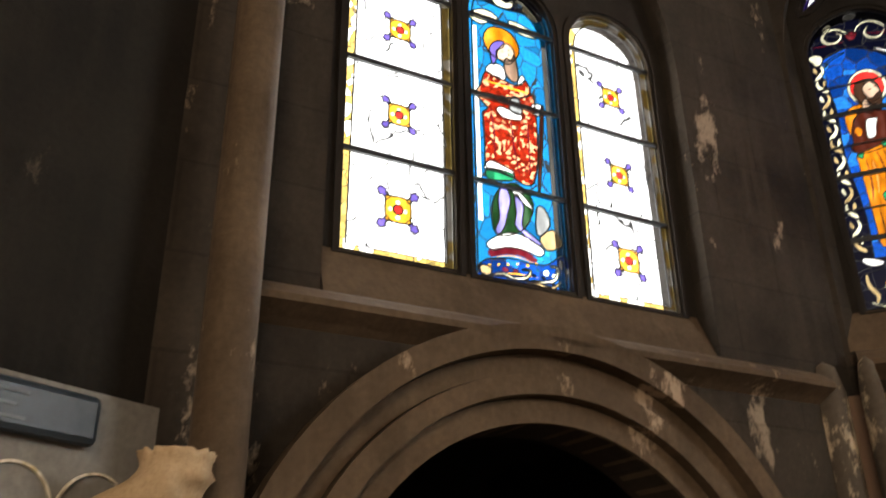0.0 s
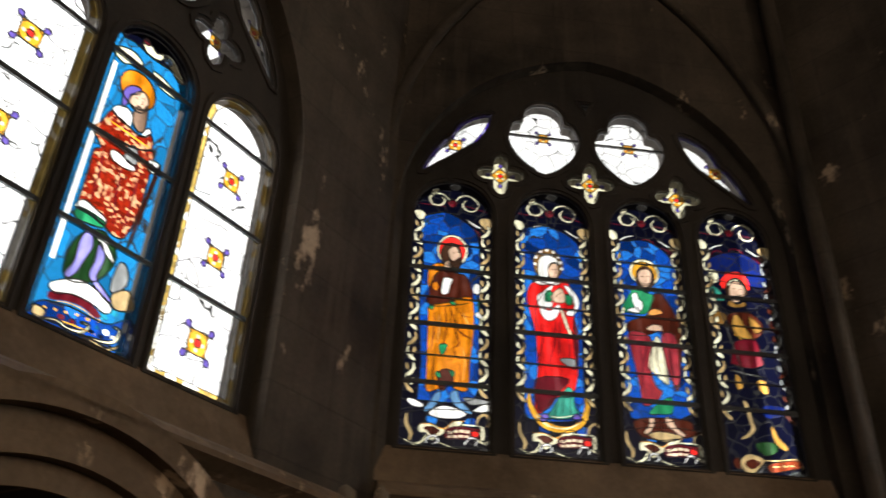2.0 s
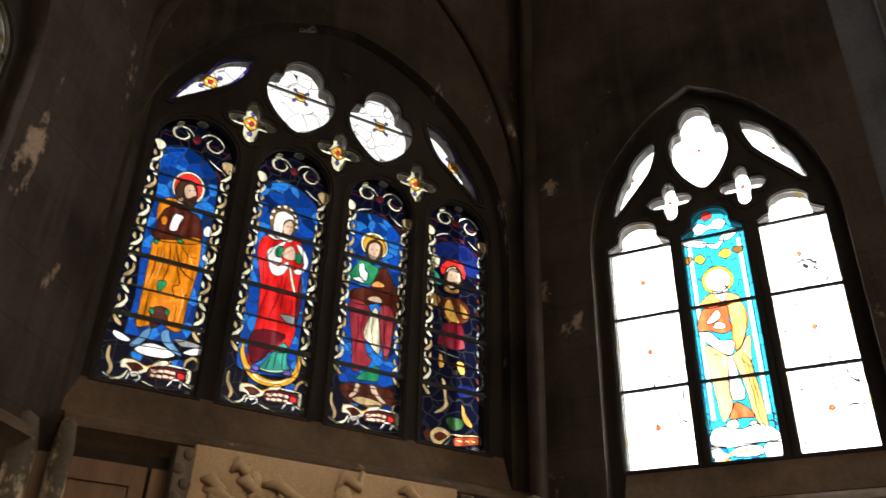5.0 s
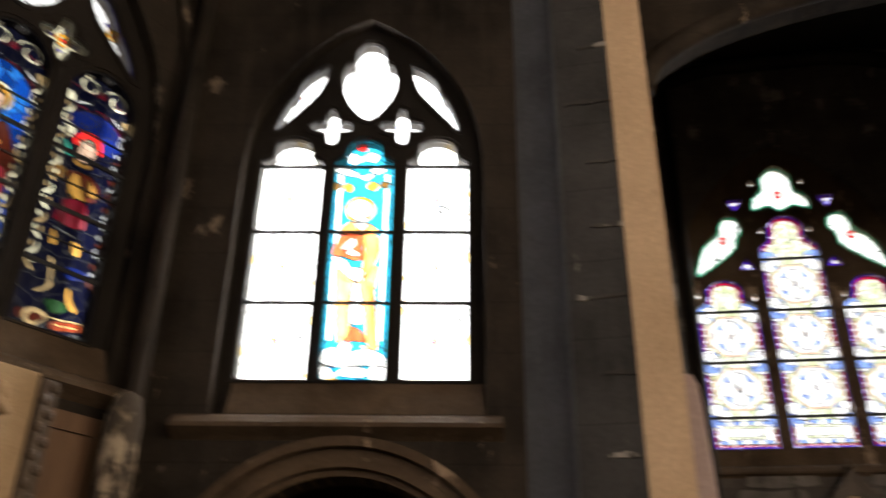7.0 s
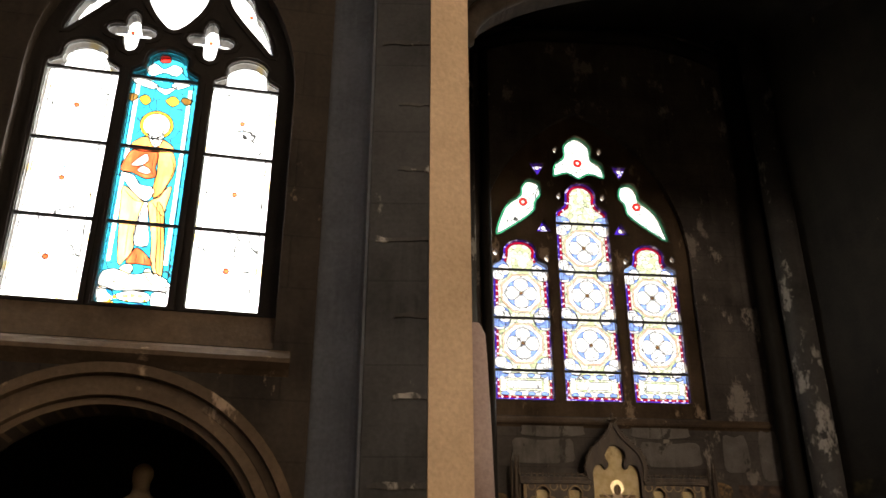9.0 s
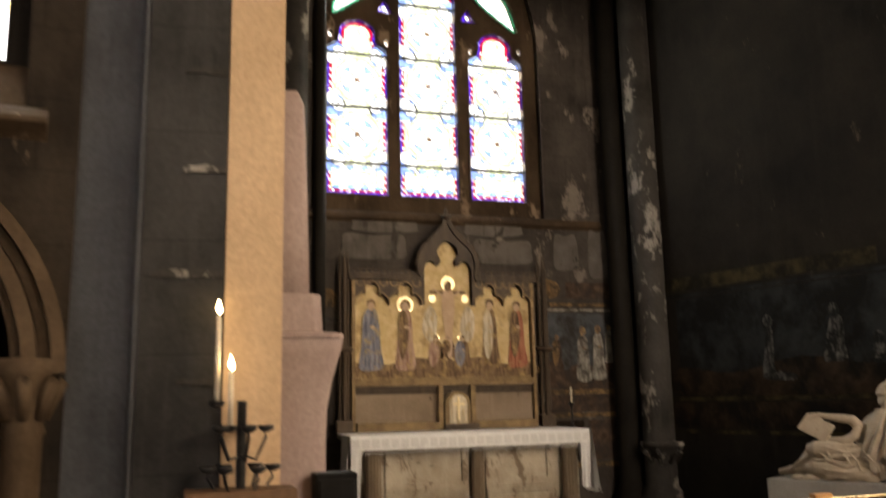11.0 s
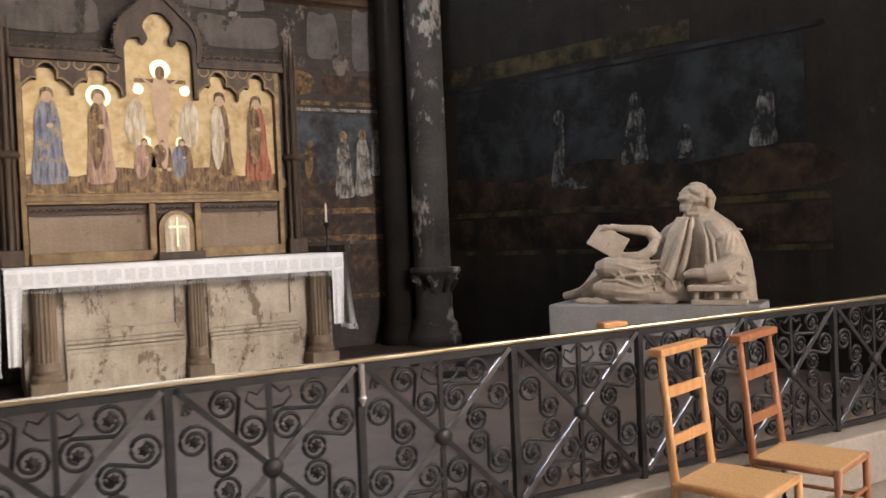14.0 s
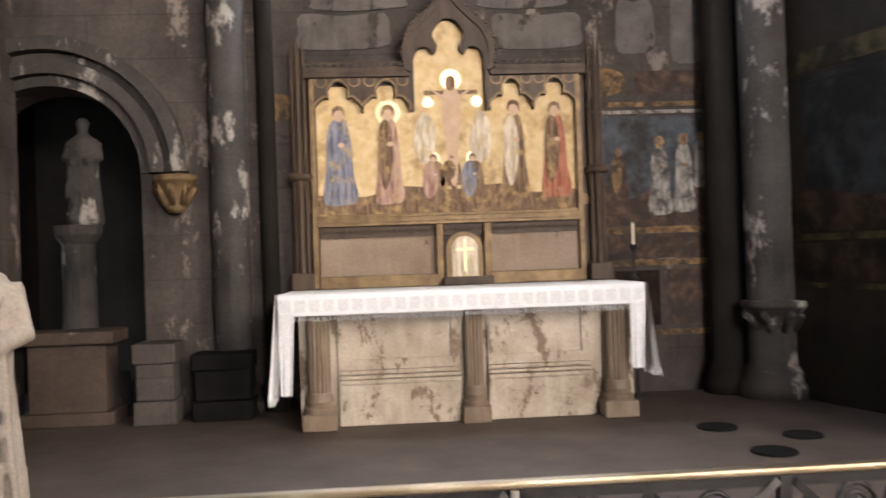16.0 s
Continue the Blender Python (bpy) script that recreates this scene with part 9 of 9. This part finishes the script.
for x0, y0, x1, y1, z1, l in ((-0.98, 2.30, -0.66, 2.62, 0.62, "rough grey stone block stack beside the altar"), (-0.56, 2.36, -0.10, 2.64, 0.52, "dark boxed base beside the altar")):
    bm = bmesh.new()
    z = 0.0
    for k, f in enumerate((0.30, 0.45, 0.25)):
        o = 0.02 if k == 1 else 0.0
        box(bm, x0 + o, y0 + o, z, x1 - o, y1, z + f * z1 - 0.004, 0.012)
        z += f * z1
    solid("stone_stack", bm, CHAPEL_WALL if x0 < -0.6 else BLACK_BOX, pose(0, 0, 0), l, "base", kind="")

# ---------------------------------------------------------------- carved relief and panelling below the four-light window
bm = bmesh.new()
for k in range(5):
    u0 = -0.20 + 0.55 * k
    plate(bm, rect(u0, FLOOR, u0 + 0.53, 2.50), [rect(u0 + 0.07, 1.3, u0 + 0.46, 2.40)], -0.165, -0.132)
    box(bm, u0 + 0.071, -0.145, 1.301, u0 + 0.459, -0.133, 2.399)
solid("wood_panelling", bm, BROWN_WOOD, WB, "brown oak panelling below the window", "panelling")
relief = thing("carved_relief", WB, "warm limestone relief of tumbling shapes under the window", "relief")
part("slab", boxed(0.52, -0.26, 1.95, 2.02, -0.17, 2.63, 0.01), RELIEF_STONE, relief)
random.seed(11)
for k in range(30):
    u, z = 0.64 + 1.25 * ((k * 0.381) % 1.0), random.uniform(2.05, 2.56)
    q, L = random.uniform(-0.7, 0.9), random.uniform(0.12, 0.26)
    bm = bmesh.new()
    tube(bm, [(u - 0.5 * L * math.cos(q), -0.258, z - 0.3 * L * math.sin(q)), (u - 0.2 * L, -0.29, z + 0.03), (u + 0.2 * L, -0.28, z - 0.02), (u + 0.5 * L * math.cos(q), -0.258, z + 0.4 * L * math.sin(q))], [0.012, 0.034, 0.030, 0.012], 8)
    part("carved_limb", bm, RELIEF_STONE, relief, smooth=True)
for k in range(8):
    bm = bmesh.new()
    ball(bm, 0.66 + 0.165 * k, -0.272, 2.38 + 0.12 * math.sin(k * 2.1), 0.05, 0.04, 0.058, n=10)
    part("carved_head", bm, RELIEF_STONE, relief, smooth=True)
for u in (0.47, 2.07):
    bm = bmesh.new()
    box(bm, u - 0.045, -0.29, 1.9, u + 0.045, -0.17, 2.60, 0.01)
    for k in range(9):
        ball(bm, u + 0.02 * (-1) ** k, -0.29, 2.0 + 0.07 * k, 0.03, 0.02, 0.03, n=8)
    part("carved_jamb", bm, DARK_WOOD, relief, "dark carved jamb")

# ---------------------------------------------------------------- candle stand
st = thing("candle_stand", pose(-1.17, -2.96, 0), "black iron votive stand with two lit candles", "candle stand")
bm = bmesh.new()
lathe(bm, [(0.16, FLOOR), (0.15, FLOOR + 0.03), (0.03, FLOOR + 0.08), (0.02, 0.4), (0.035, 0.45), (0.02, 0.5), (0.02, 1.3)], 12)
for k in range(3):
    q = math.tau * k / 3
    tube(bm, [(0.02 * math.cos(q), 0.02 * math.sin(q), FLOOR + 0.2), (0.14 * math.cos(q), 0.14 * math.sin(q), FLOOR + 0.12), (0.2 * math.cos(q), 0.2 * math.sin(q), FLOOR)], 0.014, 6)
part("stem", bm, IRON, st, smooth=True)
for zz, n, r in ((1.02, 6, 0.13), (1.18, 5, 0.10)):
    for k in range(n):
        q = math.tau * k / n + zz
        bm = bmesh.new()
        tube(bm, [(0, 0, zz - 0.10), (r * 0.6 * math.cos(q), r * 0.6 * math.sin(q), zz - 0.12), (r * math.cos(q), r * math.sin(q), zz - 0.03), (r * 0.9 * math.cos(q), r * 0.9 * math.sin(q), zz)], 0.007, 6)
        lathe(bm, [(0.008, zz - 0.01), (0.03, zz), (0.034, zz + 0.018), (0.0, zz + 0.012)], 10, r * math.cos(q), r * math.sin(q))
        part("arm", bm, IRON, st, smooth=True)
for z0, r in ((0.90, 0.20), (0.70, 0.16)):
    bm = bmesh.new()
    tube(bm, [(r * math.cos(math.tau * k / 20), r * math.sin(math.tau * k / 20), z0) for k in range(20)], 0.008, 6, True)
    for k in range(8):
        q = math.tau * k / 8
        tube(bm, [(0, 0, z0 - 0.06), (r * 0.5 * math.cos(q), r * 0.5 * math.sin(q), z0 - 0.08), (r * math.cos(q), r * math.sin(q), z0)], 0.006, 5)
    part("hoop", bm, IRON, st)
part("tray", boxed(-0.22, -0.12, 0.90, 0.22, 0.09, 0.945, 0.008), BROWN_WOOD, st, "brown wooden tray")
FLAME = bpy.data.materials.new("candle_flame")
FLAME.use_nodes = True
em = FLAME.node_tree.nodes.new("ShaderNodeEmission")
em.inputs[0].default_value, em.inputs[1].default_value = (1.0, 0.72, 0.36, 1), 14
FLAME.node_tree.links.new(em.outputs[0], FLAME.node_tree.nodes["Material Output"].inputs[0])
for dx, dy, z0, z1 in ((-0.10, 0.05, 1.30, 1.66), (-0.045, 0.02, 1.20, 1.42)):
    bm = bmesh.new()
    lathe(bm, [(0.011, z0), (0.0105, z1), (0.004, z1 - 0.003)], 12, dx, dy)
    cd = part("candle", bm, WAX, st, "ivory wax candle", smooth=True)
    bm = bmesh.new()
    lathe(bm, [(0.0, z1 + 0.004), (0.010, z1 + 0.016), (0.013, z1 + 0.03), (0.008, z1 + 0.05), (0.0, z1 + 0.075)], 10, dx, dy)
    part("flame", bm, FLAME, cd, "bright candle flame", smooth=True)
    bm = bmesh.new()
    lathe(bm, [(0.008, z0 - 0.03), (0.03, z0 - 0.02), (0.035, z0), (0.0, z0 - 0.004)], 10, dx, dy)
    part("dish", bm, IRON, st)

# ---------------------------------------------------------------- left wall: pale dado, sign
LW = wall_frame(-4.22, -8.40, 145)
bm = bmesh.new()
box(bm, -6, -0.075, FLOOR, 0.02, -0.052, 2.13)
solid("dado", bm, PALE_PLASTER, LW, "pale grey plaster dado on the dark wall", "wall")
arches = thing("painted_arches", LW, "thin cream arches painted on the dado", "painting")
for c in (-0.16, -0.40, -0.64, -0.88):
    bm = bmesh.new()
    strip(bm, arc(c, 1.80, 0.115, 0, 180, 20), 0.0035, -0.084, -0.076)
    part("painted_arch", bm, PAINT["cream"], arches)
sign = thing("wall_sign", LW, "dark glossy slate notice with faint worn lettering", "sign")
part("board", boxed(-0.62, -0.115, 1.975, -0.20, -0.078, 2.11, 0.020), plain("glossy_dark_slate", (0.012, 0.016, 0.020), (0.030, 0.038, 0.046), 9, 0.38), sign)
for k in range(3):
    part("lettering", boxed(-0.58, -0.1175, 2.005 + 0.032 * k, -0.42 - 0.03 * (k % 2), -0.1155, 2.014 + 0.032 * k), LABEL_GREY, sign)

sill_slope(WA, -0.10, 1.71, 2.575, 2.80)
sill_slope(WC, -0.02, 1.57, 2.575, 2.81)
sill_slope(WB, -0.13, 2.49, 2.705, 2.94)

# ---------------------------------------------------------------- small things on the chapel floor
for x, y, r in ((3.09, 1.29, 0.13), (3.14, 0.58, 0.13), (3.50, 0.95, 0.12)):
    bm = bmesh.new()
    lathe(bm, [(r, PLAT + 0.002), (r, PLAT + 0.012), (r * 0.94, PLAT + 0.016), (0.0, PLAT + 0.017)], 24, x, y)
    solid("floor_mat", bm, BLACK_BOX, pose(0, 0, 0), "round black mat lying on the chapel floor", "mat", kind="", group="round mats on the chapel floor")
